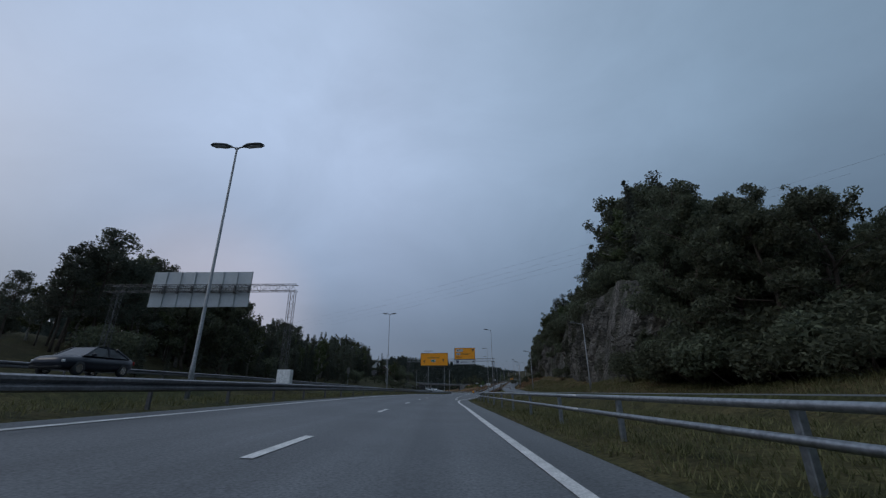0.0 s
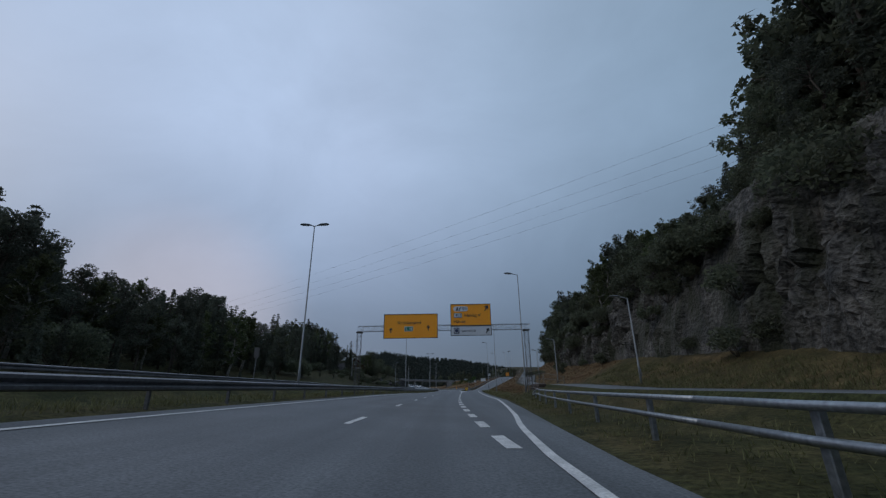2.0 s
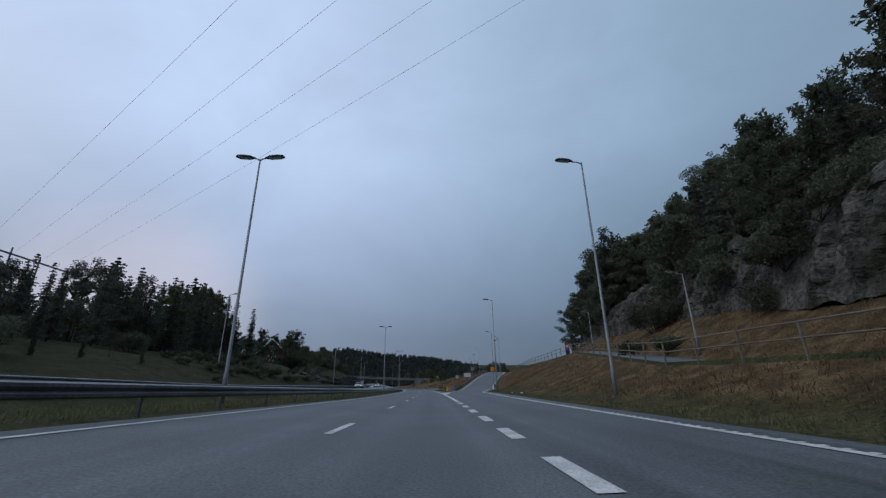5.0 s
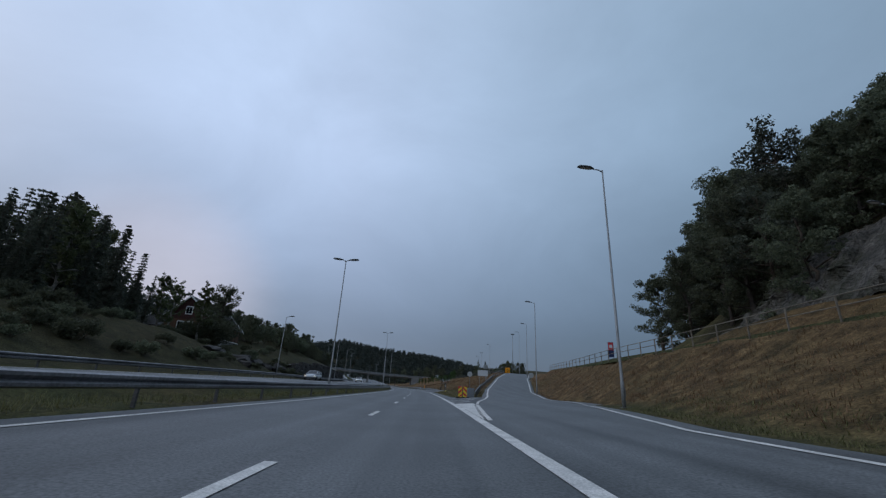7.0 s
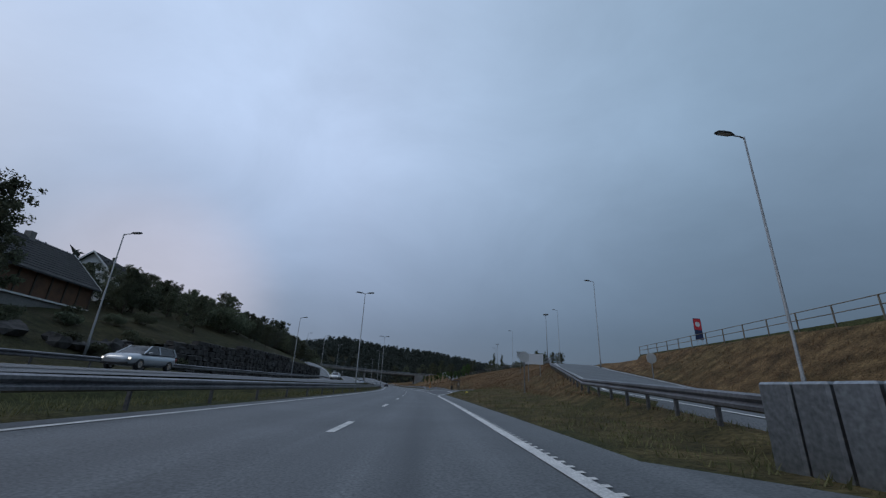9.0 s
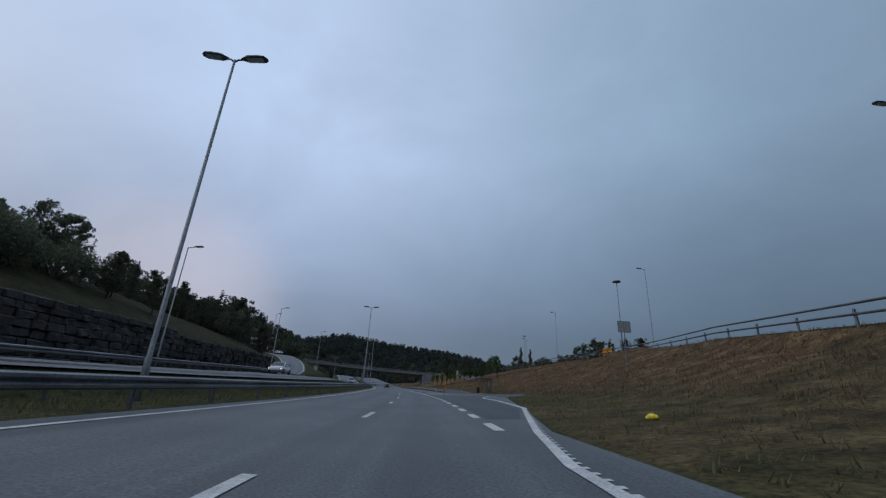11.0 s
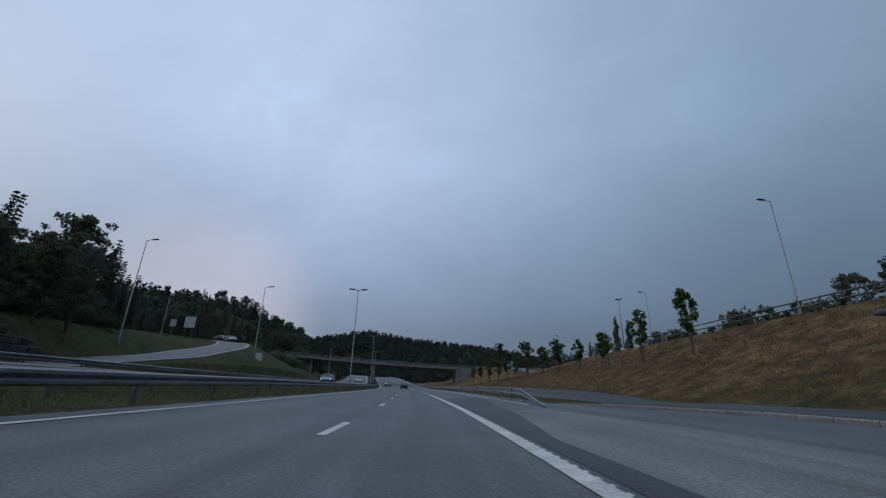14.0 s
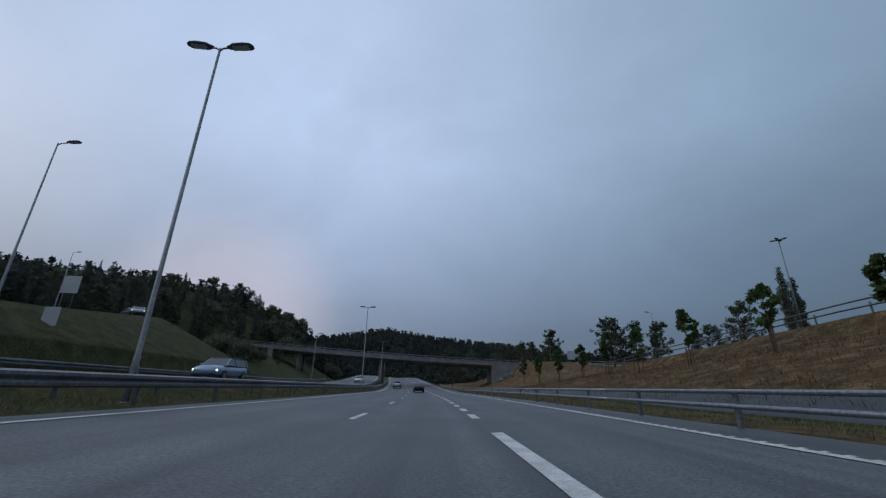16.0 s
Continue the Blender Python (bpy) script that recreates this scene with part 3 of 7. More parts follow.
LOOP_L = [(300, -23.2), (306, -24.0), (312, -24.9), (320, -26.0), (328, -27.2), (338, -29.0), (350, -31.5), (362, -34.5), (374, -38.5), (383, -43), (388, -49)]
LOOP_Z = [(300, 0.95), (306, 1.45), (312, 2.05), (320, 2.8), (328, 3.5), (338, 4.7), (350, 6.0), (362, 7.4), (374, 8.9), (383, 9.9), (388, 10.6)]


def loop_half(s):
    return 1.3 + 1.9 * min(1.0, max(0.0, (s - 300) / 22))


def bench(z, off, left, right, level, cut=0.75, fill=0.75):
    """Cut or fill a slope to carry a road between two offsets."""
    d = max(left - off, off - right, 0.0)
    return min(max(z, level - 0.12 - d * fill), level - 0.12 + max(0.0, d - 0.3) * cut)


def ground_z(s, off, rough=True):
    s, off = float(s), float(off)
    ro, rz = right_knots(s)
    if off > ro[0]:
        base = float(np.interp(off, ro, rz)) + (float(road_z(s, ro[0])) - rz[0]) * max(0.0, 1 - (off - ro[0]) / 5)
        w = min(1.0, max(0.0, (off - ro[1]) / 14))
        base += soft(s, off) * 0.8 * w if rough else 0.0
        w = 0.0
        if 27 < s < 184:
            base -= 3.0 * min(1.0, max(0.0, (off - ro[5]) / 0.6)) * min(1.0, max(0.0, (ro[6] + 2.6 - off) / 2.0)) * min(1.0, (s - 27) / 6, (184 - s) / 6)
        if -120 < s < 236:
            l = float(table(PATH_L, s))
            base = bench(base, off, l - 0.5, l + 3.8, float(table(PATH_Z, s)), 2.5)
        if 166 < s < 424:
            l = float(table(RAMP_L, s))
            base = bench(base, off, l - 0.9, l + 8.7, ramp_z(s, off))
    elif off < -21:
        lz = [float(np.interp(s, LS, L_Z[:, j])) for j in range(10)]
        base = float(np.interp(-off, [-o for o in LEFT_OFF], lz)) + (float(road_z(s, -21)) - lz[0]) * max(0.0, 1 - (-21 - off) / 5)
        w = min(1.0, (-21 - off) / 12)
        base += soft(s, off) * 0.8 * w if rough else 0.0
        w = 0.0
        if 299 < s < 388:
            c = float(table(LOOP_L, s))
            h = loop_half(s) + 1.0
            base = bench(base, off, c - h, c + h, float(table(LOOP_Z, s)), 0.6 + 2.4 * min(1.0, max(0.0, (324 - s) / 8)), 0.5)
    else:
        return float(road_z(s, off))
    return base + (soft(s, off) * 0.8 * w if rough else 0.0)


def build_ground():
    rows = [float(s) for s in np.arange(-120, 480, 3.0)] + [float(s) for s in np.arange(480, 660, 12.0)] + [660, 720, 800, 900, 1050, 1250, 1600, 2000, 2500]
    left = [-700, -400, -250, -180, -130, -110, -95, -80, -70, -62, -55, -50, -46, -42, -38, -35, -32, -30, -28, -26, -25.4, -24.8, -24, -23, -22, -21.5, -21]
    mid = [-20, -16, -12, -10.4, -9.6, -8.8, -8, -7.2, -6.7, -4, -1, 1, 2.4]
    reach = [0.0, 0.4] + [0.9 + 0.75 * k for k in range(46)] + [37, 40, 44, 49, 55, 63, 75, 95, 130, 180, 260, 400, 700]
    vs, dry, earth = [], [], []
    ncol = None
    for s in rows:
        ro, rz = right_knots(s)
        cols = list(left) + list(mid)
        cols += [float(ro[0]) + q for q in reach]
        ncol = len(cols)
        for o in cols:
            x, y = plan(s, o)
            z = ground_z(s, o)
            if -20.4 < o < -9.9 or -7.1 < o <= 2.4:
                z -= 0.12
            elif abs(o - ro[0]) < 1e-6:
                z -= 0.03
            d, e = 0.1, 0.0
            if o > ro[0]:
                if s < 84:
                    d = 0.5 if 12.6 < o < 19 else 0.2
                else:
                    low = 0.5 + 0.45 * min(1.0, max(0.0, (o - ro[1] - 0.6) / 5.0)) + 0.5 * noise.noise(Vector((s * 0.11, o * 0.2, 4.0)))
                    d = (min(0.98, low) if s > 225 else 0.72) if ro[1] + 0.6 < o < ro[5] else (0.3 if s < 200 else 0.5)
                if o > ro[5] - 0.4 and s < 184:
                    e = 1.3
                elif o > ro[6] and s < 240:
                    e = 0.9
                if s < 45 and o > 16:
                    e = 0.7
            elif o < -21:
                d = 0.08 if s < 320 else 0.05
                e = 0.6 if o < -27 and s < 225 else (0.75 if s < 318 else 0.0)
                if o < -60:
                    e = 0.7
            if s > 480 and abs(o) > 25:
                e = 0.8
            vs.append((float(x), float(y), float(z)))
            dry.append(d)
            earth.append(e)
    fs = []
    for k in range(len(rows) - 1):
        for j in range(ncol - 1):
            a = k * ncol + j
            fs.append((a, a + 1, a + ncol + 1, a + ncol))
    me = bpy.data.meshes.new("ground")
    me.from_pydata(vs, [], fs)
    for nm, arr in (("dry", dry), ("earth", earth)):
        at_ = me.attributes.new(nm, "FLOAT", "POINT")
        at_.data.foreach_set("value", np.array(arr, dtype=np.float32))
    me.polygons.foreach_set("use_smooth", [True] * len(me.polygons))
    me.materials.append(M_GROUND)
    tagged(new("ground", me), "grassy roadside ground with dry slopes and woodland floor", "ground", kind="structure")


build_ground()


def steps(a, b, d=2.0):
    n = max(1, int(round((b - a) / d)))
    return [a + (b - a) * k / n for k in range(n + 1)]


def edge_right(s):
    return right_knots(s)[0][0]


ribbon("road", steps(-120, 660), lambda s: -6.75, edge_right, M_ASPHALT, "grey worn asphalt carriageway with polished wheel tracks", "road", 0.0, 12)
ribbon("road_opposite", steps(-120, 660), lambda s: -20.0, lambda s: -10.3, M_ASPHALT2, "grey asphalt carriageway of the oncoming traffic", "road", 0.0, 8)

ribbon("side_road", steps(-120, 236), lambda s: table(PATH_L, s), lambda s: table(PATH_L, s) + 3.3, M_ASPHALT2, "narrow grey asphalt side road behind the rail", "road", 0.06, 3,
       height=lambda s, o: float(table(PATH_Z, s)), skirt=0.5)

ribbon("exit_ramp", steps(164, 424), lambda s: table(RAMP_L, s), lambda s: table(RAMP_L, s) + 7.4, M_ASPHALT, "grey asphalt exit ramp climbing away from the road", "road", 0.0, 5, height=lambda s, o: ramp_z(s, o) + (0.03 if s > 171 else -0.02 + 0.05 * max(0.0, s - 164) / 7), skirt=0.5, skirt_from=192)


def strip(name, pts, mat, label, lift=0.05, under=0.9):
    """A road through places given as (s, off, z)."""
    fine = []
    for k in range(len(pts) - 1):
        for j in range(8):
            w = j / 8
            p0, p1, p2, p3 = (Vector(pts[max(0, min(len(pts) - 1, k + d))]) for d in (-1, 0, 1, 2))
            fine.append(0.5 * (2 * p1 + (p2 - p0) * w + (2 * p0 - 5 * p1 + 4 * p2 - p3) * w * w + (3 * p1 - p0 - 3 * p2 + p3) * w ** 3))
    fine.append(Vector(pts[-1]))
    wp = []
    for p in fine:
        x, y = plan(p.x, p.y)
        lie = ground_z(p.x, p.y, False) if p.x > 384 else p.z
        wp.append(Vector((float(x), float(y), max(p.z, lie) + lift)))
    vs, fs, uv = [], [], []
    run = 0
    for k, p in enumerate(wp):
        d = wp[min(k + 1, len(wp) - 1)] - wp[max(k - 1, 0)]
        d.z = 0
        d.normalize()
        n = Vector((d.y, -d.x, 0))
        if k:
            run += (wp[k] - wp[k - 1]).length
        half = loop_half(fine[k].x)
        for o, dz in ((-half - 1.2, -under), (-half, 0), (0, 0.04), (half, 0), (half + 1.2, -under)):
            vs.append(p + n * o + Vector((0, 0, dz)))
            uv.append((o, run))
    for k in range(len(wp) - 1):
        for j in range(4):
            a = k * 5 + j
            fs.append((a, a + 1, a + 6, a + 5))
    me = bpy.data.meshes.new(name)
    me.from_pydata(vs, [], fs)
    lay = me.uv_layers.new(name="UVMap")
    for lp in me.loops:
        lay.data[lp.index].uv = uv[lp.vertex_index]
    me.materials.append(mat)
    me.materials.append(M_GROUND)
    for p in me.polygons:
        p.use_smooth = True
        if p.index % 4 in (0, 3):
            p.material_index = 1
    return wp, tagged(new(name, me), label, "road", kind="structure")


LOOP = [(300, -23.2, 0.95), (306, -24.0, 1.45), (312, -24.9, 2.05), (320, -26.0, 2.8), (328, -27.2, 3.5), (338, -29.0, 4.7), (350, -31.5, 6.0), (362, -34.5, 7.4), (374, -38.5, 8.9), (383, -43, 9.9), (388, -49, 10.6), (389, -58, 11.4), (384, -70, 12.2), (376, -84, 12.8)]
loop_line, _ = strip("slip_road", LOOP, M_ASPHALT2, "pale grey slip road curving up the grassy slope")


# ---- road markings ----
def loop_edge(off):
    """A white edge line along the slip road."""
    vs, fs = [], []
    for k, p in enumerate(loop_line):
        d = loop_line[min(k + 1, len(loop_line) - 1)] - loop_line[max(k - 1, 0)]
        n = Vector((d.y, -d.x, 0)).normalized() * (1.0 if k > 26 else 0.5 + 0.5 * k / 26)
        vs += [p + n * (off - 0.09) + Vector((0, 0, 0.015)), p + n * (off + 0.09) + Vector((0, 0, 0.015))]
    for k in range(len(loop_line) - 1):
        fs.append((2 * k, 2 * k + 1, 2 * k + 3, 2 * k + 2))
    return Build().add(vs, fs)


def stripe(parent, s0, s1, off, width, name="stripe", lift=0.012, height=None):
    o = off if callable(off) else (lambda s: off)
    return ribbon(name, steps(s0, s1, 2.0), lambda s: o(s) - width / 2, lambda s: o(s) + width / 2, M_PAINT, "", "", lift, 1, parent=parent, height=height)


def marking(name, label):
    return thing(name, Matrix.Identity(4), label, "road marking", kind="structure")


LANE_R, EDGE_L = 1.78, -6.05
DASH_OFF = [(-120, -2.12), (95, -2.12), (135, -1.85), (260, -1.82), (300, -1.76), (660, -1.76)]
EDGE_R = [(25, 1.78), (36, 1.62), (42, 1.72), (47, 2.0), (52, 2.5), (56, 3.1), (63, 3.85), (70, 4.5), (80, 5.2), (128, 5.5), (150, 6.1), (164, 8.9), (186, 13.1)]
BAY_R = [(222, 1.78), (226, 1.9), (230, 2.55), (235, 3.6), (240, 4.7), (250, 5.5), (259, 5.9), (268, 8.4), (272, 9.3)]
edge = marking("edge_line_left", "white edge line along the central reserve")
stripe(edge, -120, 660, EDGE_L, 0.15)
edge = marking("edge_line_right", "white edge line beside the verge")
stripe(edge, -120, 25, LANE_R, 0.18)
stripe(edge, 25, 164, lambda s: table(EDGE_R, s), 0.17)
stripe(edge, 181, 222, LANE_R, 0.18)
stripe(edge, 222, 272, lambda s: table(BAY_R, s), 0.18)
stripe(edge, 301, 660, 5.45, 0.16)
edge = marking("exit_line", "broad white line between the lane and the exit")
stripe(edge, 128, 181, LANE_R, 0.27)
stripe(edge, 272, 329, LANE_R, 0.26)
stripe(edge, 154, 166, lambda s: np.interp(s, [154, 158, 166], [2.1, 2.42, 3.15]), 0.17, lift=0.016)
edge = marking("ramp_edge_lines", "white edge lines of the exit ramp")
RAMP_LINE = [(166, 3.15), (170, 3.75), (176, 5.1), (184, 6.6), (190, 7.55)]
stripe(edge, 166, 190, lambda s: table(RAMP_LINE, s), 0.18, lift=0.05, height=ramp_z)
stripe(edge, 190, 330, lambda s: table(RAMP_L, s) + 0.45, 0.18, lift=0.05, height=ramp_z)
stripe(edge, 164, 330, lambda s: table(RAMP_L, s) + 6.9 - 1.2 * max(0.0, 1 - (s - 164) / 18), 0.18, lift=0.05, height=ramp_z)
edge = marking("slip_road_edge_lines", "white edge lines of the curving slip road")
part("stripe", loop_edge(-2.8), M_PAINT, edge)
part("stripe", loop_edge(2.8), M_PAINT, edge)
edge = marking("edge_lines_opposite", "white edge lines of the oncoming carriageway")
stripe(edge, -120, 660, -11.0, 0.18)
stripe(edge, -120, 660, -19.2, 0.18)

dashes = marking("lane_dashes", "white dashed line between the two lanes")
NEAR_END = [(-6, -62.8), (0, 5.4), (5, 62.3), (7, 85.5), (8, 97.5), (11, 131.4), (14, 165.8), (16, 188.9), (19, 222.1), (22, 255.2), (24, 276.6), (26, 298.8), (27, 309.6), (29, 331.4), (59, 665)]
for k in range(-6, 54):
    a = float(table(NEAR_END, k))
    stripe(dashes, a + 0.35, a + 3.0, lambda s: table(DASH_OFF, s), 0.17, "dash")
dashes = marking("lane_dashes_opposite", "white dashed line of the oncoming carriageway")
for k in range(-6, 54):
    stripe(dashes, k * 12.0, k * 12.0 + 3, -15.1, 0.15, "dash")
dashes = marking("exit_dashes", "short broad white dashes beside the exit lane")
EXIT_OFF = [(44, 1.62), (52, 1.5), (68, 1.52), (85, 1.7), (128, 1.78)]
for a in np.arange(47.6, 127, 4.05):
    stripe(dashes, float(a), float(a) + 2.0, lambda s: table(EXIT_OFF, s), 0.28, "dash")
for a in np.arange(230.4, 271, 4.1):
    stripe(dashes, float(a), float(a) + 2.0, LANE_R, 0.26, "dash")
for a in np.arange(333, 600, 4.05):
    stripe(dashes, float(a), float(a) + 2.0, LANE_R, 0.26, "dash")

# painted gore where the exit parts from the lane
gore = marking("gore_marking", "white painted wedge and chevrons where the exit parts")
wedge = [(154.5, 2.0), (157, 2.1), (162, 2.58), (168, 3.12)]
ribbon("wedge", steps(154.5, 168, 1.5), lambda s: 1.95, lambda s: table(wedge, s), M_PAINT, "", "", 0.014, 2, parent=gore)
for s in np.arange(155.5, 168, 0.36):
    for o0, o1 in ((1.85, 1.96), (float(table(wedge, s)) - 0.02, float(np.interp(s, [154, 158, 166, 168], [2.1, 2.42, 3.15, 3.3])) - 0.07)):
        if o1 - o0 > 0.03:
            stripe(gore, float(s), float(s) + 0.17, (o0 + o1) / 2, o1 - o0, "tooth")
ribbon("gore_surface", steps(168.4, 183, 1.2), lambda s: 2.02, lambda s: float(min(table(RAMP_LINE, s) - 0.12, table(RAMP_L, s) - 0.01)), M_DARKASPH, "fresh black asphalt in the gore before the exit ramp", "pavement", 0.007, 2)
for s0 in (171.3, 175.3, 179.5):
    r = 3.35 + (s0 - 171.3) * 0.21
    mid = 2.0 + (r - 2.0) * 0.45
    vs = []
    for o, ds in ((2.02, 0), (mid, -0.95), (r, 0.5), (r, 1.05), (mid, -0.4), (2.02, 0.55)):
        x, y = plan(s0 + ds, o)
        vs.append((float(x), float(y), float(road_z(s0 + ds, o)) + 0.016))
    part("chevron_stripe", Build().add(vs, [(0, 1, 4, 5), (1, 2, 3, 4)]), M_PAINT, gore)

# comb-shaped relief teeth on the outer edge lines
teeth = marking("rumble_teeth", "raised white teeth along the edge line")
tb = Build()
tooth_at = [(float(s), float(table(EDGE_R, s))) for s in np.arange(72, 128, 0.34)] + [(float(s), LANE_R) for s in np.arange(183, 222, 0.34)] \
    + [(float(s), float(table(BAY_R, s))) for s in np.arange(222, 262, 0.34)] + [(float(s), LANE_R) for s in np.arange(277, 312, 0.34)] + [(float(s), 5.45) for s in np.arange(312, 390, 0.34)]
for s, o in tooth_at:
    vs = []
    for ds, do in ((0, 0.08), (0, 0.17), (0.12, 0.17), (0.12, 0.08)):
        x, y = plan(s + ds, o + do)
        vs.append((float(x), float(y), float(road_z(s + ds, o + do)) + 0.012))
    tb.add(vs, [(0, 1, 2, 3)])
part("teeth", tb, M_PAINT, teeth, kind="stuff")


# ---- guard rails ----
def beam_frames(ss, off, base, z):
    out = []
    for s in ss:
        o = float(off(s))
        x, y = plan(s, o)
        h = float(np.interp(s, S_, H_))
        zz = float(base(s, o)) + z(s)
        out.append(lambda a, u, x=float(x), y=float(y), h=h, zz=zz: (x + math.cos(h) * a, y + math.sin(h) * a, zz + u))
    return out


W_SECTION = [(a, u * 1.05) for a, u in ((0.0, 0.155), (-0.075, 0.12), (-0.08, 0.06), (-0.01, 0.0), (-0.08, -0.06), (-0.075, -0.12), (0.0, -0.155), (0.012, -0.15), (-0.055, -0.115), (-0.06, -0.065), (0.012, 0.0), (-0.06, 0.065), (-0.055, 0.115), (0.012, 0.15))]
post_w = Build().box(-0.05, 0.05, -0.035, 0.035, -0.5, 0.62, chamfer=0.008).mesh("post")
post_w.materials.append(M_DULL)


def w_rail(s0, s1, off, label, side=1, base=None, top=0.5, group="", spacing=4.0, length=12.0):
    base = base or (lambda s, o: road_z(s, o))
    o = off if callable(off) else (lambda s: off)
    rail = thing("guard_rail", Matrix.Identity(4), label, "guard rail", group)
    sec = [(a * side, u) for a, u in W_SECTION]
    a = s0
    while a < s1 - 0.5:
        b = min(a + length, s1)
        part("beam", Build().sweep(sec, beam_frames(steps(a, b, 3.0), o, base, lambda s: top)), M_BEAM, rail, smooth=False)
        a = b
    for s in np.arange(s0 + 1, s1, spacing):
        oo = float(o(s)) + side * 0.075
        x, y = plan(s, oo)
        ob = part("post", post_w, M_DULL, rail)
        ob.matrix_local = pose(float(x), float(y), float(base(float(s), oo)), 0, 0, heading(s))
    return rail


w_rail(-110, 470, -7.1, "galvanised steel W-beam rail on posts along the reserve", side=-1, top=0.6, group="central reserve rails")
w_rail(222, 470, -9.3, "galvanised steel W-beam rail facing the oncoming lanes", side=1, top=0.52, group="central reserve rails")
w_rail(-110, 297, -20.6, "grey W-beam rail on the far side of the oncoming road", side=-1, top=0.52, base=lambda s, o: ground_z(s, o, False))
w_rail(298, 420, -20.8, "grey W-beam rail at the foot of the slope", side=-1, top=0.52, base=lambda s, o: ground_z(s, o, False))

tube_post = Build().box(-0.045, 0.045, -0.05, 0.05, -0.5, 0.74, chamfer=0.01).mesh("post")
tube_post.materials.append(M_STEEL)


def tube_rail(s0, s1, off, label, heights=(0.42, 0.70), r=0.065, base=None, sink=0.0, group=""):
    base = base or (lambda s, o: ground_z(s, o, False))
    rail = thing("pipe_rail", Matrix.Identity(4), label, "guard rail", group)
    for hz in heights:
        a = s0
        while a < s1 - 0.5:
            b = min(a + 12.0, s1)
            pts = []
            for s in steps(a, b, 2.0):
                o = float(off(s))
                x, y = plan(s, o)
                dip = 0.0
                if sink > 0:
                    dip = max(0.0, 1 - (s1 - s) / 7.0) * (hz - 0.05)
                if sink < 0:
                    dip = max(0.0, 1 - (s - s0) / 7.0) * (hz - 0.05)
                pts.append((float(x), float(y), float(base(s, o)) + hz - dip))
            part("pipe", Build().tube(pts, r, 10), M_STEEL, rail, smooth=True)
            a = b
    for s in np.arange(s0 + 2, s1 - 1, 4.0):
        o = float(off(s)) + 0.11
        x, y = plan(s, o)
        k = 1.0
        if sink > 0:
            k = min(1.0, (s1 - s) / 7.0)
        if sink < 0:
            k = min(1.0, (s - s0) / 7.0)
        if k > 0.35:
            ob = part("post", tube_post, M_STEEL, rail)
            ob.matrix_local = pose(float(x), float(y), float(base(float(s), o)) - 0.74 * (1 - k), 0, 0, heading(s))
    return rail


RAIL_R = [(-120, 3.65), (44, 3.65), (56, 5.0), (66, 6.3), (74, 7.4), (78, 8.2)]
tube_rail(-110, 76, lambda s: table(RAIL_R, s), "pale steel double pipe rail on posts above rough grass", heights=(0.46, 0.76), r=0.047, sink=1)
tube_rail(298.5, 424, lambda s: table([(298, 5.4), (306, 6.2), (314, 6.5)], s), "pale steel double pipe rail with a ramped end", r=0.05, sink=-1)
# rails along the top of the bank beside the ramp
CREST = [(183, 5.1), (190, 6.3), (202, 8.4), (230, 15.8), (250, 22.5), (268, 28.0), (345, 28.3), (385, 31), (420, 36)]
w_rail(184, 234, lambda s: table(CREST, s), "steel W-beam rail along the exit ramp", side=1, base=lambda s, o: ground_z(s, o, False), top=0.55, spacing=2.0)
crest = tube_rail(234, 400, lambda s: table(CREST, s), "dark double pipe rail along the top of the bank", heights=(0.5, 0.95), r=0.055, base=lambda s, o: ground_z(s, o))
for ob in crest.children:
    if ob.name.startswith("pipe"):
        ob.data.materials[0] = M_DULL


# ---- lamps ----
def head_mesh():
    """A flat street-lamp head, its neck at the origin and its length along +x."""
    b = Build()
    secs = [(0.0, 0.05, 0.045, 0.0), (0.08, 0.09, 0.06, 0.0), (0.22, 0.16, 0.09, 0.015), (0.55, 0.17, 0.10, 0.02), (0.78, 0.15, 0.085, 0.015), (0.88, 0.07, 0.04, 0.0)]
    n = 12
    vs, fs = [], []
    for x, wy, wz, dz in secs:
        for j in range(n):
            a = 2 * math.pi * j / n
            zz = math.sin(a) * wz
            vs.append((x, math.cos(a) * wy, dz + (zz if zz > 0 else zz * 0.45)))
    for k in range(len(secs) - 1):
        for j in range(n):
            fs.append((k * n + j, k * n + (j + 1) % n, (k + 1) * n + (j + 1) % n, (k + 1) * n + j))
    fs += [tuple(range(n - 1, -1, -1)), tuple(range((len(secs) - 1) * n, len(secs) * n))]
    me = b.add(vs, fs).mesh("lamp_head", True)
    me.materials.append(M_LAMP)
    return me


HEAD = head_mesh()
LENS = Build().box(0.2, 0.74, -0.11, 0.11, -0.045, -0.03, chamfer=0.006).mesh("lens")
LENS.materials.append(M_LENS)


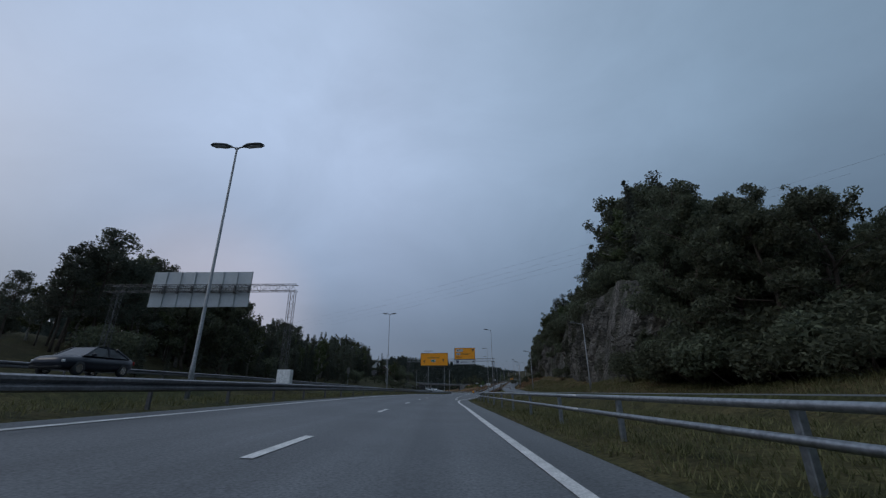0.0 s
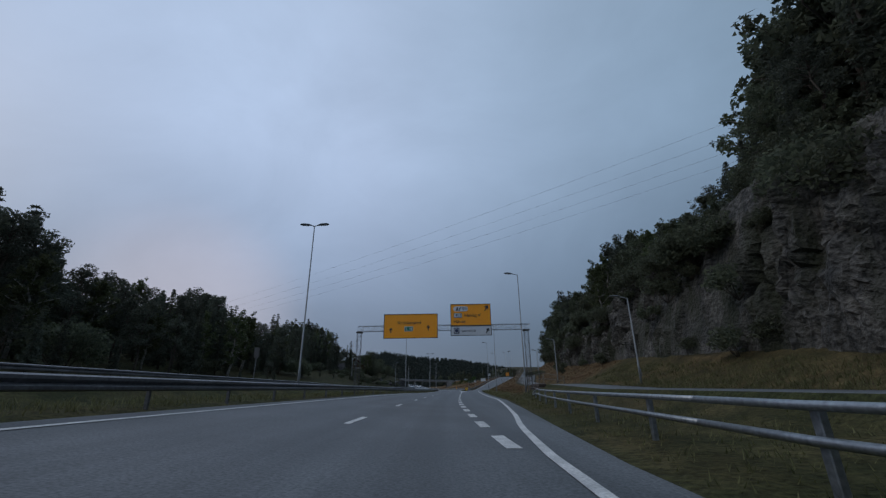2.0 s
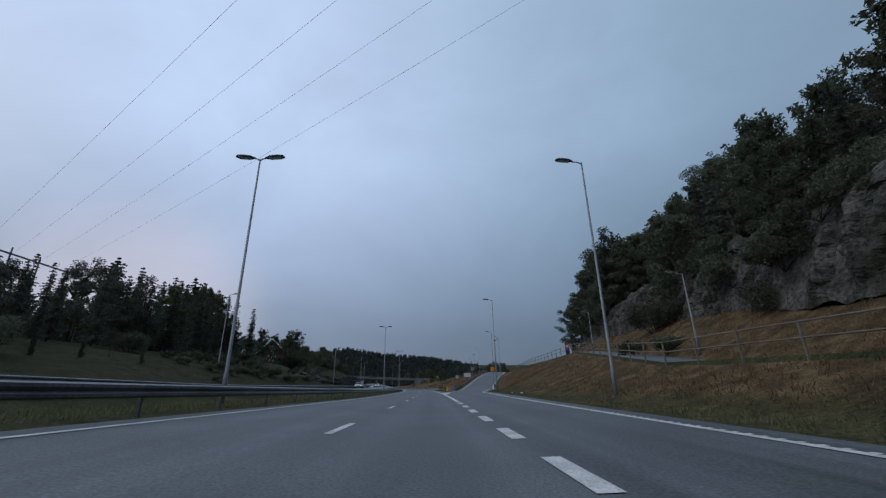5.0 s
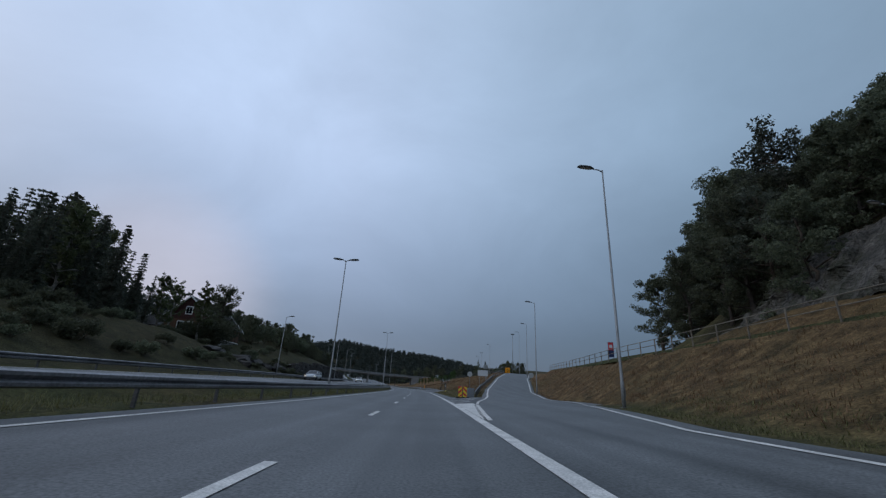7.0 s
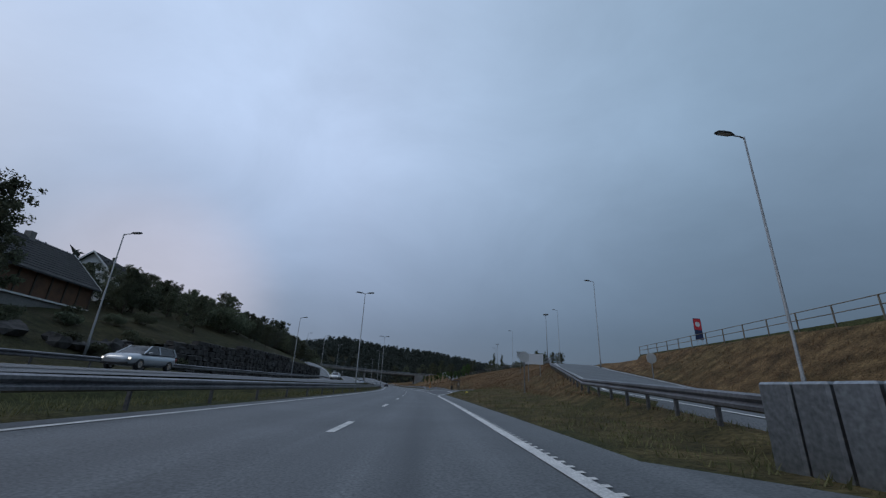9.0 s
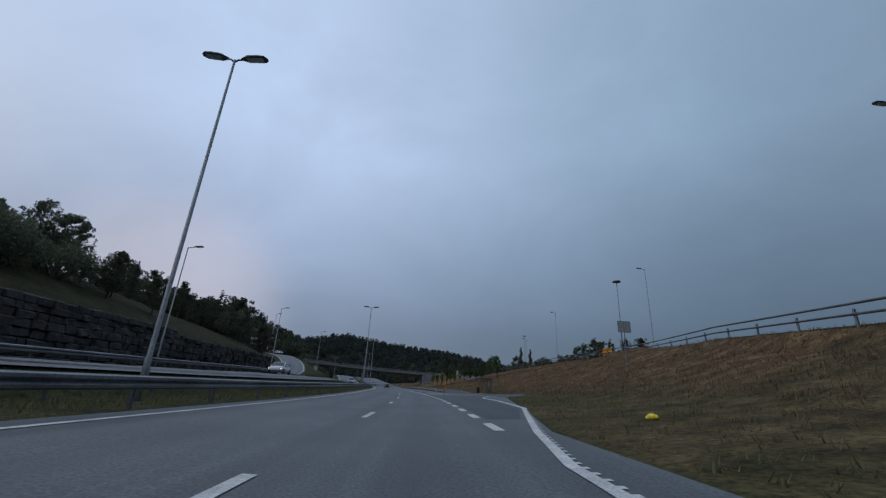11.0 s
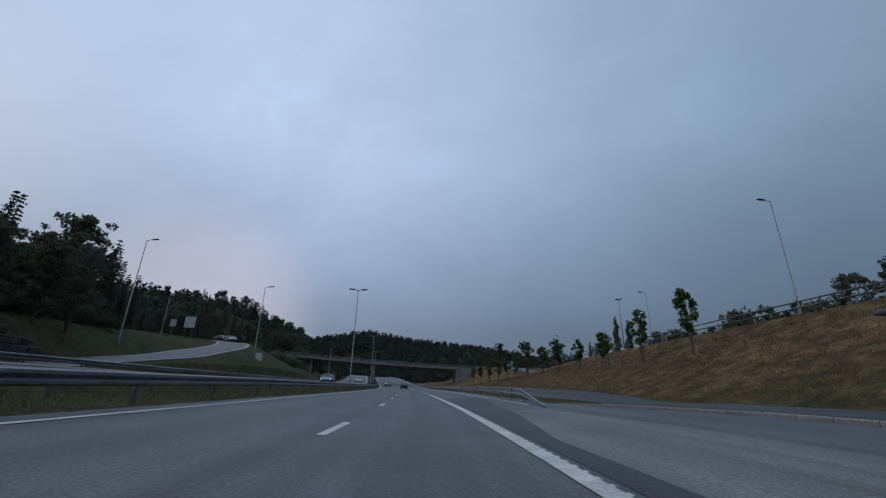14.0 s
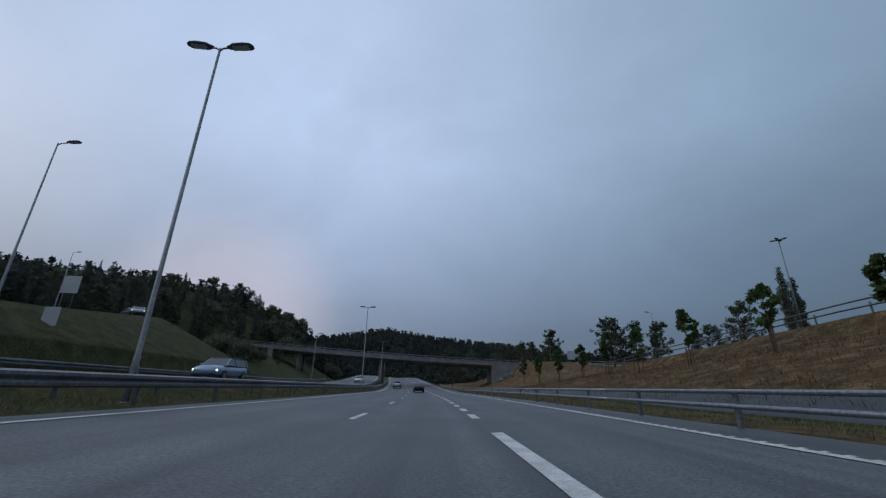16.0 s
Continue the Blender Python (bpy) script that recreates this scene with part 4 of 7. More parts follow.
def street_lamp(s, off, top, double, label, group, scale=1.0, turn=180.0, base=None):
    z0 = ground_z(s, off) if base is None else base
    h = top - z0
    lamp = thing("street_lamp", at(s, off, z0), label, "street lamp", group)
    big = h > 9
    part("foot_plate", Build().box(-0.16, 0.16, -0.16, 0.16, -0.3, 0.03, chamfer=0.02), M_DULL, lamp)
    part("pole", Build().tube([(0, 0, -0.2), (0, 0, 1.2), (0, 0, 1.25), (0, 0, h)], [0.09, 0.09, 0.072, 0.04] if big else [0.07, 0.07, 0.06, 0.04], 12), M_POLE, lamp, smooth=True)
    part("service_door", Build().box(0.085, 0.115, -0.05, 0.05, 0.5, 0.95, chamfer=0.008), M_POLE, lamp)
    arms = (0, 180) if double else (turn,)
    for a in arms:
        r = pose(0, 0, 0, 0, 0, a)
        ln = 0.3 if double else 0.55
        part("arm", Build().tube([r @ Vector((0, 0, h - 0.12)), r @ Vector((ln * 0.4, 0, h)), r @ Vector((ln, 0, h + 0.03))], 0.035, 8), M_POLE, lamp, smooth=True)
        hd = part("lamp_head", HEAD, M_LAMP, lamp, m=pose(0, 0, h + 0.03, 0, -4, a) @ Matrix.Translation((ln - 0.05, 0, 0)) @ Matrix.Scale(scale, 4))
        part("lens", LENS, M_LENS, hd)
    return lamp


for s, off, top in ((15.6, -9.0, 11.6), (71.0, -10.5, 14.2), (117.8, -8.5, 12.0), (176.6, -8.3, 12.0), (232.5, -8.0, 12.3), (283.1, -7.25, 12.4), (331.6, -7.8, 12.6), (381, -8.5, 12.3), (430, -8.5, 12.3), (480, -8.5, 12.3)):
    street_lamp(s, off, top, True, "tall grey street lamp with two heads on the reserve", "reserve street lamps", 1.1)
for s, off, top in ((82.3, 8.3, 12.8), (119.2, 8.5, 12.7), (160.5, 9.6, 13.7), (196.5, 15.4, 13.5), (237.2, 25.6, 17.2), (280.5, 37.5, 21.6), (316.5, 37.5, 20.7), (346, 41, 17.6), (395, 46, 16)):
    street_lamp(s, off, top, False, "tall grey street lamp with a single head", "exit street lamps", 1.1)
for s, off, top in ((38.1, 13.6, 7.0), (68.9, 13.9, 7.2), (98.6, 15.4, 7.5), (127, 18, 8.4), (158, 23.5, 11.2)):
    street_lamp(s, off, top, False, "short grey lamp post beside the side road", "side road lamps", 0.8)
for s, off, top in ((159.5, -30.0, 14.6), (211, -24.3, 11.4), (257, -22.5, 12.2), (291, -23.0, 12.6), (328, -33.2, 17), (342, -23.3, 14.8), (393, -63, 22.5), (410, -22, 11.5)):
    street_lamp(s, off, top, False, "grey street lamp beyond the oncoming lanes", "far side lamps", 1.0, turn=0)


# ---- sign gantries ----
def truss(b, p0, p1, size, bays, r=0.03, rb=0.018):
    """A square lattice girder from p0 to p1."""
    p0, p1 = Vector(p0), Vector(p1)
    d = (p1 - p0).normalized()
    side = d.cross(Vector((0, 0, 1)) if abs(d.z) < 0.9 else Vector((0, 1, 0))).normalized()
    up = side.cross(d).normalized()
    ch = [(side * a + up * c) * size / 2 for a, c in ((-1, -1), (1, -1), (1, 1), (-1, 1))]
    for c in ch:
        b.tube([p0 + c, p1 + c], r, 6)
    for k in range(bays):
        q0, q1 = p0.lerp(p1, k / bays), p0.lerp(p1, (k + 1) / bays)
        for j in range(4):
            c0, c1 = ch[j], ch[(j + 1) % 4]
            b.tube([q0 + (c0 if k % 2 else c1), q1 + (c1 if k % 2 else c0)], rb, 5, False)
            b.tube([q0 + c0, q0 + c1], rb, 5, False)
    return b


def text_mesh(body, size, name="lettering"):
    cu = bpy.data.curves.new(name, "FONT")
    cu.body = body
    cu.size = size
    cu.extrude = 0.004
    cu.align_x = "LEFT"
    tmp = bpy.data.objects.new(name, cu)
    me = bpy.data.meshes.new_from_object(tmp)
    me.name = name
    bpy.data.objects.remove(tmp)
    return me


def letter(parent, body, x, z, size, mat, y=-0.06, width=0.0):
    """Lettering whose lower left corner stands at (x, z) on a panel facing -y."""
    me = text_mesh(body, size)
    me.materials.append(mat)
    run = max(v.co.x for v in me.vertices)
    squeeze = width / run if width else 1.0
    ob = new("lettering", me)
    ob.parent = parent
    ob.matrix_local = Matrix.Translation((x, y, z)) @ Matrix.Rotation(radians(90), 4, "X") @ Matrix.Diagonal((squeeze, 1, 1, 1))
    return ob


def plate(parent, name, x0, x1, z0, z1, mat, y, r=0.1, t=0.012, label=""):
    """A flat sheet with rounded corners, facing -y."""
    b = Build()
    pts = []
    for cx, cz, a0 in ((x1 - r, z1 - r, 0), (x0 + r, z1 - r, 90), (x0 + r, z0 + r, 180), (x1 - r, z0 + r, 270)):
        for k in range(4):
            a = radians(a0 + k * 30)
            pts.append((cx + r * math.cos(a), cz + r * math.sin(a)))
    n = len(pts)
    b.add([(x, y, z) for x, z in pts] + [(x, y + t, z) for x, z in pts], [tuple(range(n - 1, -1, -1)), tuple(range(n, 2 * n))] + [(j, (j + 1) % n, n + (j + 1) % n, n + j) for j in range(n)])
    return part(name, b, mat, parent, label)


def arrow(parent, x, z, size, mat, y, turn=0.0):
    b = Build()
    sh = [(-0.09, -0.5), (0.09, -0.5), (0.09, 0.08), (0.3, -0.08), (0.3, 0.16), (0.0, 0.5), (-0.3, 0.16), (-0.3, -0.08), (-0.09, 0.08)]
    c, s = math.cos(radians(turn)), math.sin(radians(turn))
    pts = [(x + (a * c + u * s) * size, z + (-a * s + u * c) * size) for a, u in sh]
    n = len(pts)
    b.add([(px, y, pz) for px, pz in pts] + [(px, y + 0.008, pz) for px, pz in pts], [(0, 1, 2, 8), (2, 3, 4), (2, 4, 5), (8, 2, 5), (8, 5, 6), (8, 6, 7)] + [(j, (j + 1) % n, n + (j + 1) % n, n + j) for j in range(n)])
    return part("arrow", b, mat, parent)


GS = 79.7
gantry = thing("sign_gantry", at(GS, 0, 0), "grey lattice steel gantry spanning the carriageway", "gantry")
TOP = 6.72
part("girder", truss(Build(), (-8.3, 0, TOP), (8.7, 0, TOP), 0.52, 36, 0.022, 0.011), M_STEEL, gantry)
for px in (-8.15, 8.3):
    zb = ground_z(GS, px) - 0.2
    part("mast", truss(Build(), (px, 0, zb), (px, 0, TOP - 0.3), 0.4, 14, 0.018, 0.009), M_DULL, gantry)
    part("footing", Build().box(px - 0.55, px + 0.55, -0.55, 0.55, zb - 0.9, zb - 0.12, chamfer=0.05), M_CONC, gantry)
    part("saddle", Build().box(px - 0.3, px + 0.3, -0.3, 0.3, TOP - 0.4, TOP - 0.28, chamfer=0.02), M_DULL, gantry)


def panel(name, x0, x1, z0, z1, mat, label):
    """A sign board hung on the near side of the girder, built of planks with a dark rim."""
    sg = thing(name, at(GS, 0, 0.15), label, "road sign", "gantry signs")
    n = max(2, int(round((z1 - z0) / 0.3)))
    for k in range(n):
        part("plank", Build().box(x0, x1, -0.56, -0.5, z0 + (z1 - z0) * k / n + 0.001, z0 + (z1 - z0) * (k + 1) / n - 0.001, chamfer=0.003), mat, sg)
    b = Build()
    for q in ((x0 - 0.05, x1 + 0.05, z1, z1 + 0.05), (x0 - 0.05, x1 + 0.05, z0 - 0.05, z0), (x0 - 0.05, x0, z0, z1), (x1, x1 + 0.05, z0, z1)):
        b.box(q[0], q[1], -0.58, -0.48, q[2], q[3])
    part("rim", b, M_BLACK, sg)
    b = Build()
    for xx in np.arange(x0 + 0.5, x1, 1.2):
        b.box(xx - 0.04, xx + 0.04, -0.5, -0.38, z0 + 0.1, z1 - 0.1)
    part("bracket", b, M_STEEL, sg)
    return sg


s1 = panel("road_sign", -5.62, -0.42, 5.58, 7.85, M_YELLOW, "large yellow direction sign for the straight lanes")
letter(s1, "Kristiansand", -4.32, 6.9, 0.44, M_BLACK, -0.575, 2.28)
plate(s1, "route_box", -3.64, -2.78, 6.2, 6.68, M_WHITE, -0.572, 0.08)
plate(s1, "route_field", -3.60, -2.82, 6.24, 6.64, M_GREEN, -0.582, 0.06)
letter(s1, "E 18", -3.5, 6.3, 0.4, M_WHITE, -0.592, 0.6)
arrow(s1, -4.96, 6.32, 0.5, M_BLACK, -0.575)
arrow(s1, -1.3, 6.52, 0.5, M_BLACK, -0.575)
s2 = panel("road_sign", 0.95, 4.82, 6.72, 8.76, M_YELLOW, "yellow exit sign above a white service board")
plate(s2, "exit_field", 1.18, 2.62, 8.08, 8.58, M_WHITE, -0.572, 0.22)
letter(s2, "91", 2.05, 8.2, 0.44, M_BLACK, -0.584, 0.42)
b = Build()
b.add([(1.42, -0.584, 8.16), (1.62, -0.584, 8.16), (1.66, -0.584, 8.5), (1.56, -0.584, 8.5)], [(0, 1, 2, 3)])
b.add([(1.7, -0.584, 8.16), (1.84, -0.584, 8.16), (1.8, -0.584, 8.28), (1.98, -0.584, 8.44), (1.94, -0.584, 8.52), (1.74, -0.584, 8.34)], [(0, 1, 2, 5), (2, 3, 4, 5)])
part("exit_symbol", b, M_BLACK, s2)
plate(s2, "route_box", 1.22, 2.04, 7.45, 7.92, M_BLACK, -0.572, 0.07)
plate(s2, "route_field", 1.26, 2.0, 7.49, 7.88, M_WHITE, -0.582, 0.05)
letter(s2, "401", 1.36, 7.56, 0.38, M_BLACK, -0.592, 0.54)
letter(s2, "Høvåg V", 2.27, 7.55, 0.42, M_BLACK, -0.575, 1.61)
letter(s2, "Hånes", 1.2, 6.95, 0.42, M_BLACK, -0.575, 1.14)
arrow(s2, 4.45, 8.38, 0.62, M_BLACK, -0.575, 32)
s3 = panel("road_sign", 0.95, 4.82, 5.76, 6.6, M_WHITE, "white service board hung below the exit sign")
plate(s3, "emblem_box", 1.2, 1.74, 5.9, 6.48, M_NAVY, -0.572, 0.06)
bm_ring = Build().tube([(1.45 + 0.2 * math.cos(a), -0.58, 6.19 + 0.2 * math.sin(a)) for a in [k * math.pi / 12 for k in range(25)]], 0.03, 6, False)
part("emblem_ring", bm_ring, M_WHITE, s3)
letter(s3, "-service", 1.83, 6.06, 0.42, M_BLACK, -0.575, 1.49)
arrow(s3, 4.48, 6.18, 0.55, M_BLACK, -0.575, 32)

# gantry over the oncoming lanes, seen from behind
GB = 29.5
gantry2 = thing("sign_gantry", at(GB, 0, 0), "grey lattice gantry over the oncoming lanes, seen from behind", "gantry")
part("girder", truss(Build(), (-25.5, 0, 8.5), (-10.8, 0, 8.5), 0.5, 30, 0.022, 0.011), M_DULL, gantry2)
for px in (-11.1, -24.5):
    zb = ground_z(GB, px) - 0.2
    part("mast", truss(Build(), (px, 0, zb), (px, 0, 8.25), 0.4, 14, 0.018, 0.009), M_DULL, gantry2)
    part("footing", Build().box(px - 0.5, px + 0.5, -0.5, 0.5, zb - 0.3, zb + 0.4, chamfer=0.05), M_CONC, gantry2)
back = thing("road_sign", at(GB, 0, 0), "bare aluminium back of a large direction sign with upright ribs", "road sign", "gantry signs")
for k in range(7):
    x0 = -22.4 + k * 7.8 / 7
    x1 = x0 + 7.8 / 7
    part("back_panel", Build().box(x0 + 0.01, x1 - 0.01, 0.45, 0.5, 7.15, 9.95, chamfer=0.008), M_BACK, back)
    part("rib", Build().box(x1 - 0.1, x1 - 0.03, 0.37, 0.45, 7.15, 9.95, chamfer=0.008), M_BACK, back)
    part("bracket", Build().box(x1 - 0.14, x1 + 0.01, 0.25, 0.37, 8.2, 8.8, chamfer=0.01), M_DULL, back)
for zz in (8.38, 8.62):
    part("stiffener", Build().box(-22.4, -14.6, 0.33, 0.37, zz - 0.025, zz + 0.025), M_DULL, back)
single("control_cabinet", Build().box(-0.45, 0.45, -0.25, 0.25, -0.1, 1.15, chamfer=0.03), M_WHITEPAINT, "white metal control cabinet at the gantry foot", "cabinet", m=at(27.6, -10.9 + 0.75, road_z(27.6, -10.2)))
# ---- plants ----
RNG = np.random.default_rng(7)


def leaf_mesh(name, centres, radii, count, size, mat, rng, flat=0.0, droop=0.0, squash=1.0):
    """Many small leaf sprays round clump centres, each a pointed blade."""
    centres = np.asarray(centres, float)
    radii = np.asarray(radii, float)
    w = radii ** 2
    n = int(count)
    idx = rng.choice(len(centres), n, p=w / w.sum())
    d = rng.normal(size=(n, 3))
    d /= np.linalg.norm(d, axis=1)[:, None]
    r = radii[idx] * rng.random(n) ** 0.4
    pos = centres[idx] + d * r[:, None] * np.array([1, 1, squash])
    a = rng.normal(size=(n, 3))
    a[:, 2] *= (1 - flat)
    a[:, 2] -= droop
    a /= np.linalg.norm(a, axis=1)[:, None]
    b = np.cross(a, rng.normal(size=(n, 3)))
    b /= np.linalg.norm(b, axis=1)[:, None]
    sz = size * (0.6 + 0.8 * rng.random(n))[:, None]
    v = np.empty((n, 3, 3))
    v[:, 0] = pos - a * sz * 0.5 + b * sz * 0.3
    v[:, 1] = pos + a * sz * 0.75
    v[:, 2] = pos - a * sz * 0.35 - b * sz * 0.42
    me = bpy.data.meshes.new(name)
    me.vertices.add(n * 3)
    me.vertices.foreach_set("co", v.ravel().astype(np.float32))
    me.loops.add(n * 3)
    me.loops.foreach_set("vertex_index", np.arange(n * 3, dtype=np.int32))
    me.polygons.add(n)
    me.polygons.foreach_set("loop_start", np.arange(0, n * 3, 3, dtype=np.int32))
    me.update(calc_edges=True)
    me.materials.append(mat)
    return me


def limb(b, p0, p1, r0, r1, rng, wob=0.12, n=5, sides=6):
    p0, p1 = Vector(p0), Vector(p1)
    ln = (p1 - p0).length
    pts = []
    for k in range(n):
        w = k / (n - 1)
        j = Vector(rng.normal(size=3)) * ln * wob * 0.35 * math.sin(math.pi * w)
        pts.append(p0.lerp(p1, w) + j)
    b.tube(pts, [r0 + (r1 - r0) * k / (n - 1) for k in range(n)], sides)


def broadleaf(seed, h=11.0, spread=3.6, bare=0.22, leaves=2000, size=0.46, mat=None, bark=None):
    """A trunk with rising limbs, each ending in several small clumps of leaves with gaps between."""
    rng = np.random.default_rng(seed)
    tr = Build()
    top = Vector((rng.normal() * 0.5, rng.normal() * 0.5, h * 0.9))
    limb(tr, (0, 0, -0.4), top, h * 0.019, 0.03, rng, 0.06, 8, 8)
    cs, rs = [], []
    side = rng.random() * 6.283
    for k in range(19):
        u = k / 18
        z0 = h * (bare * 0.75 + (0.86 - bare * 0.75) * u)
        a = k * 2.4 + rng.normal() * 0.35
        lobe = min(1.3, 1.0 + 0.2 * math.cos(a - side) + 0.15 * rng.normal())
        reach = spread * (0.5 + 0.62 * math.sin(math.pi * min(1.0, 0.2 + u * 0.74))) * (1.0 - 0.42 * u) * max(0.45, lobe)
        rise = reach * (0.25 + 0.55 * u + 0.25 * rng.random())
        foot = Vector((0, 0, -0.4)).lerp(top, z0 / (h * 0.9))
        tip = foot + Vector((math.cos(a) * reach, math.sin(a) * reach, rise))
        tip.z = min(tip.z, h * (0.9 + 0.08 * rng.random()))
        limb(tr, foot, tip, h * 0.007 * (1.2 - 0.6 * u), 0.02, rng, 0.16, 3, 4)
        for w in (0.3, 0.46, 0.6, 0.74, 0.86, 0.96):
            c = foot.lerp(tip, w) + Vector(rng.normal(size=3)) * min(reach, 2.6) * 0.11
            cs.append(c)
            rs.append(spread * (0.10 + 0.14 * rng.random()))
    for k in range(7):
        cs.append(top + Vector((rng.normal() * spread * 0.16, rng.normal() * spread * 0.16, h * (0.09 - 0.03 * k))))
        rs.append(spread * (0.09 + 0.09 * rng.random()))
    crown = leaf_mesh("crown", cs, rs, leaves, size, mat or M_LEAF, rng, squash=0.82)
    t = tr.mesh("trunk", True)
    t.materials.append(bark or M_BARK)
    return t, crown


def spruce(seed, h=15.0, spread=2.1, leaves=2000, size=0.42):
    """A straight stem with whorls of drooping boughs, thinner and shorter to the tip."""
    rng = np.random.default_rng(seed)
    tr = Build()
    limb(tr, (0, 0, -0.4), (0, 0, h * 0.97), h * 0.014, 0.02, rng, 0.01, 6, 7)
    cs, rs = [], []
    z = h * 0.08
    while z < h * 0.985:
        u = 1 - z / h
        reach = spread * (0.10 + 0.95 * u ** 0.72)
        for j in range(7 if u > 0.3 else 5):
            a = rng.random() * 6.283
            ln = reach * (0.55 + 0.65 * rng.random())
            for q in (0.3, 0.62, 1.0):
                cs.append((math.cos(a) * ln * q, math.sin(a) * ln * q, z - ln * q * 0.28))
                rs.append((0.22 + 0.34 * u) * (1.15 - 0.4 * q))
        z += h * 0.034 * (0.8 + 0.4 * rng.random())
    crown = leaf_mesh("crown", cs, rs, leaves, size, M_NEEDLE, rng, 0.4, 0.35, 0.6)
    t = tr.mesh("trunk", True)
    t.materials.append(M_BARK)
    return t, crown


def pine(seed, h=16.0, spread=3.2, leaves=2000, size=0.37):
    rng = np.random.default_rng(seed)
    tr = Build()
    top = Vector((rng.normal() * 0.5, rng.normal() * 0.5, h * 0.95))
    limb(tr, (0, 0, -0.4), top, h * 0.015, 0.03, rng, 0.04, 8, 8)
    cs, rs = [], []
    for k in range(34):
        u = 0.34 + 0.64 * rng.random()
        reach = spread * (1.15 - u) * (0.8 + 0.8 * rng.random()) + 0.3
        a = rng.random() * 6.283
        c = Vector((math.cos(a) * reach, math.sin(a) * reach, h * u + 0.3))
        cs.append(c)
        rs.append(0.7 + 0.65 * rng.random())
        limb(tr, Vector((0, 0, 0)).lerp(top, u * 0.95), c, 0.06, 0.02, rng, 0.12, 3, 4)
    crown = leaf_mesh("crown", cs, rs, leaves, size, M_NEEDLE, rng, 0.2, 0.0, 0.72)
    t = tr.mesh("trunk", True)
    t.materials.append(M_BARK)
    return t, crown


def poplar(seed, h=12.0):
    rng = np.random.default_rng(seed)
    tr = Build()
    limb(tr, (0, 0, -0.4), (0, 0, h * 0.95), 0.16, 0.03, rng, 0.01, 5, 7)
    cs = [(rng.normal() * 0.14, rng.normal() * 0.14, h * u) for u in np.linspace(0.1, 0.97, 22)]
    rs = [0.6 * math.sin(math.pi * min(0.93, 0.12 + 0.85 * u)) + 0.18 for u in np.linspace(0.05, 0.95, 22)]
    crown = leaf_mesh("crown", cs, rs, 6000, 0.17, M_LEAF, rng)
    t = tr.mesh("trunk", True)
    t.materials.append(M_BARK)
    return t, crown


def bush(seed, r=1.3, leaves=1150, size=0.185):
    rng = np.random.default_rng(seed)
    tr = Build()
    cs, rs = [], []
    for k in range(9):
        a = rng.random() * 6.283
        q = r * rng.random() ** 0.6
        c = (math.cos(a) * q, math.sin(a) * q, r * (0.35 + 0.75 * rng.random() * (1 - 0.5 * q / r)))
        cs.append(c)
        rs.append(r * (0.3 + 0.2 * rng.random()))
        limb(tr, (0, 0, -0.3), c, 0.03, 0.01, rng, 0.1, 3, 4)
    crown = leaf_mesh("crown", cs, rs, leaves, size, M_LEAF, rng)
    t = tr.mesh("trunk", True)
    t.materials.append(M_BARK)
    return t, crown


BROAD = [broadleaf(100 + k, 10 + k, 3.3 + 0.3 * k) for k in range(4)]
BIRCH = [broadleaf(200 + k, 11 + k, 2.4, 0.28, 2400, 0.3, M_LEAF2, M_PALEBARK) for k in range(2)]
SPRUCE = [spruce(300 + k, 13 + 2 * k, 2.0 + 0.25 * k) for k in range(3)]
PINE = [pine(400 + k, 14 + 1.5 * k) for k in range(3)]
FINE = {"broad": [broadleaf(110 + k, 10 + k, 3.2 + 0.3 * k, 0.2, 4300, 0.31) for k in range(4)], "birch": [broadleaf(210 + k, 11 + k, 2.4, 0.26, 3900, 0.26, M_LEAF2, M_PALEBARK) for k in range(2)],
        "spruce": [spruce(310 + k, 14 + 2 * k, 2.1, 4000, 0.29) for k in range(3)], "pine": [pine(410 + k, 15, 3.2, 3900, 0.27) for k in range(3)]}
BUSH = [bush(500 + k) for k in range(3)]
NEAR = [broadleaf(130 + k, 10 + k, 3.1 + 0.3 * k, 0.12, 11000, 0.19) for k in range(3)]
FINE["bush"] = [bush(510 + k, 1.3, 4200, 0.095) for k in range(2)]
POPLAR = [poplar(600)]
KINDS = {
    "broad": (BROAD, "broadleaved_tree", "dark green broadleaved tree with a dense uneven crown", "tree"),
    "birch": (BIRCH, "birch_tree", "slender pale-barked birch with light yellow-green leaves", "tree"),
    "spruce": (SPRUCE, "spruce_tree", "dark pointed spruce with drooping branches", "tree"),
    "pine": (PINE, "pine_tree", "dark pine with flat clumps of needles on a bare trunk", "tree"),
    "bush": (BUSH, "bush", "low dense green bush on the slope", "bush"),
    "poplar": (POPLAR, "poplar_tree", "narrow columnar dark green poplar", "tree"),
}


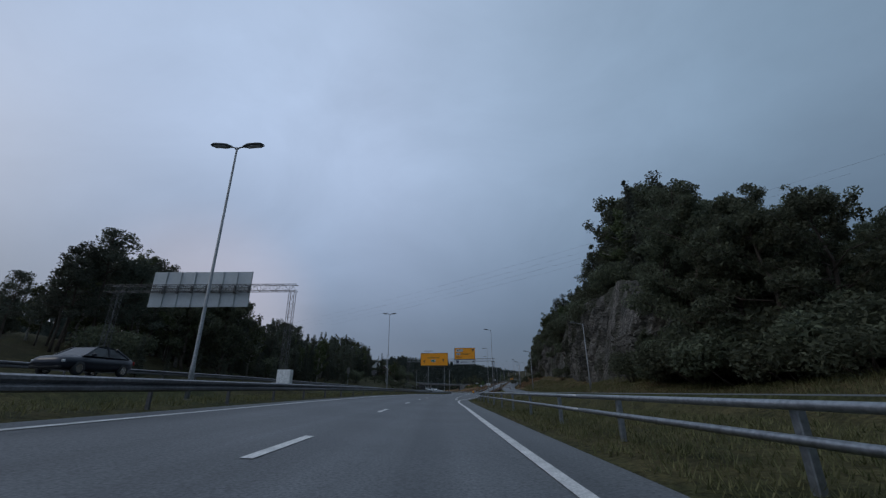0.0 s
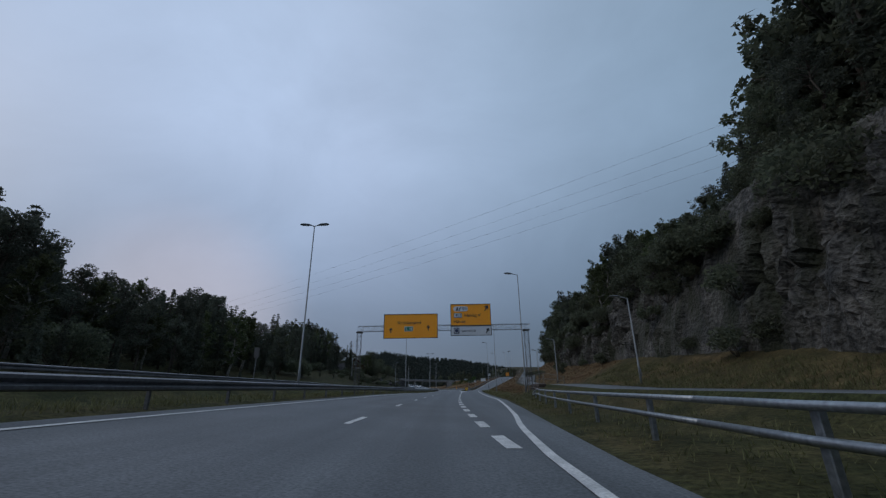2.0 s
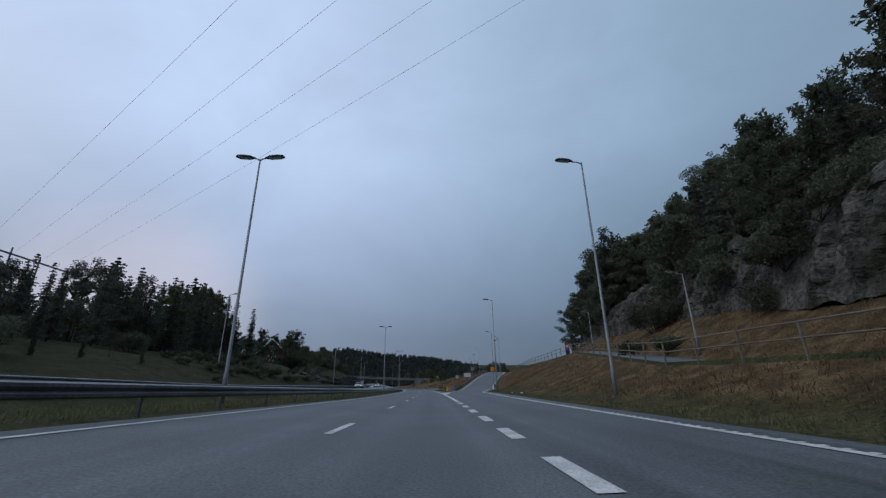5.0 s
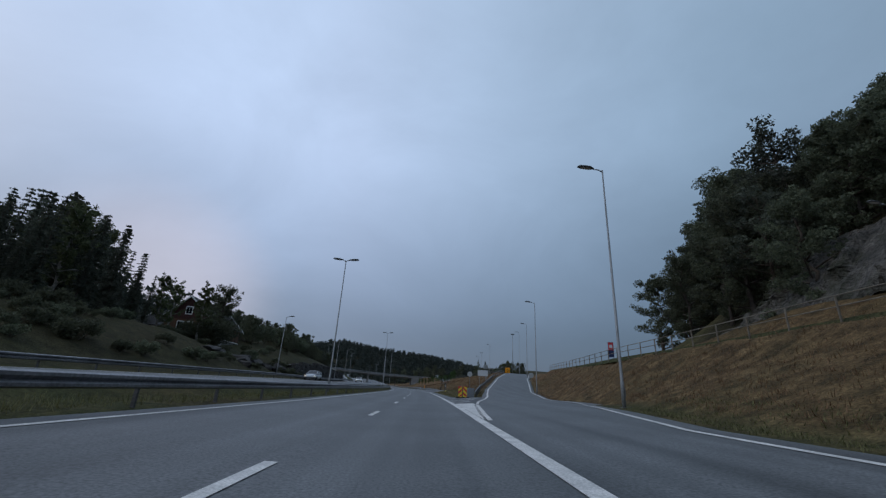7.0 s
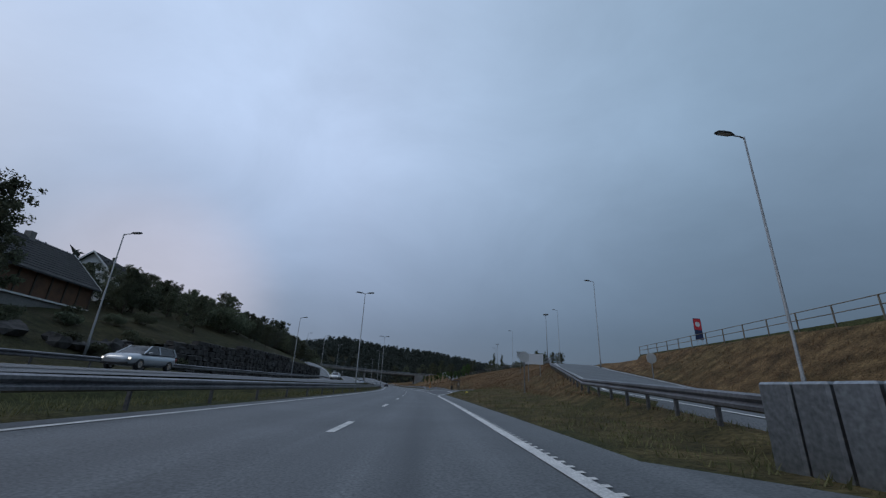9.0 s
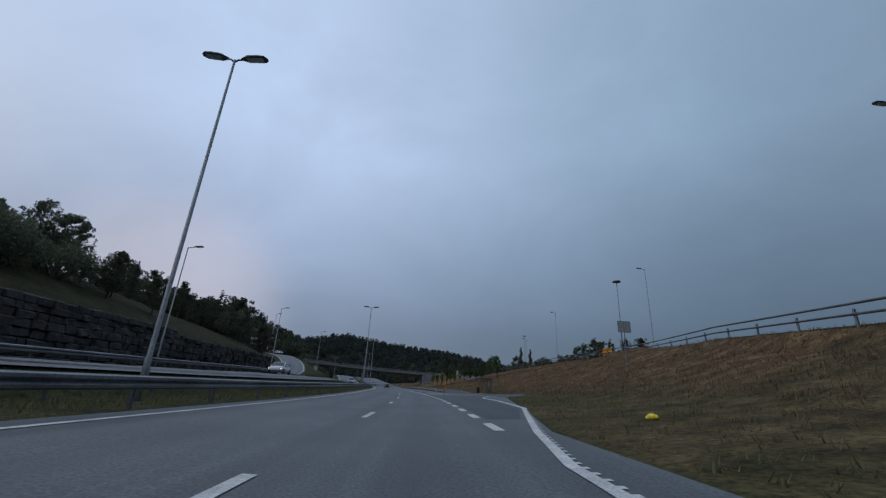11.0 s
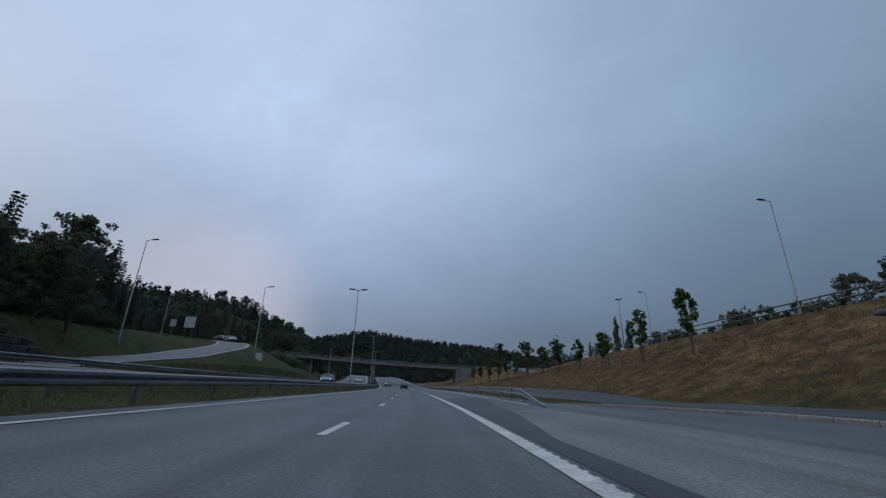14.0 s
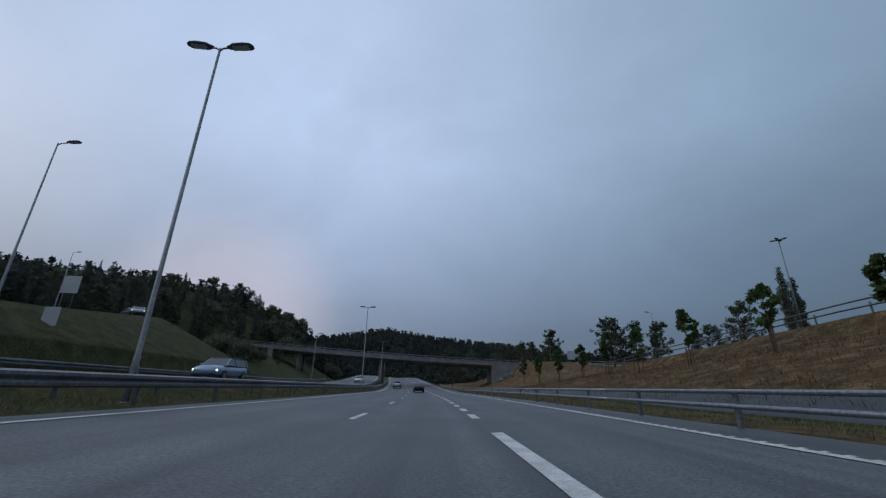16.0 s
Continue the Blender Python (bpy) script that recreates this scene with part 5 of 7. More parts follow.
def plant(kind, s, off, height=None, z=None, group="", rng=RNG, sink=0.0, wide=1.0, fine=False):
    variants, name, label, cat = KINDS[kind]
    if kind in FINE and (fine or abs(off) < 26.5 and s < 200 and kind != "bush" or kind == "bush" and height > 2.4 and s < 165):
        variants = NEAR if kind == "broad" and (s < 53 and 0 < off < 29 or 160 < s < 218 and off > 0) else FINE[kind]
    t, c = variants[int(rng.integers(len(variants)))]
    zz = ground_z(s, off) if z is None else z
    full = c["tall"] if "tall" in c else None
    if full is None:
        co = np.empty(len(c.vertices) * 3, dtype=np.float32)
        c.vertices.foreach_get("co", co)
        full = float(co[2::3].max())
        c["tall"] = full
    k = (height / full) if height else 0.85 + 0.3 * rng.random()
    x, y = plan(s, off)
    tree = thing(name, pose(float(x), float(y), zz - sink, 0, 0, float(rng.random() * 360)) @ Matrix.Diagonal((k * wide, k * wide, k, 1)), label, cat, group)
    part("trunk", t, M_BARK, tree)
    part("crown", c, M_LEAF, tree)
    return tree


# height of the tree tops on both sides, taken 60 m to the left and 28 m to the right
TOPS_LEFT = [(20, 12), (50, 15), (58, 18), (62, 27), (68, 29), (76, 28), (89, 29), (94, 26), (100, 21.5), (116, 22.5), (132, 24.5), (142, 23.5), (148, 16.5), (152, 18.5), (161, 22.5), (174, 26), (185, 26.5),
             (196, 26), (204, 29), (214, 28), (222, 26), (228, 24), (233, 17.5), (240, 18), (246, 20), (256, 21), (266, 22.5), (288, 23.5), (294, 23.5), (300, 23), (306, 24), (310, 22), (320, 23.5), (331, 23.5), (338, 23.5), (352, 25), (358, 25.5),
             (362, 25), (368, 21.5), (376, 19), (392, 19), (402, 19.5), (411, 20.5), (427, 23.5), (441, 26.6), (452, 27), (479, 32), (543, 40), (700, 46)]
TOPS_RIGHT = [(10, 10), (17, 11), (22, 12.5), (27, 13), (31, 16.5), (36, 19.5), (41, 24), (46, 26.5), (51, 30), (55, 32.5), (60, 32), (66, 28.5), (70, 25), (74, 22), (78, 20), (96, 22), (103, 25), (111, 22.5), (125, 22.5),
              (133, 21.5), (151, 21), (156, 20.5), (160, 24.5), (165, 22.5), (171, 23), (176, 21.5), (182, 20.5), (187, 17), (192, 13), (200, 10)]


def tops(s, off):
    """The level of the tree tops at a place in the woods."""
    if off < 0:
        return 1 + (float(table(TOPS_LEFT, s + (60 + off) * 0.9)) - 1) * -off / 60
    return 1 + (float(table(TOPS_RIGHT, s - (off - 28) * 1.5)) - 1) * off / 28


def wood(n, s0, s1, o0, o1, kinds, h0, h1, group, gap=2.0, seed=1, fine=False, grown=False, low=0.72):
    """A stand of trees at random places with a least distance; grown: up to the level of the tree tops."""
    rng = np.random.default_rng(seed)
    got = []
    tries = 0
    while len(got) < n and tries < n * 30:
        tries += 1
        s, o = s0 + (s1 - s0) * rng.random(), o0 + (o1 - o0) * rng.random()
        if any((s - a) ** 2 + (o - b) ** 2 < gap * gap for a, b in got):
            continue
        got.append((s, o))
        h = h0 + (h1 - h0) * rng.random()
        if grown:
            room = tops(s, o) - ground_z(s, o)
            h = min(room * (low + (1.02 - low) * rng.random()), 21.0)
            if h < 1.8:
                continue
        plant(kinds[int(rng.integers(len(kinds)))], s, o, h, group=group, rng=rng, fine=fine)


# right-hand hill: above and beside the rock face
HILLTREES = "trees on the rocky hill"
wood(20, 17, 33, 17.8, 28, ("broad",), 4.5, 7.5, HILLTREES, 2.2, 11, grown=True, fine=True)
for k in range(13):
    plant("bush", 15.5 + k * 1.15, 17.0 + 1.1 * (k % 3), 2.6 + 0.35 * (k * 7 % 4), group="bushes under the hill trees", sink=0.25, wide=1.25, fine=True)
wood(16, 33, 52, 22.5, 34, ("broad", "broad", "spruce"), 9, 13, HILLTREES, 2.2, 12, grown=True, fine=True)
wood(32, 52, 100, 23, 38, ("broad", "pine", "spruce", "birch"), 8, 14, HILLTREES, 2.3, 13, grown=True, fine=True)
wood(34, 96, 150, 25, 44, ("broad", "spruce", "pine", "broad"), 8, 13, HILLTREES, 2.4, 14, grown=True, fine=True)
wood(44, 148, 203, 33, 58, ("broad", "broad", "broad", "spruce"), 9, 15, HILLTREES, 2.6, 15, grown=True, fine=True)
for kind, s, o, h in (("broad", 57, 30.5, 16.5), ("broad", 47, 27, 13), ("broad", 52, 25.5, 14), ("birch", 49, 24, 12), ("pine", 102.2, 27.6, 12.5), ("spruce", 137, 28, 10), ("pine", 176, 33, 15), ("pine", 178, 38.5, 18.5),
                      ("broad", 184, 39, 15), ("pine", 190, 42, 15.5), ("broad", 196, 42, 15.5), ("pine", 200, 43, 15.5), ("broad", 182, 33, 12), ("broad", 170, 31, 12)):
    plant(kind, s, o, h, group=HILLTREES, fine=True)
wood(26, 30, 96, 20.8, 24, ("bush", "bush", "broad"), 2.0, 5.0, "bushes on the rock edge", 1.5, 16)
wood(18, 100, 150, 23, 30, ("bush", "bush"), 2.0, 4.5, "bushes on the rock edge", 1.5, 17)
wood(14, 24, 140, 17.2, 19.6, ("bush",), 0.9, 1.8, "bushes on the rock edge", 1.5, 18)
wood(14, 22, 36, 15.5, 22, ("bush", "broad", "bush"), 2.0, 4.5, "bushes on the rock edge", 1.5, 62)
rng_c = np.random.default_rng(19)
for k in range(52):
    s = 58 + 92 * rng_c.random()
    ro, rz = right_knots(s)
    u = 0.3 + 0.7 * rng_c.random() ** 0.7
    plant("bush", s, float(ro[5] + (ro[6] - ro[5]) * u ** 1.3) - 0.9, 0.8 + 1.9 * rng_c.random(), z=float(rz[5] + (rz[6] - rz[5]) * u) - 0.3, group="bushes on the rock ledges", rng=rng_c)
wood(16, 78, 100, 22.5, 27, ("broad", "birch", "spruce"), 4.5, 7.5, HILLTREES, 1.8, 38, grown=True, fine=True)
wood(10, 62, 78, 22.5, 29, ("broad", "broad", "spruce"), 7, 11, HILLTREES, 1.8, 39, grown=True, fine=True)
# left-hand woods
FARWOODS = "woods beyond the oncoming lanes"
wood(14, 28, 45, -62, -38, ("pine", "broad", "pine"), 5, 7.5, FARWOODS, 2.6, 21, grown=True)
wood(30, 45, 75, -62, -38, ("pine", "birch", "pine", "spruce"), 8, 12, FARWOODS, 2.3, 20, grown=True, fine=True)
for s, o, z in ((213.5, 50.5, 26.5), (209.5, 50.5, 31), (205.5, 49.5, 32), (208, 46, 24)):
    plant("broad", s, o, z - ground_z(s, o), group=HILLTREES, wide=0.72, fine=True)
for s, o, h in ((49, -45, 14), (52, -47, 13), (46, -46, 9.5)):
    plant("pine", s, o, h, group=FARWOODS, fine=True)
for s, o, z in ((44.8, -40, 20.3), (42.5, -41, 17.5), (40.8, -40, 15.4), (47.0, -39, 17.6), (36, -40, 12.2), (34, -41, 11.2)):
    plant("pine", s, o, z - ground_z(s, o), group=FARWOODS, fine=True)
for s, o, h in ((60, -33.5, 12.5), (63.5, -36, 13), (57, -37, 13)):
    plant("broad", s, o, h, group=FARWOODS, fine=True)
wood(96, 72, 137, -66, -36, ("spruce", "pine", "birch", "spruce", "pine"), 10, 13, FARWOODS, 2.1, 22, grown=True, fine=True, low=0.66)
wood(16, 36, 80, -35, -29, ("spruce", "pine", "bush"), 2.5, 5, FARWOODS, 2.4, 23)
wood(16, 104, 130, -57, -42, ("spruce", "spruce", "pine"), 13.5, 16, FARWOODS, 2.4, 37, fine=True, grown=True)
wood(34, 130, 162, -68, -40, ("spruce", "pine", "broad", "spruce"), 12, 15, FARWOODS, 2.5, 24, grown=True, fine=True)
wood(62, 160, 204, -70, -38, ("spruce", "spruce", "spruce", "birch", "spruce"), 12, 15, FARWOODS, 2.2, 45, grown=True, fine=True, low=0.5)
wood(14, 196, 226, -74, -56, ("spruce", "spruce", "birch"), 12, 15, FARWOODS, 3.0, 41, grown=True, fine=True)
wood(16, 95, 160, -40, -30, ("spruce", "bush", "pine"), 2, 4.5, FARWOODS, 3.0, 25, fine=True)
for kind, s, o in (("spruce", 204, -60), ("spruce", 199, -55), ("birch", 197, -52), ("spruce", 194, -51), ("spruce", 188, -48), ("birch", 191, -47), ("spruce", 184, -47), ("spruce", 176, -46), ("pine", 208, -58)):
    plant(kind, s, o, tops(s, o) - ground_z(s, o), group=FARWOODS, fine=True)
for kind, s, o, z in (("broad", 210.5, -35.4, 16.6), ("broad", 213.2, -36.0, 15.2), ("birch", 198.5, -36.5, 14.0), ("birch", 203.4, -34.4, 15.0), ("bush", 205.8, -35.0, 9.8), ("bush", 208.2, -35.0, 11.0), ("bush", 222, -30.8, 6.6), ("bush", 227, -31.5, 7.6), ("spruce", 195, -37.5, 13.6), ("broad", 236, -30.5, 11.6), ("broad", 232.8, -38.5, 14.6)):
    plant(kind, s, o, z - ground_z(s, o), group="garden trees", fine=True)
wood(46, 160, 222, -37, -24, ("bush", "bush"), 0.8, 1.5, "scrub on the slope", 1.6, 61)
plant("broad", 232, -37.5, 6, group="garden trees", fine=True)
plant("broad", 236, -39, 5.5, group="garden trees", fine=True)
wood(24, 229, 266, -52, -33, ("broad", "bush", "broad"), 4, 8, "garden trees", 2.2, 26, grown=True, fine=True)
wood(18, 150, 178, -36, -25, ("bush",), 1.0, 1.8, "garden trees", 2.5, 27)
WALLTREES = "trees above the stone wall"
wood(54, 240, 312, -60, -31, ("broad", "pine", "spruce", "broad"), 5.5, 9, WALLTREES, 2.3, 28, grown=True, fine=True)
wood(18, 296, 322, -46, -32, ("broad", "broad", "pine"), 7.5, 10.5, WALLTREES, 2.2, 29, grown=True, fine=True)
wood(16, 312, 336, -51, -42, ("spruce", "birch", "broad"), 8.5, 12, WALLTREES, 2.2, 63, grown=True, fine=True, low=0.55)
wood(26, 300, 338, -48, -36, ("bush",), 1.5, 3.0, "undergrowth above the stone wall", 1.8, 64, fine=True)
for kind, s, o, z in (("broad", 331.8, -43.7, 21.4), ("birch", 335, -42.8, 18.9), ("spruce", 317, -43.3, 20), ("spruce", 322.1, -43.3, 19.8), ("spruce", 319.5, -41.5, 19), ("spruce", 342.7, -45.9, 19.7), ("birch", 296, -41.9, 17.4), ("broad", 258.5, -37, 16.6), ("broad", 262, -37.5, 16.8), ("birch", 265.2, -38.5, 16.8), ("spruce", 268.4, -39.5, 15.8), ("spruce", 368.2, -57.7, 21.8)):
    plant(kind, s, o, z - ground_z(s, o), group=WALLTREES, fine=True)
for s, o, z in ((357, -56.3, 26), (361.5, -57, 23), (353, -54, 23), (366, -60, 20.5)):
    plant("spruce", s, o, z - ground_z(s, o), group=WALLTREES, fine=True)
wood(12, 338, 352, -62, -48, ("spruce", "pine"), 8, 12, WALLTREES, 2.6, 42, grown=True)
BRIDGEWOODS = "woods behind the bridge"
wood(60, 400, 475, -125, -72, ("pine", "broad", "spruce"), 12, 16, BRIDGEWOODS, 3.6, 30, grown=True)
wood(70, 462, 530, -100, -44, ("broad", "pine", "spruce"), 11, 15, BRIDGEWOODS, 3.4, 31, grown=True)
wood(60, 394, 474, -80, -44, ("pine", "spruce", "broad", "spruce"), 9, 12, BRIDGEWOODS, 2.6, 46, grown=True)
wood(12, 450, 500, -46, -26, ("broad", "bush", "broad"), 5, 9, BRIDGEWOODS, 3.6, 36)
wood(10, 386, 415, -40, -30, ("bush", "broad"), 2, 4.5, BRIDGEWOODS, 3.0, 32)
# right-hand far side
for kind, s, z in (("broad", 291, 11.9), ("broad", 296.2, 12.4), ("birch", 301.8, 12.9), ("broad", 305.3, 12.8), ("birch", 308.5, 14.0), ("birch", 312, 13.2), ("broad", 315.5, 12.9), ("broad", 321, 11.1), ("broad", 325, 11.3), ("broad", 334.3, 10.0), ("birch", 338, 10.4)):
    plant(kind, s, 42.5, z - ground_z(s, 42.5), group="bushes along the ramp", fine=True)
wood(12, 300, 345, 43, 54, ("broad", "bush", "birch"), 3.0, 5.0, "bushes along the ramp", 3.0, 33)
wood(10, 318, 350, 38.5, 46, ("bush", "broad"), 2.0, 4.5, "bushes along the ramp", 2.4, 34)
for s, o, h in ((369.5, 48.6, 11.4), (373, 53.8, 11.2)):
    plant("poplar", s, o, h, group="columnar poplars")
wood(20, 380, 470, 30, 75, ("broad", "broad", "birch", "spruce"), 6, 10, "trees beyond the bank", 4.0, 35)
for s, o, h in ((455, 14, 13), (460, 40, 11), (470, 24, 12), (452, 30, 9)):
    plant("broad", s, o, h, group="trees beyond the bank")


def young_tree(s, off, h, group="young staked trees"):
    """A newly planted street tree between two stakes."""
    rng = np.random.default_rng(int(s * 10))
    z = ground_z(s, off)
    x, y = plan(s, off)
    tree = thing("young_tree", pose(float(x), float(y), z, 0, 0, float(rng.random() * 360)), "young bright green tree tied between wooden stakes", "tree", group)
    b = Build()
    limb(b, (0, 0, -0.2), (0.05, 0, h * 0.9), 0.05, 0.015, rng, 0.02, 5, 7)
    cs, rs = [], []
    for k in range(20):
        u = 0.38 + 0.58 * k / 19
        a = rng.random() * 6.283
        q = h * 0.13 * math.sin(math.pi * min(0.93, (u - 0.30) * 1.38)) * (0.6 + 0.8 * rng.random())
        c = (math.cos(a) * q, math.sin(a) * q, h * u)
        cs.append(c)
        rs.append(h * (0.035 + 0.045 * rng.random()))
        limb(b, (0, 0, h * (u - 0.1)), c, 0.018, 0.008, rng, 0.1, 3, 4)
    part("trunk", b, M_BARK, tree, smooth=True)
    part("crown", leaf_mesh("crown", cs, rs, 620, 0.27, M_YOUNG, rng), M_YOUNG, tree)
    for dx in (-0.42, 0.42):
        part("stake", Build().tube([(dx, 0, -0.3), (dx, 0, 1.35)], 0.04, 7), M_STAKE, tree)
    part("crossbar", Build().box(-0.48, 0.48, -0.02, 0.02, 1.05, 1.15), M_STAKE, tree)


for s, z in ((308.7, 8.3), (315.2, 8.0), (322.3, 6.9), (329, 6.6), (336, 6.7), (342.5, 7.2), (350, 7.2), (357.5, 6.8), (363.5, 7.1), (370.5, 6.5), (379, 6.4), (388, 6.3), (397, 6.3)):
    young_tree(s, 20.0, max(3.6, z - ground_z(s, 20.0)))


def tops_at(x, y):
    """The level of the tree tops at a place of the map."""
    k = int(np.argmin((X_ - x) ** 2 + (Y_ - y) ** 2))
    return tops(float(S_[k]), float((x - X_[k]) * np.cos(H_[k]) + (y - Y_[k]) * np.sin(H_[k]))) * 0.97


# far wooded hills, too far to tell one tree from the next
def far_woods(name, n, places, height, label, seed, size=3.0, leaves=45, below=None):
    rng = np.random.default_rng(seed)
    cs, rs = [], []
    for k in range(n):
        x, y, z = places(rng)
        h = height * (0.7 + 0.6 * rng.random())
        if below:
            h = min(h, below(x, y) - z)
            if h < 1.5:
                continue
        for u in (0.3, 0.6, 0.9):
            cs.append((x, y, z + h * u))
            rs.append(h * (0.3 if u < 0.5 else 0.24 if u < 0.8 else 0.13))
    me = leaf_mesh(name, cs, rs, len(cs) // 3 * leaves, size, M_FAR, rng)
    tagged(new(name, me), label, "woods", kind="stuff")


HILL = [(-320, 50), (-160, 53), (-75, 58), (-40, 64), (-10, 69), (30, 63), (60, 60), (100, 58), (140, 54), (180, 48), (215, 41), (270, 34), (420, 34)]
HILL_ROWS = [(600, 0.0), (650, 0.25), (700, 0.58), (750, 0.84), (800, 1.0), (860, 0.85), (960, 0.3)]


def hill_mesh():
    """A wooded ridge across the end of the valley."""
    vs, fs = [], []
    offs = list(np.linspace(-320, 420, 60))
    for s, u in HILL_ROWS:
        for o in offs:
            x, y = plan(s, float(o))
            z = (table(HILL, o) - 10) * u + noise.noise(Vector((s * 0.02, o * 0.03, 0))) * 3 * u - 1.0
            vs.append((float(x), float(y), float(z)))
    n = len(offs)
    for k in range(len(HILL_ROWS) - 1):
        for j in range(n - 1):
            a = k * n + j
            fs.append((a, a + 1, a + n + 1, a + n))
    me = bpy.data.meshes.new("far_hill")
    me.from_pydata(vs, [], fs)
    me.materials.append(M_GROUND)
    e = me.attributes.new("earth", "FLOAT", "POINT")
    e.data.foreach_set("value", np.full(len(vs), 1.4, dtype=np.float32))
    tagged(new("far_hill", me), "dark wooded ridge closing the valley", "hill", kind="structure")


hill_mesh()


def on_hill(rng):
    s = 605 + 205 * rng.random()
    o = -300 + 690 * rng.random()
    x, y = plan(s, o)
    return float(x), float(y), float((table(HILL, o) - 10) * table(HILL_ROWS, s)) - 2.5


far_woods("far_woods", 4200, on_hill, 9.5, "dense dark conifer woods on the far ridge", 71, 1.7, 80)


def side_woods(rng):
    s = 500 + 100 * rng.random()
    left = rng.random() < 0.75
    o = -(30 + 170 * rng.random() ** 1.2) if left else 28 + 90 * rng.random()
    x, y = plan(s, o)
    return float(x), float(y), ground_z(s, o, False) - 1


far_woods("valley_woods", 1300, side_woods, 8.5, "dark mixed woods beside the valley road", 72, 1.4, 90)


def left_ridge(rng):
    s = 20 + 440 * rng.random()
    o = -(75 + 150 * rng.random())
    x, y = plan(s, o)
    return float(x), float(y), ground_z(s, o, False) - 1


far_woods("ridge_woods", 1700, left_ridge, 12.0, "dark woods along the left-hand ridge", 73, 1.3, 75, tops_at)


def right_ridge(rng):
    s = 50 + 155 * rng.random()
    o = 46 + 80 * rng.random()
    x, y = plan(s, o)
    return float(x), float(y), ground_z(s, o, False) - 1


far_woods("hilltop_woods", 900, right_ridge, 11.0, "dark mixed woods on the rocky hilltop", 74, 1.0, 110, tops_at)


# grass along the verges
def grass(name, n, place, mat, label, h=0.3, seed=5):
    rng = np.random.default_rng(seed)
    vs = np.empty((n * 5, 3, 3))
    k = 0
    while k < n:
        s, o = place(rng)
        z = ground_z(s, o) - 0.02
        x, y = plan(s, o)
        for j in range(5):
            a = rng.random() * 6.283
            hh = h * (0.5 + rng.random())
            dx, dy = math.cos(a), math.sin(a)
            px, py = float(x) + rng.normal() * 0.1, float(y) + rng.normal() * 0.1
            w = 0.006 + 0.012 * rng.random()
            vs[k * 5 + j] = ((px - dy * w, py + dx * w, z), (px + dy * w, py - dx * w, z), (px + dx * hh * 0.75, py + dy * hh * 0.75, z + hh))
        k += 1
    m = n * 5
    me = bpy.data.meshes.new(name)
    me.vertices.add(m * 3)
    me.vertices.foreach_set("co", vs.ravel().astype(np.float32))
    me.loops.add(m * 3)
    me.loops.foreach_set("vertex_index", np.arange(m * 3, dtype=np.int32))
    me.polygons.add(m)
    me.polygons.foreach_set("loop_start", np.arange(0, m * 3, 3, dtype=np.int32))
    me.update(calc_edges=True)
    me.materials.append(mat)
    tagged(new(name, me), label, "grass", kind="stuff")


def reserve(rng):
    return -10 + 400 * rng.random(), -9.6 + 2.2 * rng.random()


def right_verge(rng):
    s = 400 * rng.random()
    if s < 60:
        return s, max(3.0, float(edge_right(s)) + 0.4) + 5.0 * rng.random()
    ro, _ = right_knots(s)
    if 160 < s < 184 or 262 < s < 299:
        return 20 * rng.random(), 3.0 + 5 * rng.random()
    return s, float(ro[0] + 0.3 + (ro[1] - ro[0] + 1.2) * rng.random())


def dry_bank(rng):
    while True:
        s = 84 + 300 * rng.random()
        ro, _ = right_knots(s)
        o = float(ro[1] + 0.6 + (min(ro[5], 28) - ro[1] - 0.6) * rng.random())
        if abs(o - float(table(PATH_L, s)) - 1.6) < 2.2 and s < 236:
            continue
        if 160 < s < 260 and table(RAMP_L, s) - 0.5 < o < table(RAMP_L, s) + 8:
            continue
        return s, o


def cliff_foot(rng):
    return 8 + 72 * rng.random(), 12.2 + 5 * rng.random() ** 1.3


grass("reserve_grass", 14000, reserve, M_GRASSBLADE, "rough grass on the central reserve", 0.16, 51)
grass("verge_grass", 16000, right_verge, M_GRASSBLADE, "rough green grass on the verge", 0.11, 52)
grass("dry_grass", 30000, dry_bank, M_DRYBLADE, "dry straw-coloured grass on the bank", 0.17, 53)
grass("cliff_foot_grass", 7000, cliff_foot, M_GRASSBLADE, "dry grass at the foot of the rocks", 0.24, 54)
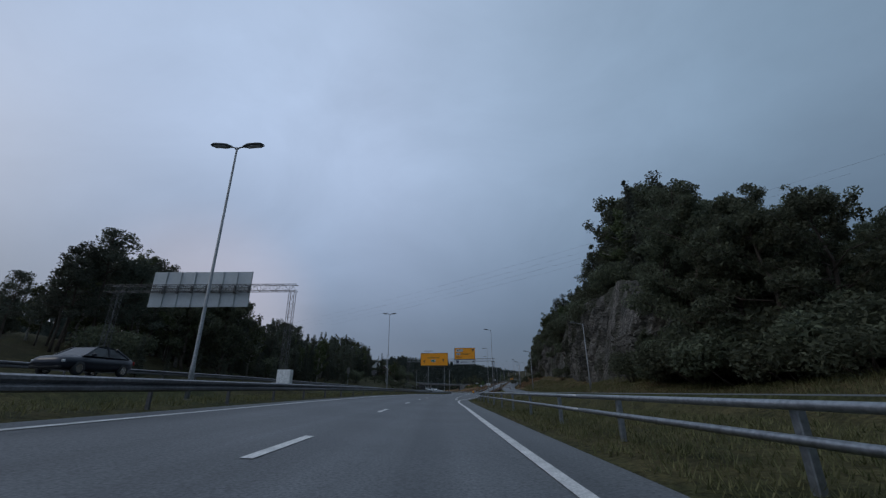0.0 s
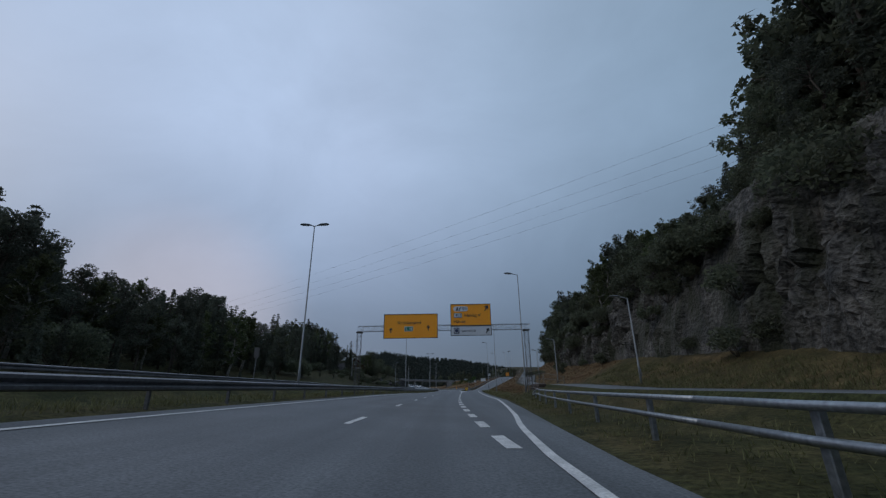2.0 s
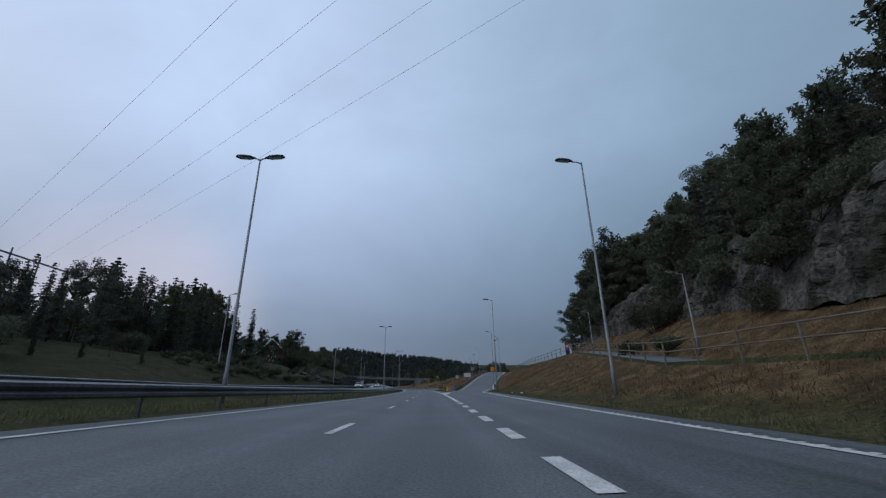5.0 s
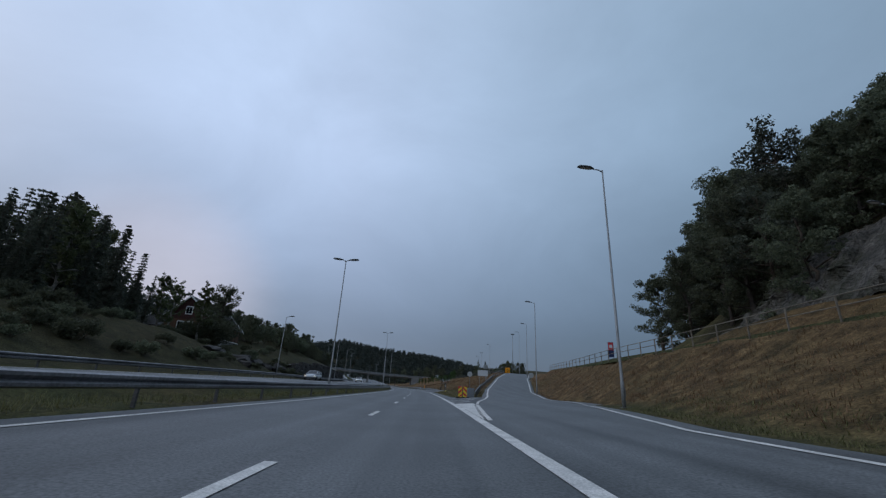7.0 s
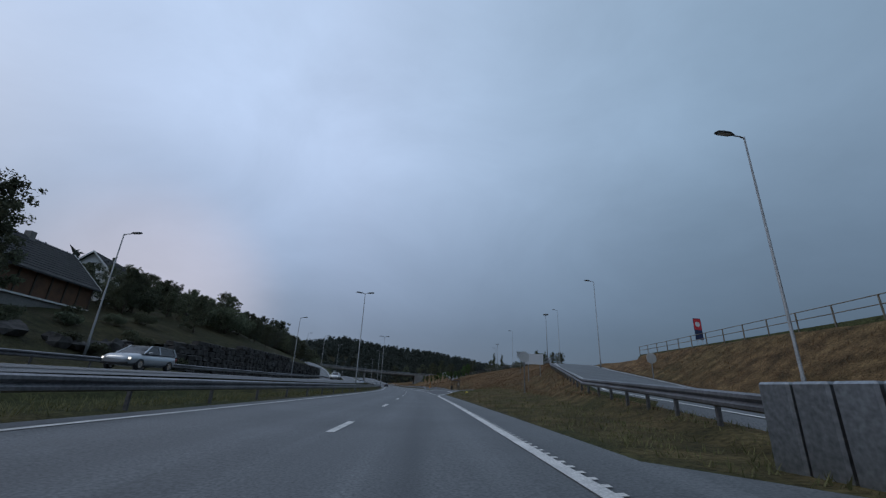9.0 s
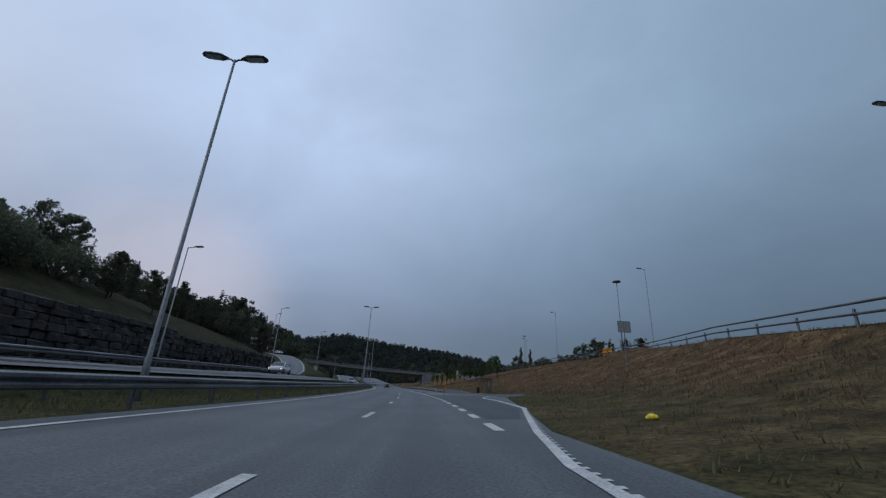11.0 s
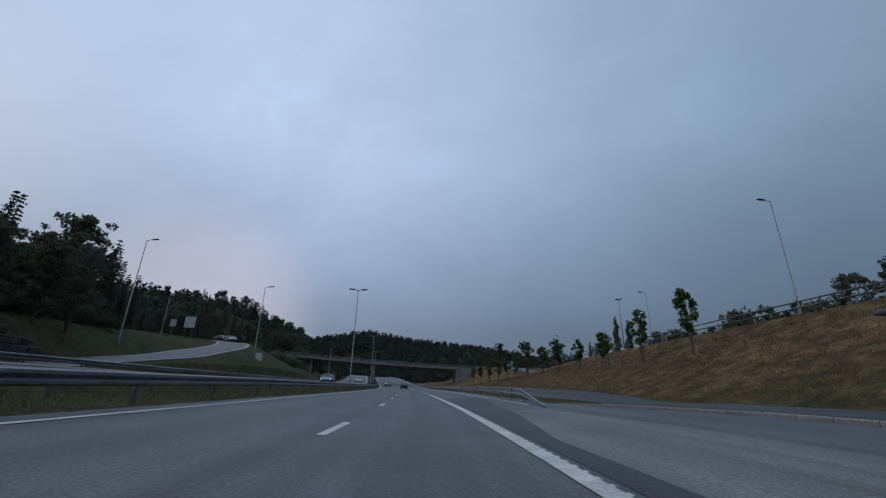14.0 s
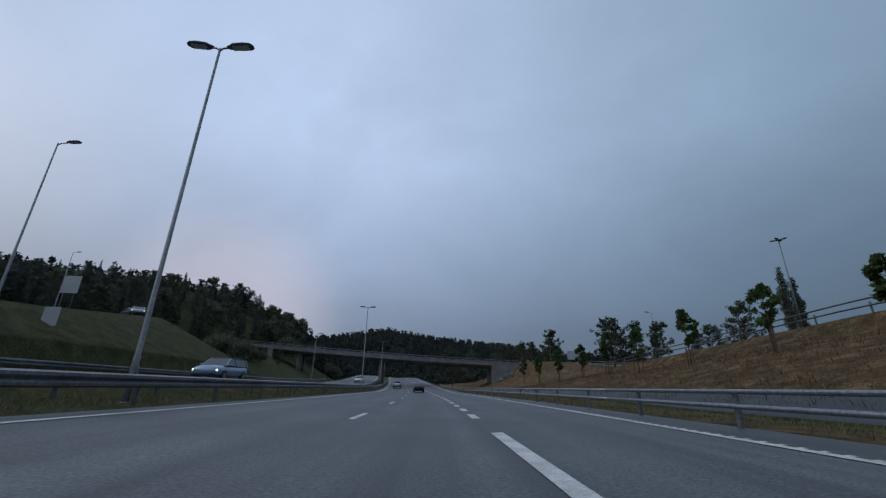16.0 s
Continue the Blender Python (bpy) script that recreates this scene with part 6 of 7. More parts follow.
# ---- the rock face ----
def rock_face():
    """A blasted cliff: slabs and clefts stepped by cells, with fine breakage over them."""
    ss = list(np.arange(27, 184, 0.32))
    nv = 46
    vs, fs = [], []
    for s in ss:
        ro, rz = right_knots(s)
        o0, z0, o1, z1 = ro[5], rz[5] - 0.5, ro[6] + 0.4, rz[6] + 0.6
        fade = min(1.0, (s - 27) / 6, (184 - s) / 12)
        z1 = z0 + (z1 - z0) * max(0.15, fade) + 1.1 * noise.noise(Vector((s * 0.17, 2.2, 0)))
        for k in range(nv):
            u = k / (nv - 1)
            z = z0 + (z1 - z0) * u + 0.3 * noise.noise(Vector((s * 0.9, u * 9, 3)))
            o = o0 + (o1 - o0) * (u ** 1.3) - 0.6
            w = s + z * 0.12 + 0.5 * noise.noise(Vector((s * 0.3, z * 0.2, 31)))
            near, _ = noise.voronoi(Vector((w * 0.75, z * 0.17, 0.4)))
            small, at_ = noise.voronoi(Vector((w * 1.7, z * 0.22, 3.4)))
            d = noise.cell(Vector((w * 0.23, z * 0.05, 0.5))) * 1.3 + noise.cell(Vector((w * 0.6 - z * 0.1, z * 0.09, 4.5))) * 0.8 + noise.cell(Vector((w * 1.3, z * 0.1, 7.5))) * 0.3 + noise.cell(Vector((w * 2.6 + z * 0.1, z * 0.2, 2.5))) * 0.12
            p = Vector((s * 0.16 + z * 0.05, z * 0.06, 1.7))
            d = d * 0.6 + noise.noise(p * 2) * 0.9 + noise.noise(p * 9) * 0.3 + noise.noise(p * 27) * 0.1
            d += 0.75 * noise.cell(_[0] * 3.1) + 0.22 * noise.cell(at_[0] * 3.1)
            d -= 0.7 * max(0.0, 1 - (near[1] - near[0]) / 0.16) + 0.12 * max(0.0, 1 - (small[1] - small[0]) / 0.16)
            cleft = abs(noise.noise(Vector((w * 0.22, z * 0.03, 11))))
            d -= 1.3 * max(0.0, 1 - cleft / 0.09)
            ledge = abs(noise.noise(Vector((s * 0.07, z * 0.33 + s * 0.05, 21))))
            d -= 0.1 * max(0.0, 1 - ledge / 0.1)
            d += 2.0 * abs(noise.noise(Vector((w * 0.30, z * 0.035, 41)))) + 0.9 * abs(noise.noise(Vector((w * 0.85, z * 0.09, 47)))) - 0.7
            d = max(d + 0.6, -0.2)
            d *= 0.8 * min(1, 3 * u + 0.2) * min(1, 4 * (1 - u) + 0.25)
            x, y = plan(s + 0.25 * noise.noise(Vector((s * 2, z * 1.1, 8))), o - d)
            vs.append((float(x), float(y), float(z)))
        ox, oy = plan(s, o1 + 2.6)
        vs.append((float(ox), float(oy), float(z1 - 1.2)))
    n = nv + 1
    for k in range(len(ss) - 1):
        for j in range(n - 1):
            a = k * n + j
            fs.append((a, a + n, a + n + 1, a + 1))
    me = bpy.data.meshes.new("rock_face")
    me.from_pydata(vs, [], fs)
    me.materials.append(M_CLIFF)
    tagged(new("rock_face", me), "steep grey blasted rock face with clefts and ledges", "cliff", kind="structure")


def cliff_material():
    m = material("cliff_rock", (0.118, 0.108, 0.094), 0.92, 0, (0.036, 0.034, 0.029), 0.55, 3.6, 1.0, 0.35, speck=0.55)
    t = m.node_tree
    b = t.nodes["Principled BSDF"]
    tc = t.nodes.new("ShaderNodeTexCoord")
    mp = t.nodes.new("ShaderNodeMapping")
    mp.inputs["Scale"].default_value = (0.9, 0.9, 0.22)
    t.links.new(tc.outputs["Object"], mp.inputs[0])
    vo = t.nodes.new("ShaderNodeTexVoronoi")
    vo.feature = "DISTANCE_TO_EDGE"
    vo.inputs["Scale"].default_value = 0.9
    t.links.new(mp.outputs[0], vo.inputs["Vector"])
    # shade in the cracks put into the colour: darker along the cell edges
    cr = t.nodes.new("ShaderNodeMapRange")
    cr.inputs["From Max"].default_value = 0.06
    cr.inputs["To Min"].default_value = 0.5
    cr.inputs["To Max"].default_value = 1.0
    t.links.new(vo.outputs["Distance"], cr.inputs["Value"])
    ns = t.nodes.new("ShaderNodeTexNoise")
    ns.inputs["Scale"].default_value = 0.5
    ns.inputs["Detail"].default_value = 8
    ns.inputs["Roughness"].default_value = 0.65
    t.links.new(mp.outputs[0], ns.inputs["Vector"])
    moss = t.nodes.new("ShaderNodeMapRange")
    moss.inputs["From Min"].default_value = 0.47
    moss.inputs["From Max"].default_value = 0.64
    t.links.new(ns.outputs["Fac"], moss.inputs["Value"])
    old = b.inputs["Base Color"].links[0].from_socket
    sc = t.nodes.new("ShaderNodeVectorMath")
    sc.operation = "SCALE"
    t.links.new(old, sc.inputs[0])
    t.links.new(cr.outputs[0], sc.inputs["Scale"])
    mx = t.nodes.new("ShaderNodeMix")
    mx.data_type = "RGBA"
    t.links.new(moss.outputs[0], mx.inputs["Factor"])
    t.links.new(sc.outputs[0], mx.inputs["A"])
    mx.inputs["B"].default_value = (0.028, 0.03, 0.015, 1)
    t.links.new(mx.outputs["Result"], b.inputs["Base Color"])
    return m


M_BROWNSTONE = material("brown_stone", (0.095, 0.072, 0.058), 0.9, 0, (0.05, 0.04, 0.034), 1.4, 8.0, 0.7, 0.04, variety=0.3)
M_CLIFF = cliff_material()
rock_face()


def boulder(seed, sx, sy, sz):
    rng = np.random.default_rng(seed)
    bm = bmesh.new()
    bmesh.ops.create_icosphere(bm, subdivisions=2, radius=1)
    off = Vector(rng.random(3) * 50)
    for v in bm.verts:
        k = 1 + 0.35 * noise.cell(v.co * 1.3 + off) - 0.15 + 0.2 * noise.noise(v.co * 2 + off)
        v.co = Vector((v.co.x * sx * k, v.co.y * sy * k, v.co.z * sz * k))
    me = bpy.data.meshes.new("boulder")
    bm.to_mesh(me)
    bm.free()
    return me


# squared stones stacked at the corner of the side road
rng = np.random.default_rng(91)
def rough_block(rng, jitter=0.05):
    bm = bmesh.new()
    bmesh.ops.create_cube(bm, size=1)
    bmesh.ops.bevel(bm, geom=bm.edges[:], offset=0.07 + 0.06 * rng.random(), segments=1, affect="EDGES")
    for v in bm.verts:
        v.co += Vector(rng.normal(size=3)) * jitter
    me = bpy.data.meshes.new("stone")
    bm.to_mesh(me)
    bm.free()
    return me


stack = thing("stone_revetment", at(81.5, 9.15, float(road_z(81.5, 8)) + 0.3), "low revetment of dark stacked stones below the fence", "stone wall")
for row, (y0, n) in enumerate(((-2.9, 4), (-2.7, 4), (-2.3, 3))):
    y = y0
    for k in range(n):
        w = 0.6 + 0.7 * rng.random()
        h = 0.3 + 0.08 * rng.random()
        part("stone", rough_block(rng, 0.06), M_BROWNSTONE, stack, m=pose(0.12 * row + 0.1 * rng.normal(), y + w / 2, row * 0.34 + h / 2, 3 * rng.normal(), 3 * rng.normal(), 5 * rng.normal()) @ Matrix.Diagonal((0.8, w, h, 1)))
        y += w + 0.03


# ---- fence along the side road ----
FENCE_POST = Build().box(-0.038, 0.038, -0.038, 0.038, -0.4, 1.15, chamfer=0.01).mesh("post")
FENCE_POST.materials.append(M_WOOD)


def path_z(s):
    return float(table(PATH_Z, s))


fence = thing("fence", Matrix.Identity(4), "weathered grey two-rail fence on posts beside the path", "fence")
fpts = {0.62: [], 1.12: []}
for s in np.arange(79.5, 236, 3.0):
    o = float(table(PATH_L, s)) - 0.25
    x, y = plan(s, o)
    z = path_z(float(s)) - 0.05
    ob = part("post", FENCE_POST, M_WOOD, fence)
    ob.matrix_local = pose(float(x), float(y), z, 0, 0, heading(s))
    for hz in fpts:
        fpts[hz].append((float(x), float(y), z + hz))
for hz, pts in fpts.items():
    for k in range(len(pts) - 1):
        part("rail", Build().tube([pts[k], pts[k + 1]], 0.03, 7), M_WOOD, fence)
x0, y0 = plan(79.5, 9.4)
x1, y1 = plan(78.6, 11.2)
for hz in fpts:
    part("rail", Build().tube([fpts[hz][0], (float(x1), float(y1), ground_z(78.6, 11.2) + hz * 0.75)], 0.03, 7), M_WOOD, fence)
ob = part("post", FENCE_POST, M_WOOD, fence)
ob.matrix_local = pose(float(x1), float(y1), ground_z(78.6, 11.2) - 0.3, 0, 0, 0)

# ---- dry-stone wall beyond the oncoming lanes ----
WALL_TOP = [(221, 4.0), (228, 4.6), (245, 5.2), (262, 4.9), (277, 4.7), (295, 4.8), (305, 4.5), (309, 4.0), (313, 2.9), (316, 1.6), (318.5, 0.5)]
WALL_OFF = [(221, -23.6), (297, -23.6), (300, -25.2), (306, -26.6), (312, -28.0), (319, -29.6)]


def stone_wall():
    rng = np.random.default_rng(77)
    wall = thing("stone_wall", Matrix.Identity(4), "dark dry-stone retaining wall of large rough blocks", "stone wall", kind="structure")
    shapes = []
    for k in range(10):
        bm = bmesh.new()
        bmesh.ops.create_cube(bm, size=1)
        bmesh.ops.bevel(bm, geom=bm.edges[:], offset=0.08 + 0.05 * rng.random(), segments=1, affect="EDGES")
        for v in bm.verts:
            v.co += Vector(rng.normal(size=3)) * 0.045
        me = bpy.data.meshes.new("stone")
        bm.to_mesh(me)
        bm.free()
        me.materials.append(M_STONE)
        shapes.append(me)
    joined = Build()
    singles = 0
    z = 0.55
    row = 0
    while z < 5.6:
        h = 0.42 + 0.2 * rng.random()
        s = 221 + 0.6 * rng.random()
        while s < 318:
            w = 0.6 + 0.75 * rng.random()
            if z + h * 0.6 < float(table(WALL_TOP, s + w / 2)):
                o = float(table(WALL_OFF, s + w / 2)) - (z - 0.6) * 0.16 + 0.12 * rng.normal()
                x, y = plan(s + w / 2, o - 0.35)
                m = pose(float(x), float(y), z + h / 2, 3 * rng.normal(), 3 * rng.normal(), heading(s) + 4 * rng.normal()) @ Matrix.Diagonal((0.9, w * 0.97, h * 0.97, 1))
                me = shapes[int(rng.integers(10))]
                if 262 < s < 314 and singles < 290 and z > 1.5:
                    part("stone", me, M_STONE, wall).matrix_local = m
                    singles += 1
                else:
                    joined.add([m @ v.co for v in me.vertices], [tuple(p.vertices) for p in me.polygons])
            s += w
        z += h
        row += 1
    part("stones", joined, M_STONE, wall, kind="stuff")
    b = Build()
    vs = []
    st = steps(220.5, 318.5, 2.0)
    for s in st:
        t = float(table(WALL_TOP, s))
        for o, zz in ((-0.5, 0.2), (-0.5 - 0.16 * t, t - 0.25), (-3.9, t - 0.2)):
            x, y = plan(s, float(table(WALL_OFF, s)) + o)
            vs.append((float(x), float(y), zz))
    fs = []
    for k in range(len(st) - 1):
        for j in range(2):
            a = k * 3 + j
            fs.append((a, a + 3, a + 4, a + 1))
    part("backing", b.add(vs, fs), M_STONE, wall)


stone_wall()


# ---- road bridge ----
def bridge():
    BS = 436.0
    br = thing("road_bridge", at(BS, 0, 0, -4), "grey concrete road bridge over the carriageways", "bridge", kind="structure")
    xs = list(np.linspace(-44, 36, 21))

    def zc(x):
        return 8.4 - 0.043 * x + 0.0004 * x * x

    def bar(y0, y1, d0, d1, x0=-44.0, x1=36.0):
        pts = [x for x in xs if x0 <= x <= x1]
        secs = []
        b = Build()
        for x in pts:
            secs.append([(x, y0, zc(x) + d0), (x, y1, zc(x) + d0), (x, y1, zc(x) + d1), (x, y0, zc(x) + d1)])
        vs = [v for q in secs for v in q]
        fs = []
        for k in range(len(pts) - 1):
            for j in range(4):
                fs.append((k * 4 + j, k * 4 + (j + 1) % 4, k * 4 + 4 + (j + 1) % 4, k * 4 + 4 + j))
        fs += [(3, 2, 1, 0), tuple(range(len(vs) - 4, len(vs)))]
        return b.add(vs, fs)

    part("deck", bar(-4.2, 4.2, -0.5, -0.2), M_CONC, br)
    part("girder", bar(-3.0, -2.0, -1.15, -0.5), M_CONC, br)
    part("girder", bar(2.0, 3.0, -1.15, -0.5), M_CONC, br)
    for y0, y1 in ((-4.5, -4.2), (4.2, 4.5)):
        part("edge_beam", bar(y0, y1, -0.62, 0.2), M_CONC, br)
        part("parapet_rail", bar(y0 + 0.1, y1 - 0.1, 0.85, 0.97), M_STEEL, br)
        part("parapet_rail", bar(y0 + 0.12, y1 - 0.12, 0.45, 0.53), M_STEEL, br)
        for x in np.arange(-42, 36, 2.0):
            part("parapet_post", Build().box(x - 0.05, x + 0.05, (y0 + y1) / 2 - 0.05, (y0 + y1) / 2 + 0.05, zc(x) + 0.05, zc(x) + 0.9), M_STEEL, br)
    for y in (-2.5, 2.5):
        part("pier", Build().tube([(-8.6, y, -0.5), (-8.6, y, zc(-8.6) - 1.1)], 0.5, 14), M_CONC, br, smooth=True)
        part("pier", Build().tube([(-31, y, 2.0), (-31, y, zc(-31) - 1.1)], 0.45, 14), M_CONC, br, smooth=True)
    part("abutment", Build().box(21.6, 22.8, -4.4, 4.4, -0.5, zc(22) - 0.5, chamfer=0.05), M_CONC, br)
    part("wing_wall", Build().box(22.8, 29.5, -4.5, -4.0, -0.5, zc(26) - 0.62, chamfer=0.05), M_CONC, br)
    part("wing_wall", Build().box(22.8, 29.5, 4.0, 4.5, -0.5, zc(26) - 0.62, chamfer=0.05), M_CONC, br)
    part("abutment", Build().box(-39.0, -37.6, -4.4, 4.4, 2.5, zc(-38) - 0.5, chamfer=0.05), M_CONC, br)
    part("bank_seat", Build().box(29.0, 36.0, -4.2, 4.2, 3.0, zc(36) - 0.52), M_CONC, br)


bridge()
rng = np.random.default_rng(6)
for k in range(14):
    s, o = 196 + 26 * rng.random(), -24.2 - 4.5 * rng.random()
    me = boulder(740 + k, 0.6 + 0.9 * rng.random(), 0.6 + 0.7 * rng.random(), 0.5 + 0.4 * rng.random())
    me.materials.append(M_STONE)
    single("boulder", me, M_STONE, "dark rock showing through the grassy slope", "boulder", "rocks on the slope", m=at(s, o, ground_z(s, o) + 0.1, float(rng.random() * 360)))
rng = np.random.default_rng(5)
for k in range(26):
    s, o = 421 + 11 * rng.random(), 22.5 + 8 * rng.random()
    me = boulder(700 + k, 0.5 + 0.4 * rng.random(), 0.5 + 0.3 * rng.random(), 0.4 + 0.2 * rng.random())
    me.materials.append(M_ROCK)
    single("boulder", me, M_ROCK, "grey boulder on the bank below the bridge", "boulder", "boulders by the bridge", m=at(s, o, ground_z(s, o) + 0.1, float(rng.random() * 360)))


# ---- the red house ----
def window_part(parent, m, w, h):
    win = part("window", Build().box(-w / 2 - 0.12, w / 2 + 0.12, -0.05, 0.0, -0.12, h + 0.12, chamfer=0.01), M_WHITEPAINT, parent, "white-framed window", m=m)
    for x in (-1, 1):
        part("pane", Build().box(min(0, x * w / 2) + 0.03, max(0, x * w / 2) - 0.03, -0.065, -0.052, 0.05, h - 0.05), M_GLASS, win)
    return win


def gable_roof(hs, x0, x1, y0, y1, eave, ridge, along, mats=(0.5, 0.55)):
    """Two tiled slopes with white bargeboards; along: the axis that the ridge follows."""
    over, wide = mats
    if along == "y":
        c, half, e0, e1 = (x0 + x1) / 2, (x1 - x0) / 2 + wide, y0 - over, y1 + over
        put = lambda a, b, z: (c + a, b, z)
    else:
        c, half, e0, e1 = (y0 + y1) / 2, (y1 - y0) / 2 + wide, x0 - over, x1 + over
        put = lambda a, b, z: (b, c + a, z)
    low = eave - wide * (ridge - eave) / (half - wide)
    for sgn in (-1, 1):
        vs = [put(0, e0, ridge), put(0, e1, ridge), put(sgn * half, e1, low), put(sgn * half, e0, low)]
        vs += [(x, y, z - 0.18) for x, y, z in vs]
        roof = part("roof", Build().add(vs, [(0, 1, 2, 3), (7, 6, 5, 4), (0, 3, 7, 4), (1, 5, 6, 2), (3, 2, 6, 7), (0, 4, 5, 1)]), M_ROOF, hs)
        course = Build()
        for k in range(1, 13):
            w = k / 13
            a, z = sgn * half * w, ridge + (low - ridge) * w + 0.02
            course.add([put(a - sgn * 0.05, e0, z), put(a - sgn * 0.05, e1, z), put(a + sgn * 0.02, e1, z + 0.035), put(a + sgn * 0.02, e0, z + 0.035)], [(0, 1, 2, 3)])
        part("tile_course", course, M_ROOF, roof)
        for e in (e0 - 0.07, e1 + 0.01):
            vs = [put(0, e, ridge + 0.05), put(sgn * (half + 0.02), e, low + 0.05), put(sgn * (half + 0.02), e, low - 0.24), put(0, e, ridge - 0.24)]
            vs += [put(0, e + 0.06, ridge + 0.05), put(sgn * (half + 0.02), e + 0.06, low + 0.05), put(sgn * (half + 0.02), e + 0.06, low - 0.24), put(0, e + 0.06, ridge - 0.24)]
            part("bargeboard", Build().add(vs, [(0, 1, 2, 3), (7, 6, 5, 4), (0, 4, 5, 1), (3, 2, 6, 7), (1, 5, 6, 2), (0, 3, 7, 4)]), M_WHITEPAINT, hs)


def gable_walls(hs, x0, x1, y0, y1, foot, eave, ridge, along, mat):
    b = Build().box(x0, x1, y0, y1, foot, eave)
    cx, cy, top = (x0 + x1) / 2, (y0 + y1) / 2, ridge - 0.2
    if along == "y":
        b.add([(x0, y0, eave), (x1, y0, eave), (cx, y0, top), (x0, y1, eave), (x1, y1, eave), (cx, y1, top)], [(0, 1, 2), (5, 4, 3)])
    else:
        b.add([(x0, y0, eave), (x0, y1, eave), (x0, cy, top), (x1, y0, eave), (x1, y1, eave), (x1, cy, top)], [(2, 1, 0), (3, 4, 5)])
    return part("wall", b, mat, hs)


def house():
    hs = thing("house", at(219.8, -41.8, 7.6, 4), "dark red and brown timber house with white trim, dark roof", "house")
    L, W, H, R = 15.6, 7.4, 2.9, 6.5
    x0, x1, y0, y1 = -W / 2, W / 2, -L / 2, L / 2
    gable_walls(hs, x0, x1, y0, y1, -0.2, H, R, "y", M_BROWNTIMBER)
    bd = Build()
    for x in np.arange(x0, x1 + 0.01, 0.28):
        zt = H + (R - 0.25 - H) * (1 - abs(x) / (W / 2))
        if zt > 2.6:
            bd.box(x - 0.125, x + 0.125, y0 - 0.05, y0 - 0.01, 2.45, max(2.5, zt - 0.1))
    part("cladding", bd, M_REDPAINT, hs, "dark red vertical boards on the upper gable")
    for y in np.linspace(y0 + 0.1, y1 - 0.1, 9):
        part("wall_post", Build().box(x1, x1 + 0.09, y - 0.09, y + 0.09, 0.0, H - 0.1, chamfer=0.01), M_BARK, hs)
    for x in (x0 + 0.1, x1 - 0.1):
        part("wall_post", Build().box(x - 0.09, x + 0.09, y0 - 0.09, y0, 0.0, 2.4, chamfer=0.01), M_BARK, hs)
    part("sill_board", Build().box(x1, x1 + 0.16, y0 - 0.1, y1 + 0.1, -0.16, 0.0), M_WHITEPAINT, hs, "white board along the wall foot")
    part("sill_board", Build().box(x0, x1, y0 - 0.16, y0, -0.16, 0.0), M_WHITEPAINT, hs, "white board along the wall foot")
    gable_roof(hs, x0, x1, y0, y1, H, R, "y")
    face = pose(0, y0 - 0.06, 0)
    window_part(hs, face @ Matrix.Translation((-0.9, 0, 0.75)), 0.95, 1.25)
    window_part(hs, face @ Matrix.Translation((0.6, 0, 0.75)), 0.95, 1.25)
    window_part(hs, face @ Matrix.Translation((0, 0, 3.35)), 0.95, 1.2)
    part("chimney", Build().box(-0.35, 0.35, 1.6, 2.3, R - 1.0, R + 0.55, chamfer=0.03), M_CONC, hs)
    part("plinth", Build().box(x0 + 0.05, x1 - 0.05, y0 + 0.05, y1 - 0.05, -3.2, -0.2), M_CONC, hs)
    # wing with its ridge across
    gable_walls(hs, -9.2, x0, -3.6, 3.2, -1.5, 2.0, 4.4, "x", M_REDPAINT)
    gable_roof(hs, -9.2, x0 - 0.5, -3.6, 3.2, 2.0, 4.4, "x")
    for x in (-7.6, -5.4):
        window_part(hs, pose(x, -3.66, 0.2), 1.0, 1.1)
    g = ground_z(246, -51)
    h2 = thing("house", at(246, -51, g + 0.5, 10), "white timber house with a dark roof behind the trees", "house")
    gable_walls(h2, -3.3, 3.3, -4.5, 4.5, -2.0, 3.0, 6.2, "y", M_WHITEPAINT)
    gable_roof(h2, -3.3, 3.3, -4.5, 4.5, 3.0, 6.2, "y")
    window_part(h2, pose(0, -4.56, 3.4), 0.9, 1.1)
    window_part(h2, pose(-1.3, -4.56, 0.8), 1.0, 1.2)
    window_part(h2, pose(1.3, -4.56, 0.8), 1.0, 1.2)


house()

M_CLEAR = bpy.data.materials.new("shelter_glass")
M_CLEAR.use_nodes = True
_b = M_CLEAR.node_tree.nodes["Principled BSDF"]
_b.inputs["Transmission Weight"].default_value = 1.0
_b.inputs["Roughness"].default_value = 0.03
_b.inputs["IOR"].default_value = 1.03
_b.inputs["Base Color"].default_value = (0.82, 0.84, 0.83, 1)

# ---- bus stop ----
kerb = thing("kerb", Matrix.Identity(4), "grey concrete kerb along the bus stop pavement", "kerb", kind="structure")
KERB_OFF = [(262, 7.6), (268, 9.4), (273, 9.9), (292, 9.9), (298, 8.0), (302, 7.0)]
for s in np.arange(262, 302, 1.0):
    pts = []
    for ss in (float(s) + 0.01, float(s) + 0.99):
        o = float(table(KERB_OFF, ss))
        k = min(1.0, max(0.05, (ss - 262) / 6), max(0.05, (302 - ss) / 4))
        for do, dz in ((-0.08, -0.2), (0.1, -0.2), (0.1, 0.12 * k), (-0.05, 0.12 * k), (-0.08, 0.09 * k)):
            x, y = plan(ss, o + do)
            pts.append((float(x), float(y), float(road_z(ss, o)) + dz))
    part("kerbstone", Build().add(pts, [(j, (j + 1) % 5, 5 + (j + 1) % 5, 5 + j) for j in range(5)] + [(4, 3, 2, 1, 0), (5, 6, 7, 8, 9)]), M_CONC, kerb)
